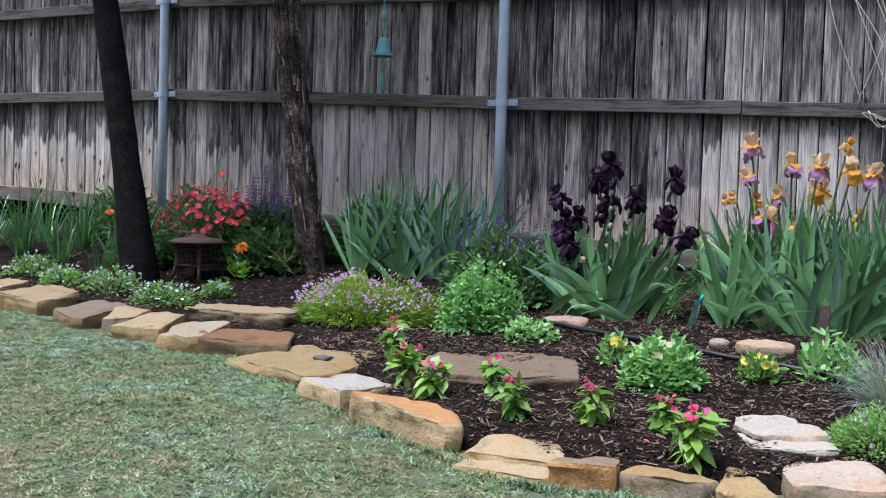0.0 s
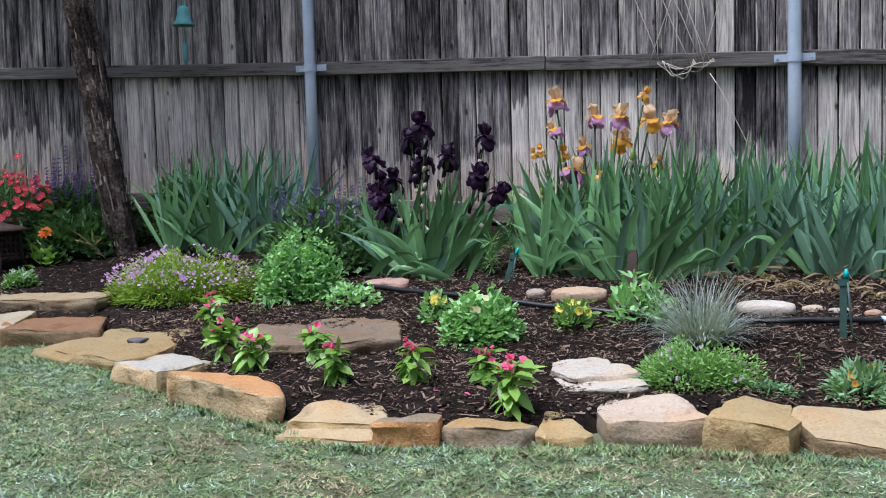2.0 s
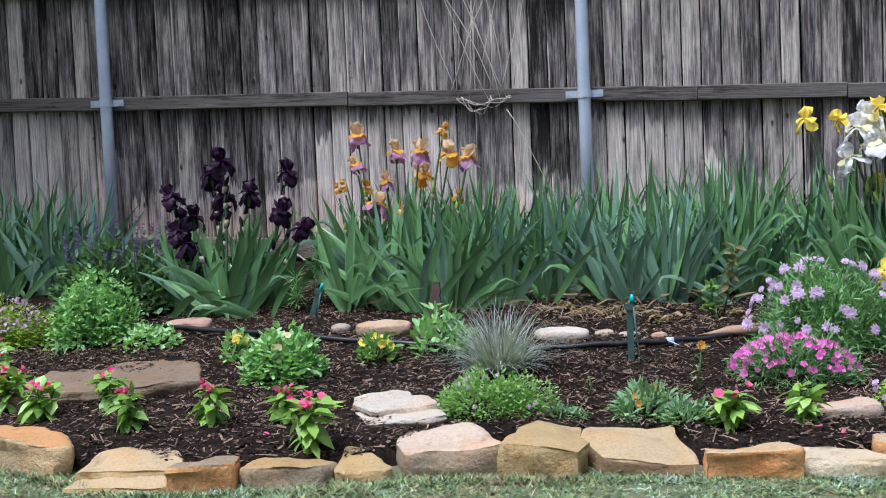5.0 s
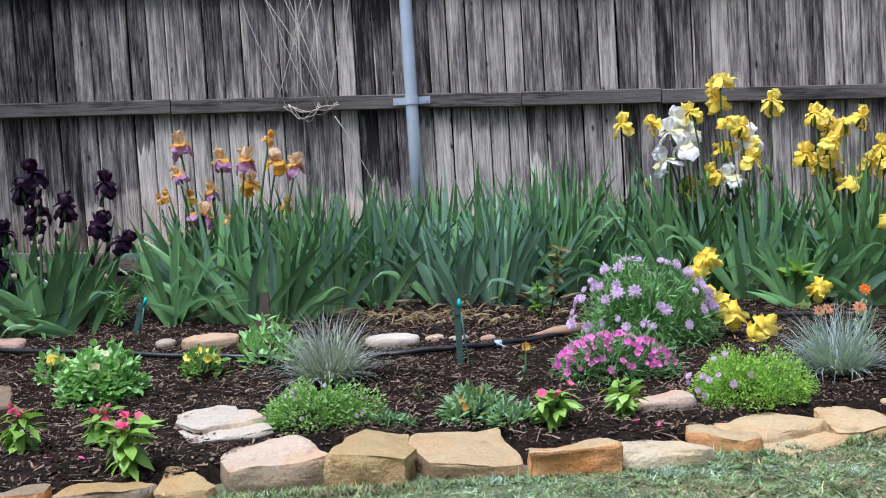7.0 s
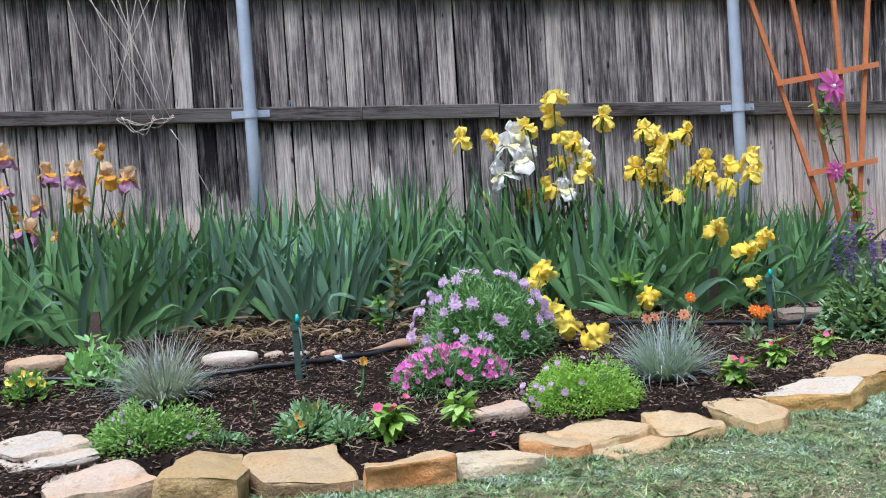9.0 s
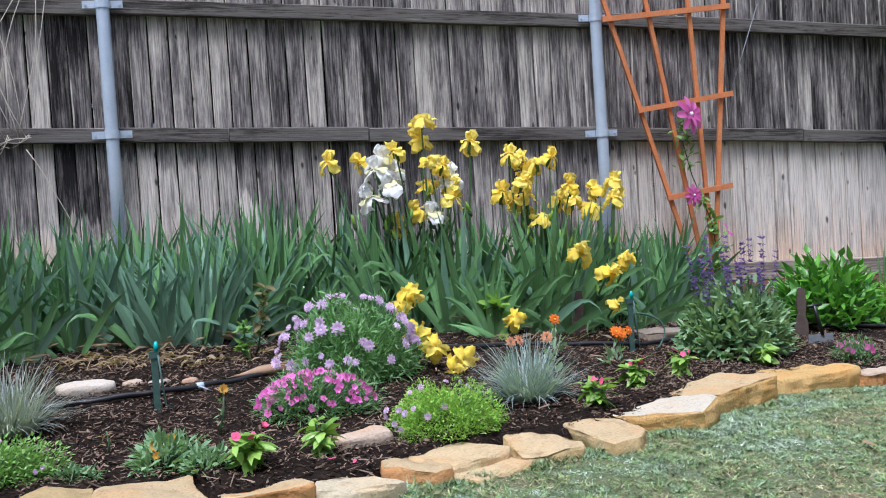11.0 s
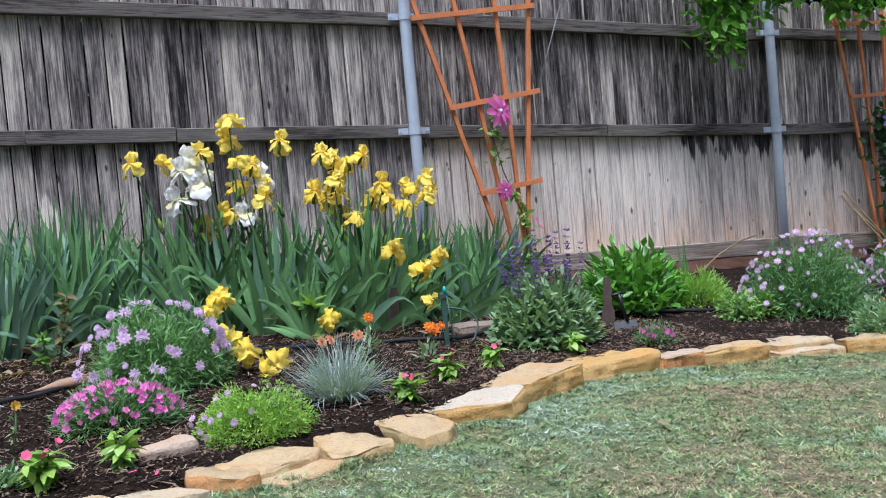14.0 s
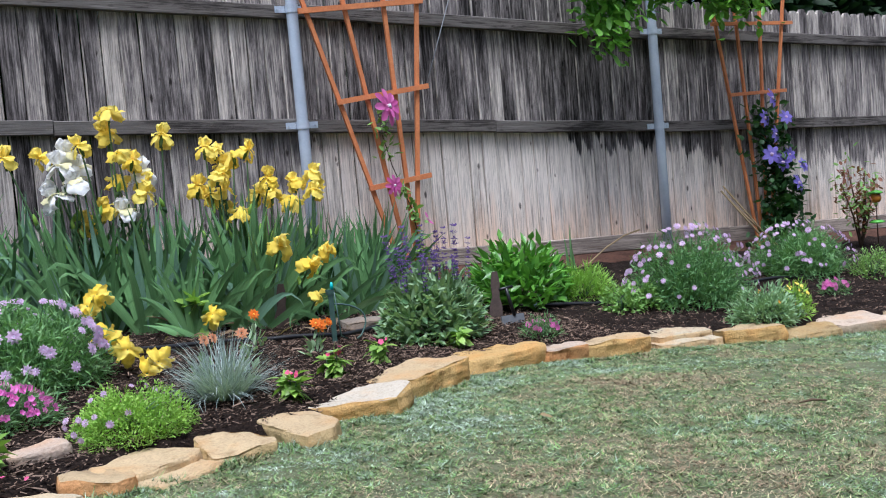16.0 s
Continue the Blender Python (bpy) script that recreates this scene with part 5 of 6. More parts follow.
for k, (x, y, h) in enumerate([(3.85, -.72, .56), (4.15, -.78, .55), (4.42, -.75, .54)]):
    c = iris_clump(x, y, h, 8, .16, "bearded iris with many bright yellow blooms", IRIS, 40 + k, 0.036, 0, 1)
    for j, (fx, fz) in enumerate(YEL[k]):
        stalk(c, on_bed(x + (fx - x) * .55, y + .02), (fx, -.7 + .07 * math.sin(j * 2.1) if fz > .5 else -1.0, fz - .05), 0.03 * math.sin(j * 1.3), "yellow" if j % 4 < 3 else "limp", 150 + 20 * k + j, .9 + .1 * math.sin(j * 5.1), 14 * math.sin(j * 2.3), 1)
low = iris_clump(3.98, -.9, .34, 3, .08, "yellow iris stalks fallen forward on the mulch", IRIS, 44)
for j, (fx, fy, fz) in enumerate([(4.44, -1.02, .2), (3.96, -1.12, .2), (3.52, -1.22, .33), (3.47, -1.28, .3), (3.56, -1.42, .16), (3.66, -1.42, .11), (3.6, -1.5, .09), (3.5, -1.38, .2)]):
    stalk(low, on_bed(fx + .06, fy + .3, -.02), (fx, fy, fz), 0.02, "limp" if j else "yellow", 220 + j, .68 if j < 3 else .78, 8 if j else 100, 0)
for k, (x, y, h) in enumerate([(4.72, -.68, .42), (4.86, -.5, .48), (4.62, -.52, .46), (5.02, -.42, .44)]):
    iris_clump(x, y, h, 7, .13, "dense sword-shaped iris leaves beside the trellis", IRIS, 60 + k)
upright = thing("iris_plant", on_bed(6.18, -.5, -.01), "single upright fan of sword leaves by the fence", "iris", "irises along the fence")
for j in range(4):
    part("leaf", IRIS[(0, 7, 4, 7)[j]], upright, pose(.012 * (j - 1.5), 0, 0, 0, 0, 40 * j) @ pose(0, 0, 0, 0, 3 * (j - 1.5), 0) @ Matrix.Diagonal((.022, .022, .3 + .04 * (j % 3), 1)))

# strap-leaved plants at the shady end
for k, (x, y, h, n, w) in enumerate([(-2.72, -.87, .42, 60, .013), (-2.45, -.66, .42, 55, .012), (-1.95, -.86, .34, 26, .014), (-1.78, -1.14, .24, 20, .012), (-2.1, -.55, .36, 36, .012), (-3.1, -.8, .45, 60, .013), (-2.3, -.95, .3, 40, .012), (-2.95, -.5, .5, 50, .014), (-1.72, -.5, .3, 30, .014)]):
    t = thing("strap_leaved_plant", on_bed(x, y), "dark green strap-leaved clump in the shade", "plant", "strap-leaved clumps")
    part("foliage", tuft("foliage", [L_IRIS], n, h * .85, w, 0.5, 1.0, 0.06), t)
    for j in range(5 if k < 2 else 0):
        b = Shape()
        a = j * 1.3 + k
        e = Vector((math.cos(a) * .15, math.sin(a) * .1, h * (1.0 + .25 * math.sin(j * 3.7))))
        b.tube([(0, 0, 0), e * .6, e], [.003, .0025, .002], 5)
        b.tube([e, e + Vector((0, 0, .02)), e + Vector((.004, 0, .04))], [.003, .007, .001], 6)
        part("seed_stalk", b.mesh("seed_stalk", [STEM]), t)


def blossom(name, petals, size, mat, core, cup=0.35, droop=0.0, notch=1.0):
    b = Shape()
    for i in range(petals):
        b.petal(pose(0, 0, 0, 0, 0, i * 360 / petals), size / 2, size * 2.7 / petals * notch, radians(35 * cup), radians(-45 * droop), 0.15, size * 0.02, 0, 3, 3, 0.35)
    b.lathe([(0.0, size * 0.09), (size * 0.08, size * 0.07), (size * 0.1, 0.0)], 7, 1)
    return b.mesh(name, [mat, core])


def pompon(name, size, mat, core):
    b = Shape()
    for ring, (n, l, w, lift) in enumerate([(9, .5, .22, 8), (8, .4, .2, 30), (6, .26, .16, 58)]):
        for i in range(n):
            b.petal(pose(0, 0, 0, 0, 0, i * 360 / n + ring * 17), size * l, size * w, radians(lift), radians(-20), 0.1, size * .02, 0, 3, 3, 0.5)
    b.lathe([(0.0, size * .14), (size * .1, size * .1), (size * .12, 0)], 8, 1)
    return b.mesh(name, [mat, core])


def starry(name, size, mat, core):
    """A double clematis: two rings of pointed sepals round a pale tuft."""
    b = Shape()
    for n, l, lift, turn in ((8, .5, 6, 0), (6, .34, 26, 22)):
        for i in range(n):
            b.petal(pose(0, 0, .004 * (n == 6), 0, 0, i * 360 / n + turn), size * l, size * l * .4, radians(lift), radians(-25), .2, size * .008, 0, 6, 5, .3, 1.0, size * .008)
    b.lathe([(0.0, size * .1), (size * .06, size * .08), (size * .07, 0.0)], 9, 1)
    return b.mesh(name, [mat, core])


YC = PETAL["yellow"]
SMALL = {
    "pink": [blossom("flower", 5, .036, PETAL["rose"], PETAL["rose"], .2 + 1.0 * k) for k in range(2)],
    "dianthus": [blossom("flower", 5, .027, PETAL["dianthus"], PETAL["magenta"], .3 + .4 * k, .2, .78) for k in range(3)],
    "magenta": [blossom("flower", 5, .03, PETAL["magenta"], PETAL["pink"], .4)],
    "red": [blossom("flower", 5, .042, PETAL["red"], YC, .3 + .4 * k, .3, 1.1) for k in range(3)],
    "lilac": [pompon("flower", .034 + .006 * k, PETAL["lilac"], PETAL["paleblue"]) for k in range(3)],
    "orange": [pompon("flower", .07, PETAL["orange"], YC)],
    "salmon": [pompon("flower", .055, PETAL["salmon"], TWIG)],
    "yellow": [blossom("flower", 5, .026, PETAL["yellow"], PETAL["gold"], .4)],
    "gold": [blossom("flower", 8, .026, PETAL["gold"], PETAL["orange"], .4)],
    "cream": [blossom("flower", 5, .024, PETAL["cream"], YC, .4)],
    "clematis": [starry("flower", .17, PETAL["magenta"], PETAL["white"])],
    "violet": [blossom("flower", 7, .14, PETAL["violet"], PETAL["lilac"], .1, .5, .68)],
}


def scatter_flowers(t, kind, places, r, stem=0.0, size=1.0):
    """Blooms at places, local to the thing, facing outwards and up, each on its stem."""
    for p in places:
        p = Vector(p)
        out = Vector((p.x, p.y - 0.12, abs(p.z) * 0.4 + 0.02)).normalized()
        m = Matrix.Translation(p) @ Vector((0, 0, 1)).rotation_difference(out).to_matrix().to_4x4() @ pose(0, 0, 0, r.uniform(-22, 22), r.uniform(-22, 22), r.uniform(0, 360)) @ Matrix.Scale(size * r.uniform(.78, 1.15), 4)
        part("flower", SMALL[kind][r.randrange(len(SMALL[kind]))], t, m)
    if stem:
        for p in places:
            b = Shape()
            p = Vector(p)
            b.tube([p * 0.35, p * 0.72 + Vector((0, 0, .01)), p - Vector((0, 0, .004))], [.0018, .0015, .0012], 4, 0, 0, False)
            part("stem", b.mesh("stem", [STEM]), t)


def dome_spots(n, rx, ry, h, r, low=0.35, face=None):
    out = []
    for i in range(n):
        a, u = r.uniform(0, 6.283), r.uniform(low, 1)
        c = math.sqrt(max(0.02, 1 - u * u))
        out.append((math.cos(a) * c * rx, math.sin(a) * c * ry, u * h))
    return out


def mound(name, x, y, rx, ry, h, label, category, leaf, n, l, w, seed, flowers=None, count=0, stem=0, group="", lift=1.02, spread=.5, low=.35, shell=.5, size=1.0, fold=.25):
    """A mound of many small leaves, with blooms on it."""
    t = thing(name, on_bed(x, y, -.005), label, category, group)
    p, o = dome_points(n, rx, ry, h, 0.0, shell)
    part("foliage", leaf_cloud("foliage", [leaf], p, o, l, w, fold, spread), t)
    r = random.Random(seed)
    for i in range(7):
        a = r.uniform(0, 6.28)
        e = Vector((math.cos(a) * rx * .6, math.sin(a) * ry * .6, h * r.uniform(.5, .8)))
        b = Shape()
        b.tube([(0, 0, 0), e * .5 + Vector((0, 0, .02)), e], [.004, .003, .0015], 5)
        part("branch", b.mesh("branch", [STEM]), t)
    if flowers:
        scatter_flowers(t, flowers, dome_spots(count, rx * lift, ry * lift, h * lift, r, low), r, stem, size)
    return t


mound("creeping_thyme", .12, -1.5, .32, .18, .165, "low mat of thyme under tiny pink flowers", "thyme", L_OLIVE, 9500, .026, .0055, 1, spread=.45)
p, o = dome_points(1000, .32, .18, .18, .4, .99)
tiny = leaf_cloud("blossoms", [PETAL["thyme"]], p - np.array([.02, .02, -.002]), o, .013, .012, .1, .8)
part("blossoms", tiny, bpy.data.objects["creeping_thyme"])
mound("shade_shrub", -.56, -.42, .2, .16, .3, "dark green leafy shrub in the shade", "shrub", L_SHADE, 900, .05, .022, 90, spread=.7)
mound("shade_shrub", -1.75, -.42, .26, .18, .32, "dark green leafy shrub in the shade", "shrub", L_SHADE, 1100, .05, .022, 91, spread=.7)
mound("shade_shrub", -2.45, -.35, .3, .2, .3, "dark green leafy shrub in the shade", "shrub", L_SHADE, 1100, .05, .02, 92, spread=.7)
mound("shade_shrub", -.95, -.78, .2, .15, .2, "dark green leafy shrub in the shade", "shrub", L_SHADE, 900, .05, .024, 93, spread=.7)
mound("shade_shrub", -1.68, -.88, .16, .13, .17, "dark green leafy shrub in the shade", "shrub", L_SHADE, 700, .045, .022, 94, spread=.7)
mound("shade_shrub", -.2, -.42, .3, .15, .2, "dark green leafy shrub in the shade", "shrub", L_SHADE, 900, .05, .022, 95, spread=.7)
mound("lime_seedling", -1.0, -.97, .05, .05, .08, "small lime green leafy seedling by the lantern", "seedling", L_LIME, 40, .05, .032, 96, spread=.7)
mound("oregano_bush", .63, -1.47, .155, .14, .235, "light green bushy herb with rounded leaves", "herb", L_FRESH, 3200, .022, .0155, 2, spread=.8)
mound("oregano_bush", .88, -1.55, .11, .09, .07, "low light green shoots beside the bush", "herb", L_FRESH, 260, .026, .017, 3, spread=.7)
mound("seedling", .60, -1.68, .03, .03, .035, "tiny green seedling in the mulch", "seedling", L_FRESH, 16, .03, .012, 4)
mound("zinnia_bush", 1.53, -2.05, .11, .105, .14, "compact light green bush with pale yellow flowers", "plant", L_FRESH, 2000, .027, .018, 5, "cream", 9, 1, low=.75, spread=.75)
mound("lantana", 1.30, -1.8, .05, .05, .095, "small plant with lemon yellow flowers", "plant", L_FRESH, 110, .03, .018, 6, "yellow", 8, 1, low=.7)
mound("lantana", 1.77, -1.8, .065, .06, .09, "small plant with lemon yellow flowers", "plant", L_MOSS, 140, .03, .016, 7, "yellow", 9, 1, low=.6)
mound("phlox", 1.97, -1.7, .1, .08, .15, "upright fresh green leafy shoots", "plant", L_FRESH, 210, .042, .02, 8, spread=.6, shell=.35)
mound("creeping_thyme", 2.2, -2.37, .16, .12, .1, "low green mat with a few lilac flowers", "thyme", L_MOSS, 4200, .013, .0055, 9, "lilac", 22, 0, low=.3, size=.36)
mound("silver_mat", 2.39, -2.41, .06, .04, .025, "silver-green low creeping mat", "plant", L_SILVER, 240, .018, .006, 10)
mound("calendula", 2.61, -2.38, .085, .08, .075, "grey-green rosette plant with small orange-yellow flowers", "plant", L_SILVER, 420, .03, .012, 11, "gold", 3, 1, low=.6, spread=.4)
mound("calendula", 2.7, -2.45, .055, .05, .045, "grey-green low rosette on the mulch", "plant", L_SILVER, 190, .026, .011, 12, spread=.4)
mound("dianthus", 3.04, -1.96, .185, .14, .13, "dianthus mound thick with hot pink flowers", "dianthus", L_FEATHER, 2600, .03, .004, 13, "dianthus", 170, 1, low=.28, spread=.5, size=.85)
mound("scabiosa", 3.23, -1.48, .23, .2, .26, "airy bush with lilac pincushion flowers", "scabiosa", L_SCABIOSA, 6500, .04, .006, 14, "lilac", 74, 1, size=.95, lift=1.16, low=.2, spread=.8, shell=.2)
mound("chamomile_mat", 3.35, -2.28, .16, .13, .125, "rounded lime green mat with lilac flowers at one side", "plant", L_LIME, 9500, .0105, .0042, 15, spread=.6)
lm = bpy.data.objects["chamomile_mat"]
scatter_flowers(lm, "lilac", [(-.15, -.06, .05), (-.13, -.03, .08), (-.16, .0, .06), (-.1, -.08, .09), (-.09, .0, .12), (.06, .02, .13), (.09, .05, .11), (-.17, -.05, .03), (-.14, -.09, .04), (-.12, -.06, .075), (-.07, -.11, .07), (-.05, .03, .125), (-.15, .04, .07), (-.02, -.1, .09), (.03, .06, .13), (-.18, -.01, .035)], random.Random(3), 0, .46)
mound("lush_perennial", 5.61, -.8, .25, .2, .27, "lush glossy bright green perennial", "plant", L_DEEP, 760, .085, .033, 16, spread=.6, shell=.5)
mound("grassy_herb", 5.98, -.84, .16, .12, .15, "fine-leaved fresh green herb", "herb", L_LIME, 2200, .05, .004, 17, spread=.4)
mound("catmint", 5.93, -1.2, .1, .09, .13, "pale green small-leaved bush", "plant", L_MOSS, 420, .026, .014, 18, spread=.7)
mound("catmint", 6.1, -1.16, .1, .09, .12, "pale green small-leaved bush", "plant", L_MOSS, 420, .026, .014, 19, spread=.7)
mound("dianthus", 5.22, -1.53, .085, .07, .085, "small dianthus with pink flowers", "dianthus", L_FEATHER, 520, .03, .004, 20, "magenta", 16, 1, low=.4, size=.9)
mound("scabiosa", 6.38, -1.2, .32, .25, .33, "airy bush with lilac pincushion flowers", "scabiosa", L_SCABIOSA, 7000, .042, .007, 21, "lilac", 110, 1, size=.74, lift=1.22, low=.2, spread=.8, shell=.2)
mound("scabiosa", 7.62, -.8, .32, .24, .26, "airy bush with pale lilac pincushion flowers", "scabiosa", L_SCABIOSA, 5500, .042, .007, 22, "lilac", 110, 1, size=.74, lift=1.22, low=.2, spread=.8, shell=.2)
mound("creeping_thyme", 7.95, -1.05, .14, .12, .16, "small mound of grey-green foliage", "thyme", L_MOSS, 1200, .02, .007, 23)
mound("calendula", 6.27, -1.78, .19, .12, .15, "silver-green plant with a few golden flowers", "plant", L_SILVER, 2000, .032, .009, 24, "gold", 6, 1, low=.45, spread=.5, size=.62)
mound("calendula", 6.48, -1.76, .09, .07, .16, "yellow-green plant topped with golden flowers", "plant", L_LIME, 420, .03, .01, 26, "yellow", 26, 1, low=.6, size=.6)
mound("dianthus", 7.25, -1.35, .09, .07, .08, "small dianthus with magenta flowers", "dianthus", L_FEATHER, 420, .03, .004, 25, "magenta", 22, 1, low=.5)
for k, (x, y, rx, h) in enumerate([(-2.14, -1.27, .16, .1), (-1.36, -1.46, .17, .11), (-.89, -1.6, .17, .1), (-.82, -1.33, .07, .06), (-1.75, -1.4, .14, .08), (-2.5, -1.35, .15, .1)]):
    t = mound("alyssum", x, y, rx, rx * .7, h, "low alyssum with tiny white and pale blue flowers", "alyssum", L_MOSS, 560, .022, .011, 30 + k, spread=.6)
    p, o = dome_points(64, rx, rx * .7, h, .3, .99)
    part("blossoms", leaf_cloud("blossoms", [PETAL["paleblue"]], p + np.array([0, 0, .006]), o, .016, .016, .1, .9), t)


def periwinkle(x, y, h, w, blooms, seed, leaf=None):
    """Whorls of pointed glossy leaves on short stems, pink blooms on top."""
    t = thing("periwinkle", on_bed(x, y, -.005), "bedding periwinkle with pink blooms" if blooms else "young light green bedding plant", "periwinkle", "bedding periwinkles")
    r = random.Random(seed)
    leaf = leaf or L_LIME2
    tops = [(r.uniform(-.25, .25) * w, r.uniform(-.25, .25) * w, h * r.uniform(.72, 1.0)) for _ in range(3)]
    pts, outs = [], []
    for q in tops:
        b = Shape()
        b.tube([(0, 0, 0), (q[0] * .6, q[1] * .6, q[2] * .5), q], [.0035, .003, .002], 5)
        part("stem", b.mesh("stem", [STEM]), t)
        for lv in range(4):
            for j in range(5):
                s = .32 + .68 * lv / 3 + r.uniform(-.09, .03)
                a = j * 1.257 + lv * .6 + r.uniform(-.55, .55)
                pts.append((q[0] * s, q[1] * s, q[2] * s))
                outs.append((math.cos(a), math.sin(a), -.75 + 1.25 * s + r.uniform(-.3, .3)))
    part("foliage", leaf_cloud("foliage", [leaf], np.array(pts), np.array(outs), w * .42, w * .24, .2, .35, 1.3, .4), t)
    for j in range(blooms * 3):
        q = tops[j % 3]
        m = pose(q[0] + r.uniform(-.022, .022), q[1] - r.uniform(0, .02), q[2] + .008 + r.uniform(0, .016), r.uniform(15, 70), r.uniform(-25, 25), r.uniform(0, 360))
        part("flower", SMALL["pink"][j % 2], t, m @ Matrix.Scale(r.uniform(.5, .82), 4))


L_LIME2 = leaf_material("glossy_lime_leaf", (0.085, 0.2, 0.03), (0.35, 0.54, 0.11), 0.38, 30, 0.5)
for k, (x, y, h, w, n) in enumerate([(.48, -1.86, .10, .11, 2), (.60, -2.05, .10, .11, 2), (.84, -2.38, .115, .12, 2), (1.0, -2.50, .10, .12, 3), (1.15, -2.38, .10, .11, 1), (1.31, -2.6, .10, .105, 2), (1.51, -2.57, .105, .12, 2), (1.69, -2.52, .09, .1, 2),
                                       (1.81, -2.74, .12, .13, 4), (2.80, -2.48, .09, .115, 1), (2.99, -2.43, .09, .11, 0), (3.85, -2.17, .095, .115, 1), (4.12, -1.89, .09, .11, 1), (4.38, -1.69, .085, .1, 1), (4.81, -1.54, .08, .11, 0)]):
    periwinkle(x, y, h, w, n, 300 + k)


def fescue(x, y, h, n, mat, label):
    t = thing("blue_fescue", on_bed(x, y, -.005), label, "ornamental grass", "fescue tufts")
    for k in range(6):
        part("tuft", tuft("tuft", [mat], n // 6, h, .005, -1.25, .75, .045, .35), t, pose(.02 * math.cos(k), .02 * math.sin(k), 0))
    return t


fescue(2.18, -1.88, .2, 620, L_FESCUE_GREY, "rounded tuft of silvery grey fescue grass")
fescue(3.71, -1.98, .18, 700, L_FESCUE, "rounded tuft of blue-grey fescue grass")


def spike_mesh(k, h):
    n = 90
    z = (.35 + .65 * (np.floor(rng.uniform(0, 9, n)) + rng.normal(.5, .13, n)) / 9) * h  # whorls, with stem between
    a = rng.uniform(0, 6.28, n)
    rr = .0045 * (1.25 - z / h)
    p = np.stack([np.cos(a) * rr, np.sin(a) * rr, z], 1)
    me = leaf_cloud("flower_spike", [PETAL["purple"]], p, np.stack([np.cos(a), np.sin(a), 0.6 + 0 * a], 1), .01, .0062, .2, .3)
    return me


SPIKES = [spike_mesh(k, h) for k, h in enumerate((.15, .19, .23))]


def salvia(x, y, rx, h, spikes, tall, seed, label="salvia with upright dark purple flower spikes", leaf=L_SALVIA):
    t = mound("salvia", x, y, rx, rx * .75, h, label, "salvia", leaf, int(1700 * rx / .2), .048, .02, seed, spread=.6, shell=.6)
    r = random.Random(seed)
    for i in range(spikes):
        a, c = i * 2.4 + seed, ((i + .5) / spikes) ** .5
        q = Vector((math.cos(a) * rx * .75 * c, math.sin(a) * rx * .6 * c, h * (1 - .35 * c) + r.uniform(-.02, .03)))
        tip = Vector((q.x * .25, q.y * .25, 0))
        m = Matrix.Translation(q - Vector((0, 0, .05))) @ Vector((0, 0, 1)).rotation_difference((Vector((0, 0, 1)) + tip * 3).normalized()).to_matrix().to_4x4() @ Matrix.Scale(tall * r.uniform(.75, 1.1), 4)
        part("flower_spike", SPIKES[r.randrange(3)], t, m)
        b = Shape()
        b.tube([q * .5, q - Vector((0, 0, .05)), q + Vector((0, 0, .08))], .0024, 4, 0, 0, False)
        part("stalk", b.mesh("stalk", [STEM]), t)


# the two left salvias get leaf colours darkened for shade
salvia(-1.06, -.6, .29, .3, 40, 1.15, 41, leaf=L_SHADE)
salvia(.5, -.95, .29, .28, 32, .95, 42, leaf=L_SHADED_SAGE)
salvia(4.81, -1.34, .22, .26, 18, 1.35, 43)

# zinnias
def zinnia(x, y, h, seed, kind="orange", n=1, size=1.0):
    t = thing("zinnia", on_bed(x, y), "small zinnia with orange flower head", "zinnia", "zinnias")
    r = random.Random(seed)
    p, o = dome_points(26, .035, .035, h * .7, 0, .4)
    part("foliage", leaf_cloud("foliage", [L_SALVIA], p, o, .04, .018, .2, .5), t)
    scatter_flowers(t, kind, [(.03 * j + r.uniform(-.005, .005) * (n > 1), -.005 + .008 * j, h + r.uniform(0, .012)) for j in range(n)], r, 1, size)


zinnia(-1.0, -.93, .14, 1, "orange", 1, 1.15)
zinnia(-2.03, -.84, .27, 7, "orange", 1, .9)
zinnia(4.22, -1.5, .115, 2, "orange", 3, .72)
zinnia(4.04, -1.36, .145, 3, "orange", 1, .8)
zinnia(3.82, -1.86, .17, 4, "salmon", 1, .85)
zinnia(3.70, -1.84, .15, 5, "salmon", 2, .8)

# feathery seedlings, thin flower stem, rose sprig
def sprig(name, x, y, h, label, category, leaf, n, l, w, lean=(0, 0), bloom=None, size=1.0, spread=.8):
    t = thing(name, on_bed(x, y), label, category)
    b = Shape()
    e = Vector((lean[0], lean[1], h))
    pts = [Vector((0, 0, 0)), e * .5 + Vector((.006, 0, 0)), e]
    b.tube(pts, [.004, .003, .002], 6)
    part("stem", b.mesh("stem", [STEM]), t)
    s = rng.uniform(.15, 1, n)
    a = rng.uniform(0, 6.28, n)
    p = np.stack([e.x * s, e.y * s, e.z * s], 1)
    part("foliage", leaf_cloud("foliage", [leaf], p, np.stack([np.cos(a), np.sin(a), .5 + 0 * a], 1), l, w, .2, spread), t)
    if bloom:
        scatter_flowers(t, bloom, [tuple(e)], random.Random(4), 0, size)
    return t


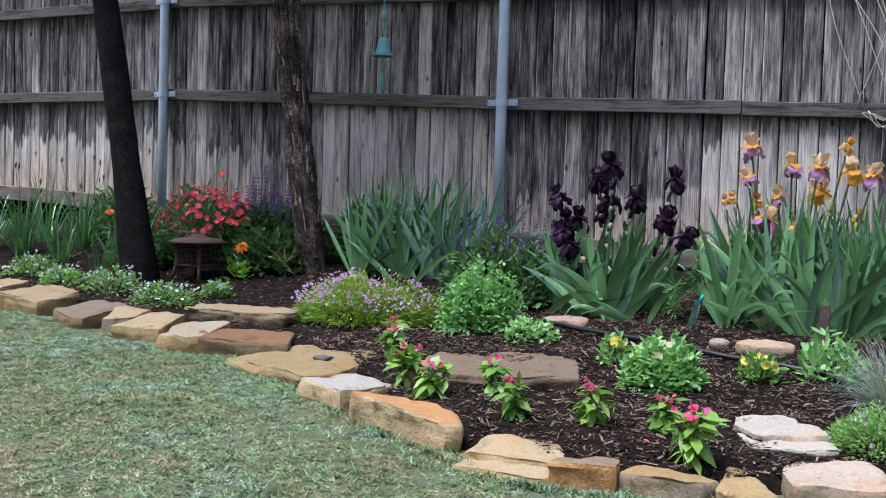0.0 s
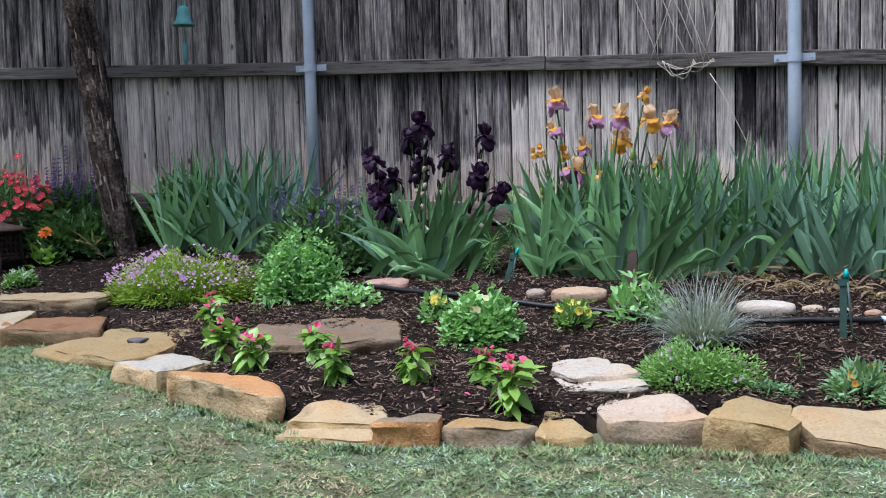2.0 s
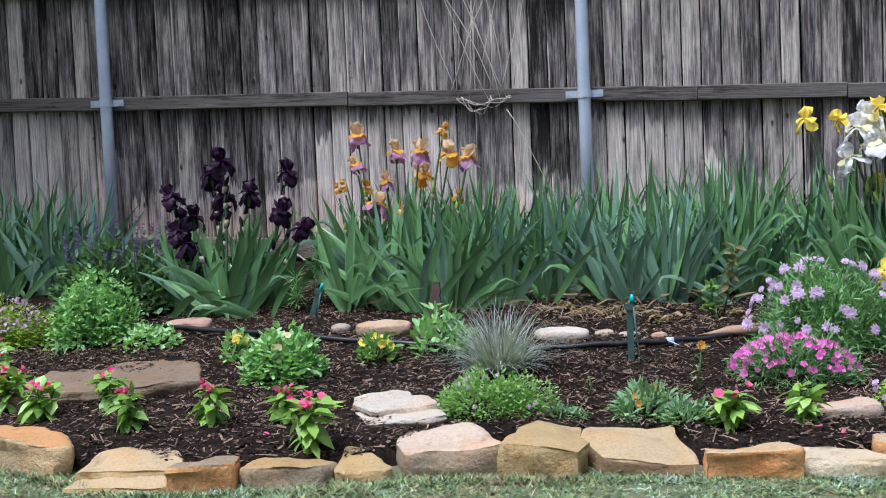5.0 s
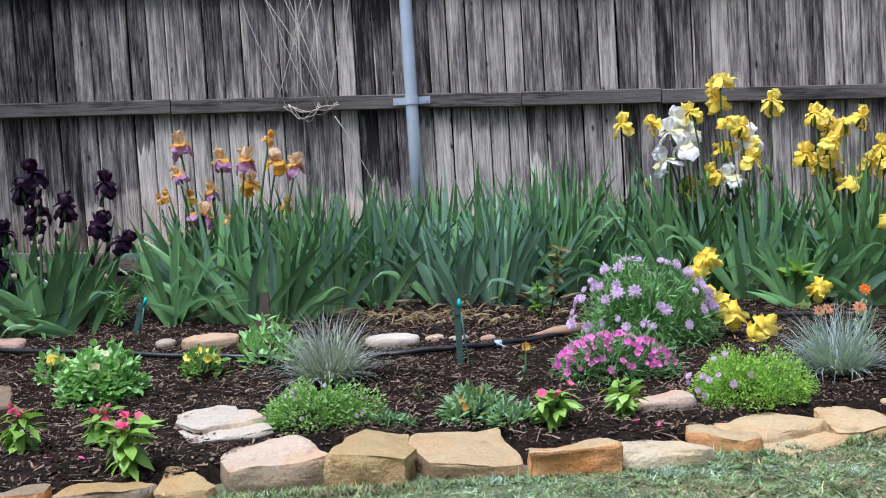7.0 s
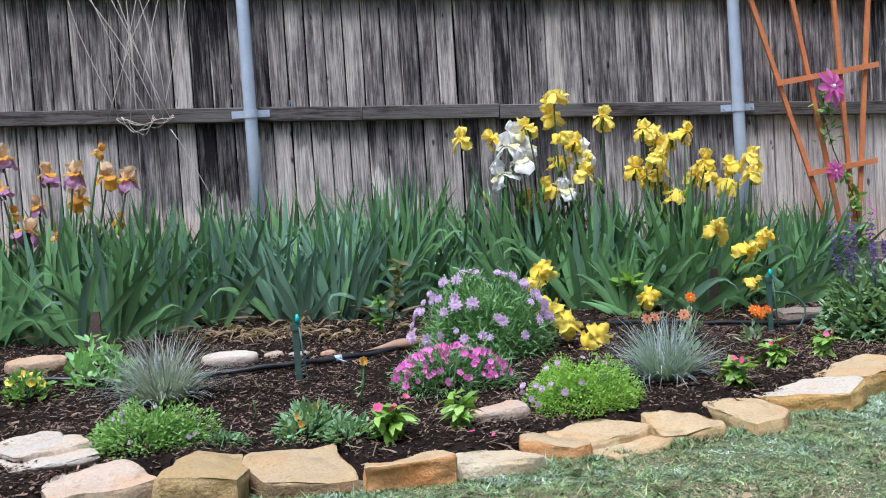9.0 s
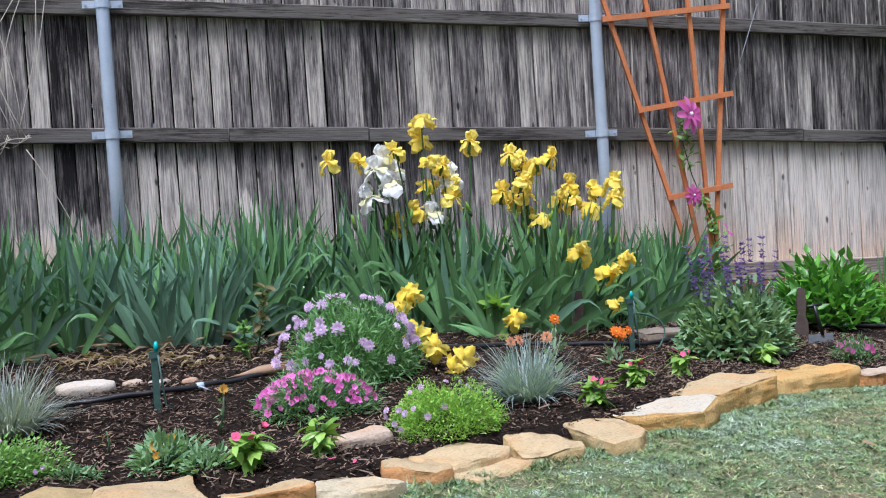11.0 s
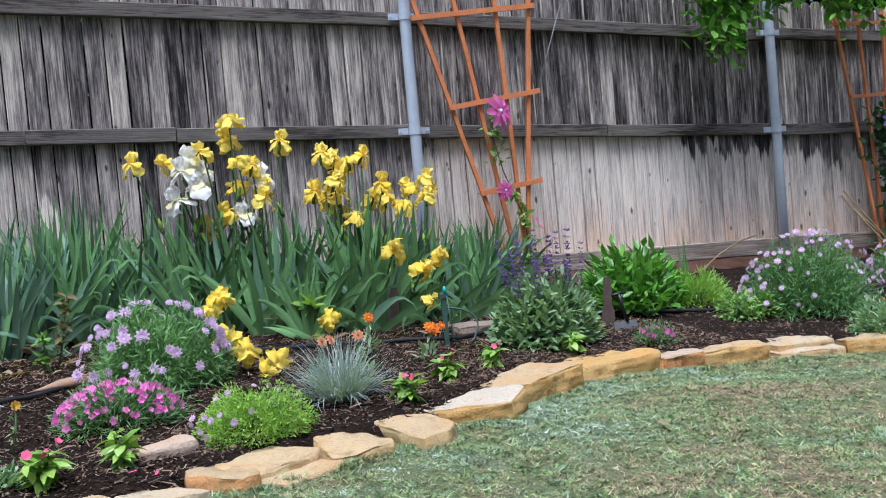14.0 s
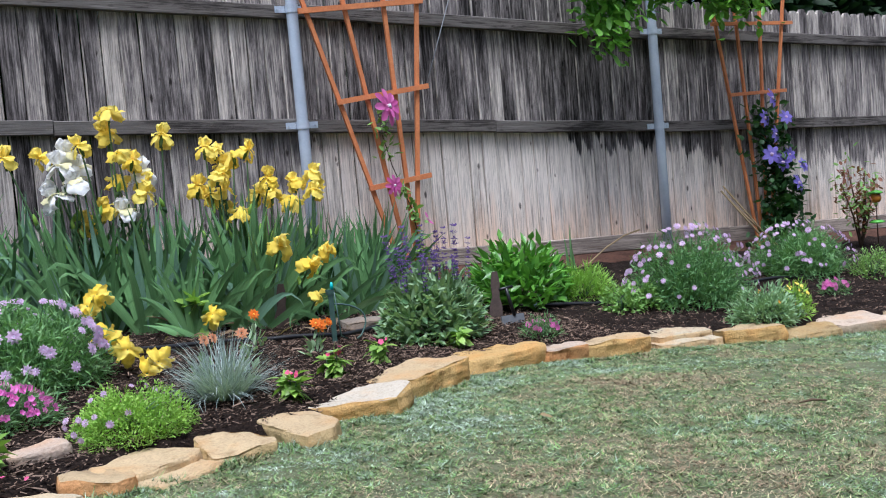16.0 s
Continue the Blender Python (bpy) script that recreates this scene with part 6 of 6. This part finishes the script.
sprig("cosmos_seedling", 1.33, -.88, .3, "feathery light green young cosmos", "plant", L_FRESH, 260, .08, .003)
sprig("cosmos_seedling", 1.27, -1.0, .14, "feathery light green young plant", "plant", L_FRESH, 120, .06, .004)
sprig("wallflower", 2.75, -2.12, .13, "thin stem with an orange-yellow flower", "plant", L_SILVER, 14, .03, .007, (.02, 0), "gold", 1.3)
sprig("wallflower", 2.46, -2.2, .06, "thin young stem with a yellowed leaf", "plant", L_DRY, 8, .03, .008)
sprig("rose_sprig", 2.95, -1.02, .26, "young rose shoot with bronze tips", "rose", L_BRONZE, 46, .045, .022, (.05, 0))
sprig("rose_sprig", 2.9, -1.08, .15, "young rose shoot with small leaves", "rose", L_MOSS, 40, .04, .022)
sprig("poppy_leaf", 4.0, -.95, .16, "lime green young leaves among the irises", "plant", L_LIME2, 16, .08, .05, (-.06, 0))
sprig("garlic_scape", -.72, -.85, .1, "bent yellowing stems by the tree foot", "plant", L_DRY, 9, .16, .012, (-.1, 0), None, 1, .3)

# red flowers in a clay pot behind the lantern
pot = thing("flower_pot", on_bed(-1.42, -.75, -.01), "clay pot brimming with coral red flowers", "flower pot")
b = Shape()
b.lathe([(0, 0), (.09, 0), (.12, .16), (.135, .16), (.135, .19), (.12, .19), (.115, .17), (0, .165)], 24)
part("pot", b.mesh("pot", [TERRACOTTA]), pot)
p, o = dome_points(700, .21, .17, .22, -.1, .4)
part("foliage", leaf_cloud("foliage", [L_FEATHER], p + np.array([0, 0, .17]), o, .04, .01, .2, .6), pot)
rr = random.Random(6)
scatter_flowers(pot, "red", [(x + rr.uniform(-.04, .05), y, z + .2 + rr.uniform(-.03, .05)) for x, y, z in dome_spots(170, .27, .18, .2, rr, .0)], rr, 1, .8)
scatter_flowers(pot, "red", [(.12, 0, .5), (.27, -.02, .3), (.29, .0, .26), (.25, -.03, .24), (.3, .0, .33)], rr, 1)

# cast-iron pagoda lantern
lantern = thing("pagoda_lantern", on_bed(-1.19, -1.05, -.005), "rusty cast-iron pagoda lantern with lattice sides", "lantern")
for sx in (-1, 1):
    for sy in (-1, 1):
        b = Shape()
        b.tube([(sx * .095, sy * .095, 0), (sx * .08, sy * .08, .05), (sx * .074, sy * .074, .1), (sx * .074, sy * .074, .19)], [.011, .009, .009, .009], 6)
        part("leg", b.mesh("leg", [IRON]), lantern)
for k in range(4):
    b = Shape()
    m = pose(0, 0, 0, 0, 0, 90 * k)
    for u in (-.058, -.029, 0, .029, .058):
        b.box(.008, .006, .115, m @ pose(u, -.078, .133))
    for z in (.08, .107, .134, .161, .185):
        b.box(.15, .006, .008, m @ pose(0, -.078, z))
    part("lattice_panel", b.mesh("lattice_panel", [IRON], False), lantern)
b = Shape()
b.lathe([(0, .236), (.03, .234), (.05, .222), (.11, .212), (.148, .197), (.145, .19), (.07, .19), (0, .19)], 28)
part("roof", b.mesh("roof", [IRON]), lantern)
b = Shape()
b.lathe([(0, .07), (.088, .07), (.088, .084), (0, .084)], 20)
part("floor_plate", b.mesh("floor_plate", [IRON]), lantern)

# ---- things on the fence ----
def stick(b, p, q, w, d):
    p, q = Vector(p), Vector(q)
    way = q - p
    up = Matrix.Identity(4)
    z = way.normalized()
    xx = Vector((0, 1, 0)).cross(z).normalized()
    up.col[0], up.col[1], up.col[2], up.col[3] = (*xx, 0), (*z.cross(xx), 0), (*z, 0), (*((p + q) / 2), 1)
    b.box(w, d, way.length, up)


def trellis(slim, at, legs, bars, y):
    t = thing("fan_trellis", (at, y, 0), "fan-shaped red-stained wooden trellis against the fence", "trellis", "trellises on the fence")
    for (x0, z0, x1, z1) in legs:
        b = Shape()
        stick(b, (x0 - at, 0, z0), (x1 - at, 0, z1), slim, .016)
        part("upright", b.mesh("upright", [TRELLIS], False), t)
    for (x0, z0, x1, z1) in bars:
        b = Shape()
        stick(b, (x0 - at, -.017, z0), (x1 - at, -.017, z1), slim * 1.25, .016)
        part("crossbar", b.mesh("crossbar", [TRELLIS], False), t)


trellis(.022, 5.4, [(5.36, .12, 4.84, 1.83), (5.4, .12, 5.1, 1.8), (5.44, .12, 5.36, 1.8), (5.43, .12, 5.595, 1.86)], [(4.87, 1.57, 5.60, 1.63), (5.04, 1.10, 5.59, 1.17), (5.18, .64, 5.56, .685)], -.1)
trellis(.018, 8.1, [(8.06, -.05, 7.75, 1.68), (8.09, -.05, 7.95, 1.75), (8.12, -.05, 8.2, 1.75), (8.14, -.05, 8.44, 1.75)], [(7.73, 1.50, 8.48, 1.51), (7.85, 1.04, 8.38, 1.055)], -.1)


def vine(at, y, pts, blooms, kind, leaf, n, label, bulk, leafsize):
    t = thing("clematis", (at, y, float(fence_z(at)) - .05), label, "clematis")
    o = Vector((at, y, float(fence_z(at)) - .05))
    b = Shape()
    path = [Vector((x, y, z)) - o for x, z in pts]
    b.tube(path, .003, 5)
    part("stem", b.mesh("stem", [TWIG]), t)
    s = rng.uniform(0, 1, n) ** 2.4 * (len(path) - 1.001)
    i = s.astype(int)
    P = np.array([tuple(p) for p in path])
    p = P[i] + (P[i + 1] - P[i]) * (s - i)[:, None] + rng.normal(0, 1, (n, 3)) * np.array([bulk, bulk * .4, bulk * .6])
    part("foliage", leaf_cloud("foliage", [leaf], p, rng.normal(0, 1, (n, 3)) + np.array([0, -1.2, .2]), leafsize, leafsize * .68, .2, .5), t)
    for k, (x, z) in enumerate(blooms):
        m = Matrix.Translation(Vector((x, y - .07, z)) - o) @ pose(0, 0, 0, 78 + 9 * math.sin(k * 2), 14 * math.sin(k * 3), 25 * math.cos(k))
        part("flower", SMALL[kind][0], t, m @ Matrix.Scale((1.2, .7, .85)[k % 3] if kind == "clematis" else 1 - .12 * (k % 3), 4))


vine(5.42, -.13, [(5.45, .25), (5.42, .5), (5.32, .75), (5.27, .95), (5.29, 1.05)], [(5.29, 1.06), (5.285, .645)], "clematis", L_MOSS, 130, "clematis with two magenta flowers on the trellis", .03, .045)
vine(8.22, -.13, [(8.2, .05), (8.24, .2), (8.27, .35), (8.22, .5), (8.15, .65), (8.14, .8), (8.15, .95)], [(8.15, 1.0), (8.07, .87), (8.27, .87), (8.11, .63), (8.21, .57), (8.41, .54), (8.35, .42), (8.16, .76), (8.28, .62)], "violet", L_DARKVINE, 1200, "dark-leaved clematis with violet-blue flowers", .085, .06)
scatter_flowers(bpy.data.objects["clematis"], "magenta", [(.06, -.03, .47 - float(fence_z(5.42)) + .05), (.08, -.03, .43 - float(fence_z(5.42)) + .05)], random.Random(2), 0, 1.6)

# thin wire from the trellis up to the fence
b = Shape()
b.tube([(5.59, -.1, 1.18), (5.7, -.05, 1.38), (5.84, .0, 1.66)], .003, 5)
one("tie_wire", b.mesh("tie_wire", [GREYMETAL]), (0, 0, 0), "thin grey wire tying the trellis to the fence", "wire")

# verdigris bell hanging before the fence
bell = thing("wind_bell", (-.725, -.07, 1.46), "verdigris copper bell hanging on a wire before the fence", "bell")
b = Shape()
b.lathe([(.0, .105), (.018, .103), (.03, .09), (.034, .06), (.042, .025), (.062, .0), (.06, -.004), (.038, .02), (.03, .055), (0, .09)], 24)
part("bell", b.mesh("bell", [VERDIGRIS]), bell)
b = Shape()
b.tube([(0, 0, .1), (.003, 0, .2), (-.002, 0, .3), (0, .03, .42)], .0035, 6)
b.lathe([(0, .26), (.012, .255), (.016, .22), (.012, .19), (0, .185)], 10)
part("hanger", b.mesh("hanger", [VERDIGRIS]), bell)
b = Shape()
b.tube([(0, 0, .05), (0, 0, -.06), (.002, 0, -.1)], .0025, 5)
b.lathe([(0, -.09), (.012, -.1), (.014, -.17), (.01, -.2), (0, -.205)], 8)
part("clapper", b.mesh("clapper", [VERDIGRIS]), bell)

# tangle of garden string round the rail
string = thing("garden_string", (1.95, 0, 1.1), "slack tangle of pale jute string tied round the rail", "string")
for (x0, z0, x1, z1) in [(1.62, 1.8, 1.83, 1.12), (1.70, 1.8, 1.98, 1.09), (1.84, 1.8, 2.07, 1.10), (2.0, 1.8, 1.85, 1.2), (2.12, 1.8, 1.95, 1.24), (2.2, 1.8, 2.10, 1.16), (1.93, 1.8, 2.05, 1.15), (2.06, 1.05, 2.25, .65), (1.66, 1.8, 2.02, 1.12), (1.78, 1.8, 2.04, 1.08), (2.16, 1.8, 2.03, 1.1), (2.1, 1.8, 1.78, 1.1), (1.9, 1.8, 1.88, 1.1)]:
    n = 7
    b = Shape()
    b.tube([(x0 - 1.95 + (x1 - x0) * i / n + .004 * math.sin(i * 1.1 + x0 * 40) + .03 * math.sin(math.pi * i / n) * math.sin(x0 * 50), .005 - .02 * math.sin(math.pi * i / n), z0 - 1.1 + (z1 - z0) * i / n) for i in range(n + 1)], .0021, 5)
    part("strand", b.mesh("strand", [STRING]), string)
for k in range(6):
    b = Shape()
    b.tube([((-.13 + .025 * (k % 3)) + (.27 - .03 * k) * i / 12, -.005 + .004 * (k % 4), .012 - (.025 + .011 * k) * math.sin(math.pi * i / 12) ** .8 + .008 * math.sin(.9 * i + 2 * k)) for i in range(13)], .0017, 5)
    part("strand", b.mesh("strand", [STRING]), string)


# ---- irrigation and bits on the bed ----
def sprinkler(x, y, h, lean, label, kind):
    t = thing("sprinkler_stake", on_bed(x, y, -.03), label, "sprinkler", "sprinkler stakes")
    m = pose(0, 0, 0, 0, lean, 0)
    b = Shape()
    if kind:
        b.box(.02, .006, h, m @ pose(0, 0, h / 2))
        b.box(.006, .014, h, m @ pose(0, .006, h / 2))
        b.box(.03, .02, .02, m @ pose(0, .004, h - .01))
    else:
        b.tube([m @ Vector((0, 0, 0)), m @ Vector((0, 0, h))], .008, 8)
    part("stake", b.mesh("stake", [DKGREEN], False), t)
    b = Shape()
    b.tube([m @ Vector((.008, 0, h)), m @ Vector((.008, 0, h + .016)), m @ Vector((.008, 0, h + .03))], [.007, .0075, .004], 10)
    part("nozzle", b.mesh("nozzle", [TEAL]), t, None, "teal plastic nozzle")
    b = Shape()
    b.tube([m @ Vector((.012, -.01, h - .01)), m @ Vector((.02, -.012, h * .5)), m @ Vector((.025, -.01, .05)), Vector((.05, -.01, .035))], .003, 6)
    part("feed_tube", b.mesh("feed_tube", [DKGREEN]), t)


sprinkler(2.585, -1.76, .215, 0, "green plastic sprinkler stake with a teal nozzle", 1)
sprinkler(1.36, -1.15, .15, 18, "leaning green sprinkler stake with a teal nozzle", 1)
sprinkler(-.02, -.62, .2, 0, "sprinkler stake with teal nozzle among iris leaves", 0)
sprinkler(4.42, -1.22, .24, 0, "dark green sprinkler stake with teal nozzle and looped tube", 1)
b = Shape()
b.tube([on_bed(4.43 + .09 * math.sin(a) + .06 * a / 3, -1.22 - .04 * a / 3, .14 * max(0, math.cos(a * .55)) + .012) for a in [i * .3 for i in range(11)]], .004, 6)
one("feed_hose", b.mesh("feed_hose", [DKGREEN]), (0, 0, 0), "thin grey feed tube looping to the sprinkler", "hose")


def rusty_plate(x, y, h, seed):
    t = Shape()
    pts = [(-.03, 0), (.03, 0), (.03, .06), (.018, .1), (.022, h * .75), (.012, h), (-.012, h), (-.022, h * .72), (-.016, .1), (-.03, .06)]
    t.add([(px, -.004, pz) for px, pz in pts] + [(px, .004, pz) for px, pz in pts], [tuple(range(10))] + [tuple(range(19, 9, -1))] + [(i, i + 10, (i + 1) % 10 + 10, (i + 1) % 10) for i in range(10)])
    one("rusty_marker", t.mesh("rusty_marker", [RUST], False), None, "small rusty steel garden marker stuck in the mulch", "garden marker", "garden markers", pose(*on_bed(x, y, -.01), -6, 4, -18))


rusty_plate(4.32, -.9, .2, 1)
rusty_plate(5.34, -1.0, .22, 2)
rusty_plate(1.85, -1.12, .15, 3)
spade = thing("garden_trowel", on_bed(5.3, -1.2, -.005), "small grey metal hoe leaning in the mulch", "garden tool")
b = Shape()
b.box(.12, .008, .05, pose(.0, 0, .025, -12))
part("blade", b.mesh("blade", [GREYMETAL], False), spade)
b = Shape()
b.tube([(.01, 0, .045), (-.005, .01, .12), (-.015, .015, .17)], .008, 8)
b.tube([(-.05, .015, .168), (.02, .015, .175)], .007, 8)
part("handle", b.mesh("handle", [BLACK]), spade)

# thin canes leaning by the far trellis
canes = thing("bamboo_canes", (0, 0, 0), "three dry garden canes leaning against the fence", "canes")
for (x0, y0, x1, z1) in [(8.0, -.3, 7.78, .42), (8.05, -.28, 7.8, .45), (8.08, -.3, 7.86, .34)]:
    z0 = float(bed_z(x0, y0))
    b = Shape()
    b.tube([(x0, y0, z0), ((x0 + x1) / 2, -.16, (z0 + z1) / 2 + .01), (x1, -.05, z1)], .006, 6)
    part("cane", b.mesh("cane", [L_DRY]), canes)
b = Shape()
b.tube([(6.3, -.35, .08), (6.45, -.3, .1), (6.65, -.22, .17), (6.85, -.15, .22), (7.0, -.12, .24)], .005, 6)
one("dry_runner", b.mesh("dry_runner", [L_DRY]), (0, 0, 0), "dry brown vine runner along the fence foot", "vine")

# rose bush with a glass ornament at the far end
rose = thing("rose_bush", on_bed(8.75, -.35), "young rose bush with reddish new leaves", "rose bush")
b = Shape()
tips = [(-.16, 0, .45), (-.05, .03, .55), (.08, 0, .52), (.18, .02, .42), (.02, -.05, .38)]
for e in tips:
    e = Vector(e)
    b.tube([(0, 0, 0), e * .5 + Vector((.02, 0, 0)), e], [.008, .006, .003], 6)
part("stems", b.mesh("stems", [TWIG]), rose)
for leaf, count in ((L_RED, 230), (L_MOSS, 170)):
    P = np.array([tips[i] for i in rng.integers(0, 5, count)]) * rng.uniform(.35, 1.1, count)[:, None] + rng.normal(0, .032, (count, 3))
    part("foliage", leaf_cloud("foliage", [leaf], P, rng.normal(0, 1, (count, 3)) + np.array([0, 0, .5]), .045, .022, .2, .6), rose)
orn = thing("garden_ornament", on_bed(8.84, -.42), "orange and green glass bird ornament on a stake", "ornament")
b = Shape()
b.tube([(0, 0, 0), (0, 0, .3)], .004, 6)
part("stake", b.mesh("stake", [IRON]), orn)
b = Shape()
b.lathe([(0, .315), (.025, .32), (.038, .345), (.03, .375), (.012, .388), (0, .39)], 16)
part("body", b.mesh("body", [speckled("amber_glass", [(0.3, (0.35, 0.1, 0.01)), (0.7, (0.6, 0.27, 0.03))], 20, 0.3, 0.1, 0.002)]), orn)
b = Shape()
b.lathe([(.02, .2), (.05, .19), (.055, .18), (.02, .175)], 16)
b.lathe([(.02, .4), (.045, .39), (.048, .38), (.02, .375)], 16)
part("dish", b.mesh("dish", [material("green_glass", (0.1, 0.35, 0.05), 0.25)[0]]), orn)

# overhanging branch with fresh leaves
L_BRANCH = leaf_material("branch_leaf", (0.035, 0.13, 0.015), (0.21, 0.45, 0.06), 0.4, 30, 0.4)
branch = thing("overhanging_branch", (7.0, -.35, 2.17), "leafy green branch hanging over the fence", "branch")
arms = [[(0, 1.4, .3), (0, .3, .1), (-.1, 0, -.25), (-.2, -.02, -.6)], [(0, .3, .1), (-.3, 0, -.25), (-.38, 0, -.75)], [(0, .3, .1), (-.3, 0, -.2), (-.52, 0, -.45)], [(0, .3, .1), (.1, 0, -.3), (.12, 0, -.55)],
        [(0, .3, .1), (.5, 0, -.3), (.8, 0, -.62)], [(0, .3, .1), (.7, .02, -.25), (1.1, .02, -.48)], [(0, .3, .1), (.6, .02, -.3), (.62, 0, -.6)], [(0, .3, .1), (-.2, 0, -.3), (-.3, 0, -.85)]]
pts = []
for a in arms:
    a = [Vector(q) for q in a]
    b = Shape()
    b.tube(a, [.012, .007, .002] if len(a) < 4 else [.02, .012, .007, .002], 6)
    part("twig", b.mesh("twig", [TWIG]), branch)
    last = len(a) - 2
    for s_ in range(34):
        pts.append(a[last].lerp(a[last + 1], s_ / 34))
P = np.array([tuple(q) for q in pts])
P = np.concatenate([P + rng.normal(0, .065, P.shape) for _ in range(8)])
part("foliage", leaf_cloud("foliage", [L_BRANCH], P, rng.normal(0, .6, P.shape) + np.array([0, -.5, -.4]), .07, .042, .2, .4), branch)

# dark hedge, seen only at the far right; the rest keeps sky out of gaps
n = 60000
hx, hy = rng.uniform(-6, 16, n), .45 + rng.uniform(0, 1, n) ** 2 * 1.6
top = fence_z(hx) + 1.6 + .9 * np.clip((hx - 7.4) / .8, 0, 1)
hz = rng.uniform(0, 1, n) ** .8 * top
one("hedge", leaf_cloud("hedge", [L_HEDGE], np.stack([hx, hy, hz], 1), rng.normal(0, 1, (n, 3)) + np.array([0, -1, .3]), .15, .09, .2, .4), (0, 0, 0), "dark hedge behind the fence, mostly unseen, closing its gaps", "hedge", kind="stuff")


# fallen bits on the lawn and the mulch
def fallen(name, x, y, z, size, turn, mat, label, category, k):
    b = Shape()
    b.petal(pose(0, 0, 0, 0, 0, turn), size, size * .45, radians(2), radians(12), 0.25, size * .03, 0, 6, 4, .3, 1.0, size * .04)
    one(name, b.mesh(name, [mat]), (x, y, z), label, category, "fallen leaves and petals")


for k, (x, y) in enumerate([(1.59, -3.24), (3.45, -3.1), (4.4, -2.72)]):
    fallen("fallen_leaf", x, y, float(lawn_z(x)) + .01, .034 + .006 * (k % 3), 50 * k, L_DRY, "curled dry brown leaf on the grass", "leaf", k)
for k, (x, y) in enumerate([(2.99, -2.52), (3.05, -2.55), (1.7, -2.68), (1.62, -2.66), (3.3, -2.08)]):
    fallen("fallen_petal", *on_bed(x, y, .012), .022, 70 * k, PETAL["rose"], "fallen pink petal on the mulch", "petal", k)
b = Shape()
b.tube([(5.06, -3.01, float(lawn_z(5.06)) + .01), (5.1, -3.02, float(lawn_z(5.1)) + .016), (5.14, -3.04, float(lawn_z(5.14)) + .012)], [.002, .004, .002], 6)
one("fallen_twig", b.mesh("fallen_twig", [TWIG]), (0, 0, 0), "short dark twig lying on the grass", "twig")
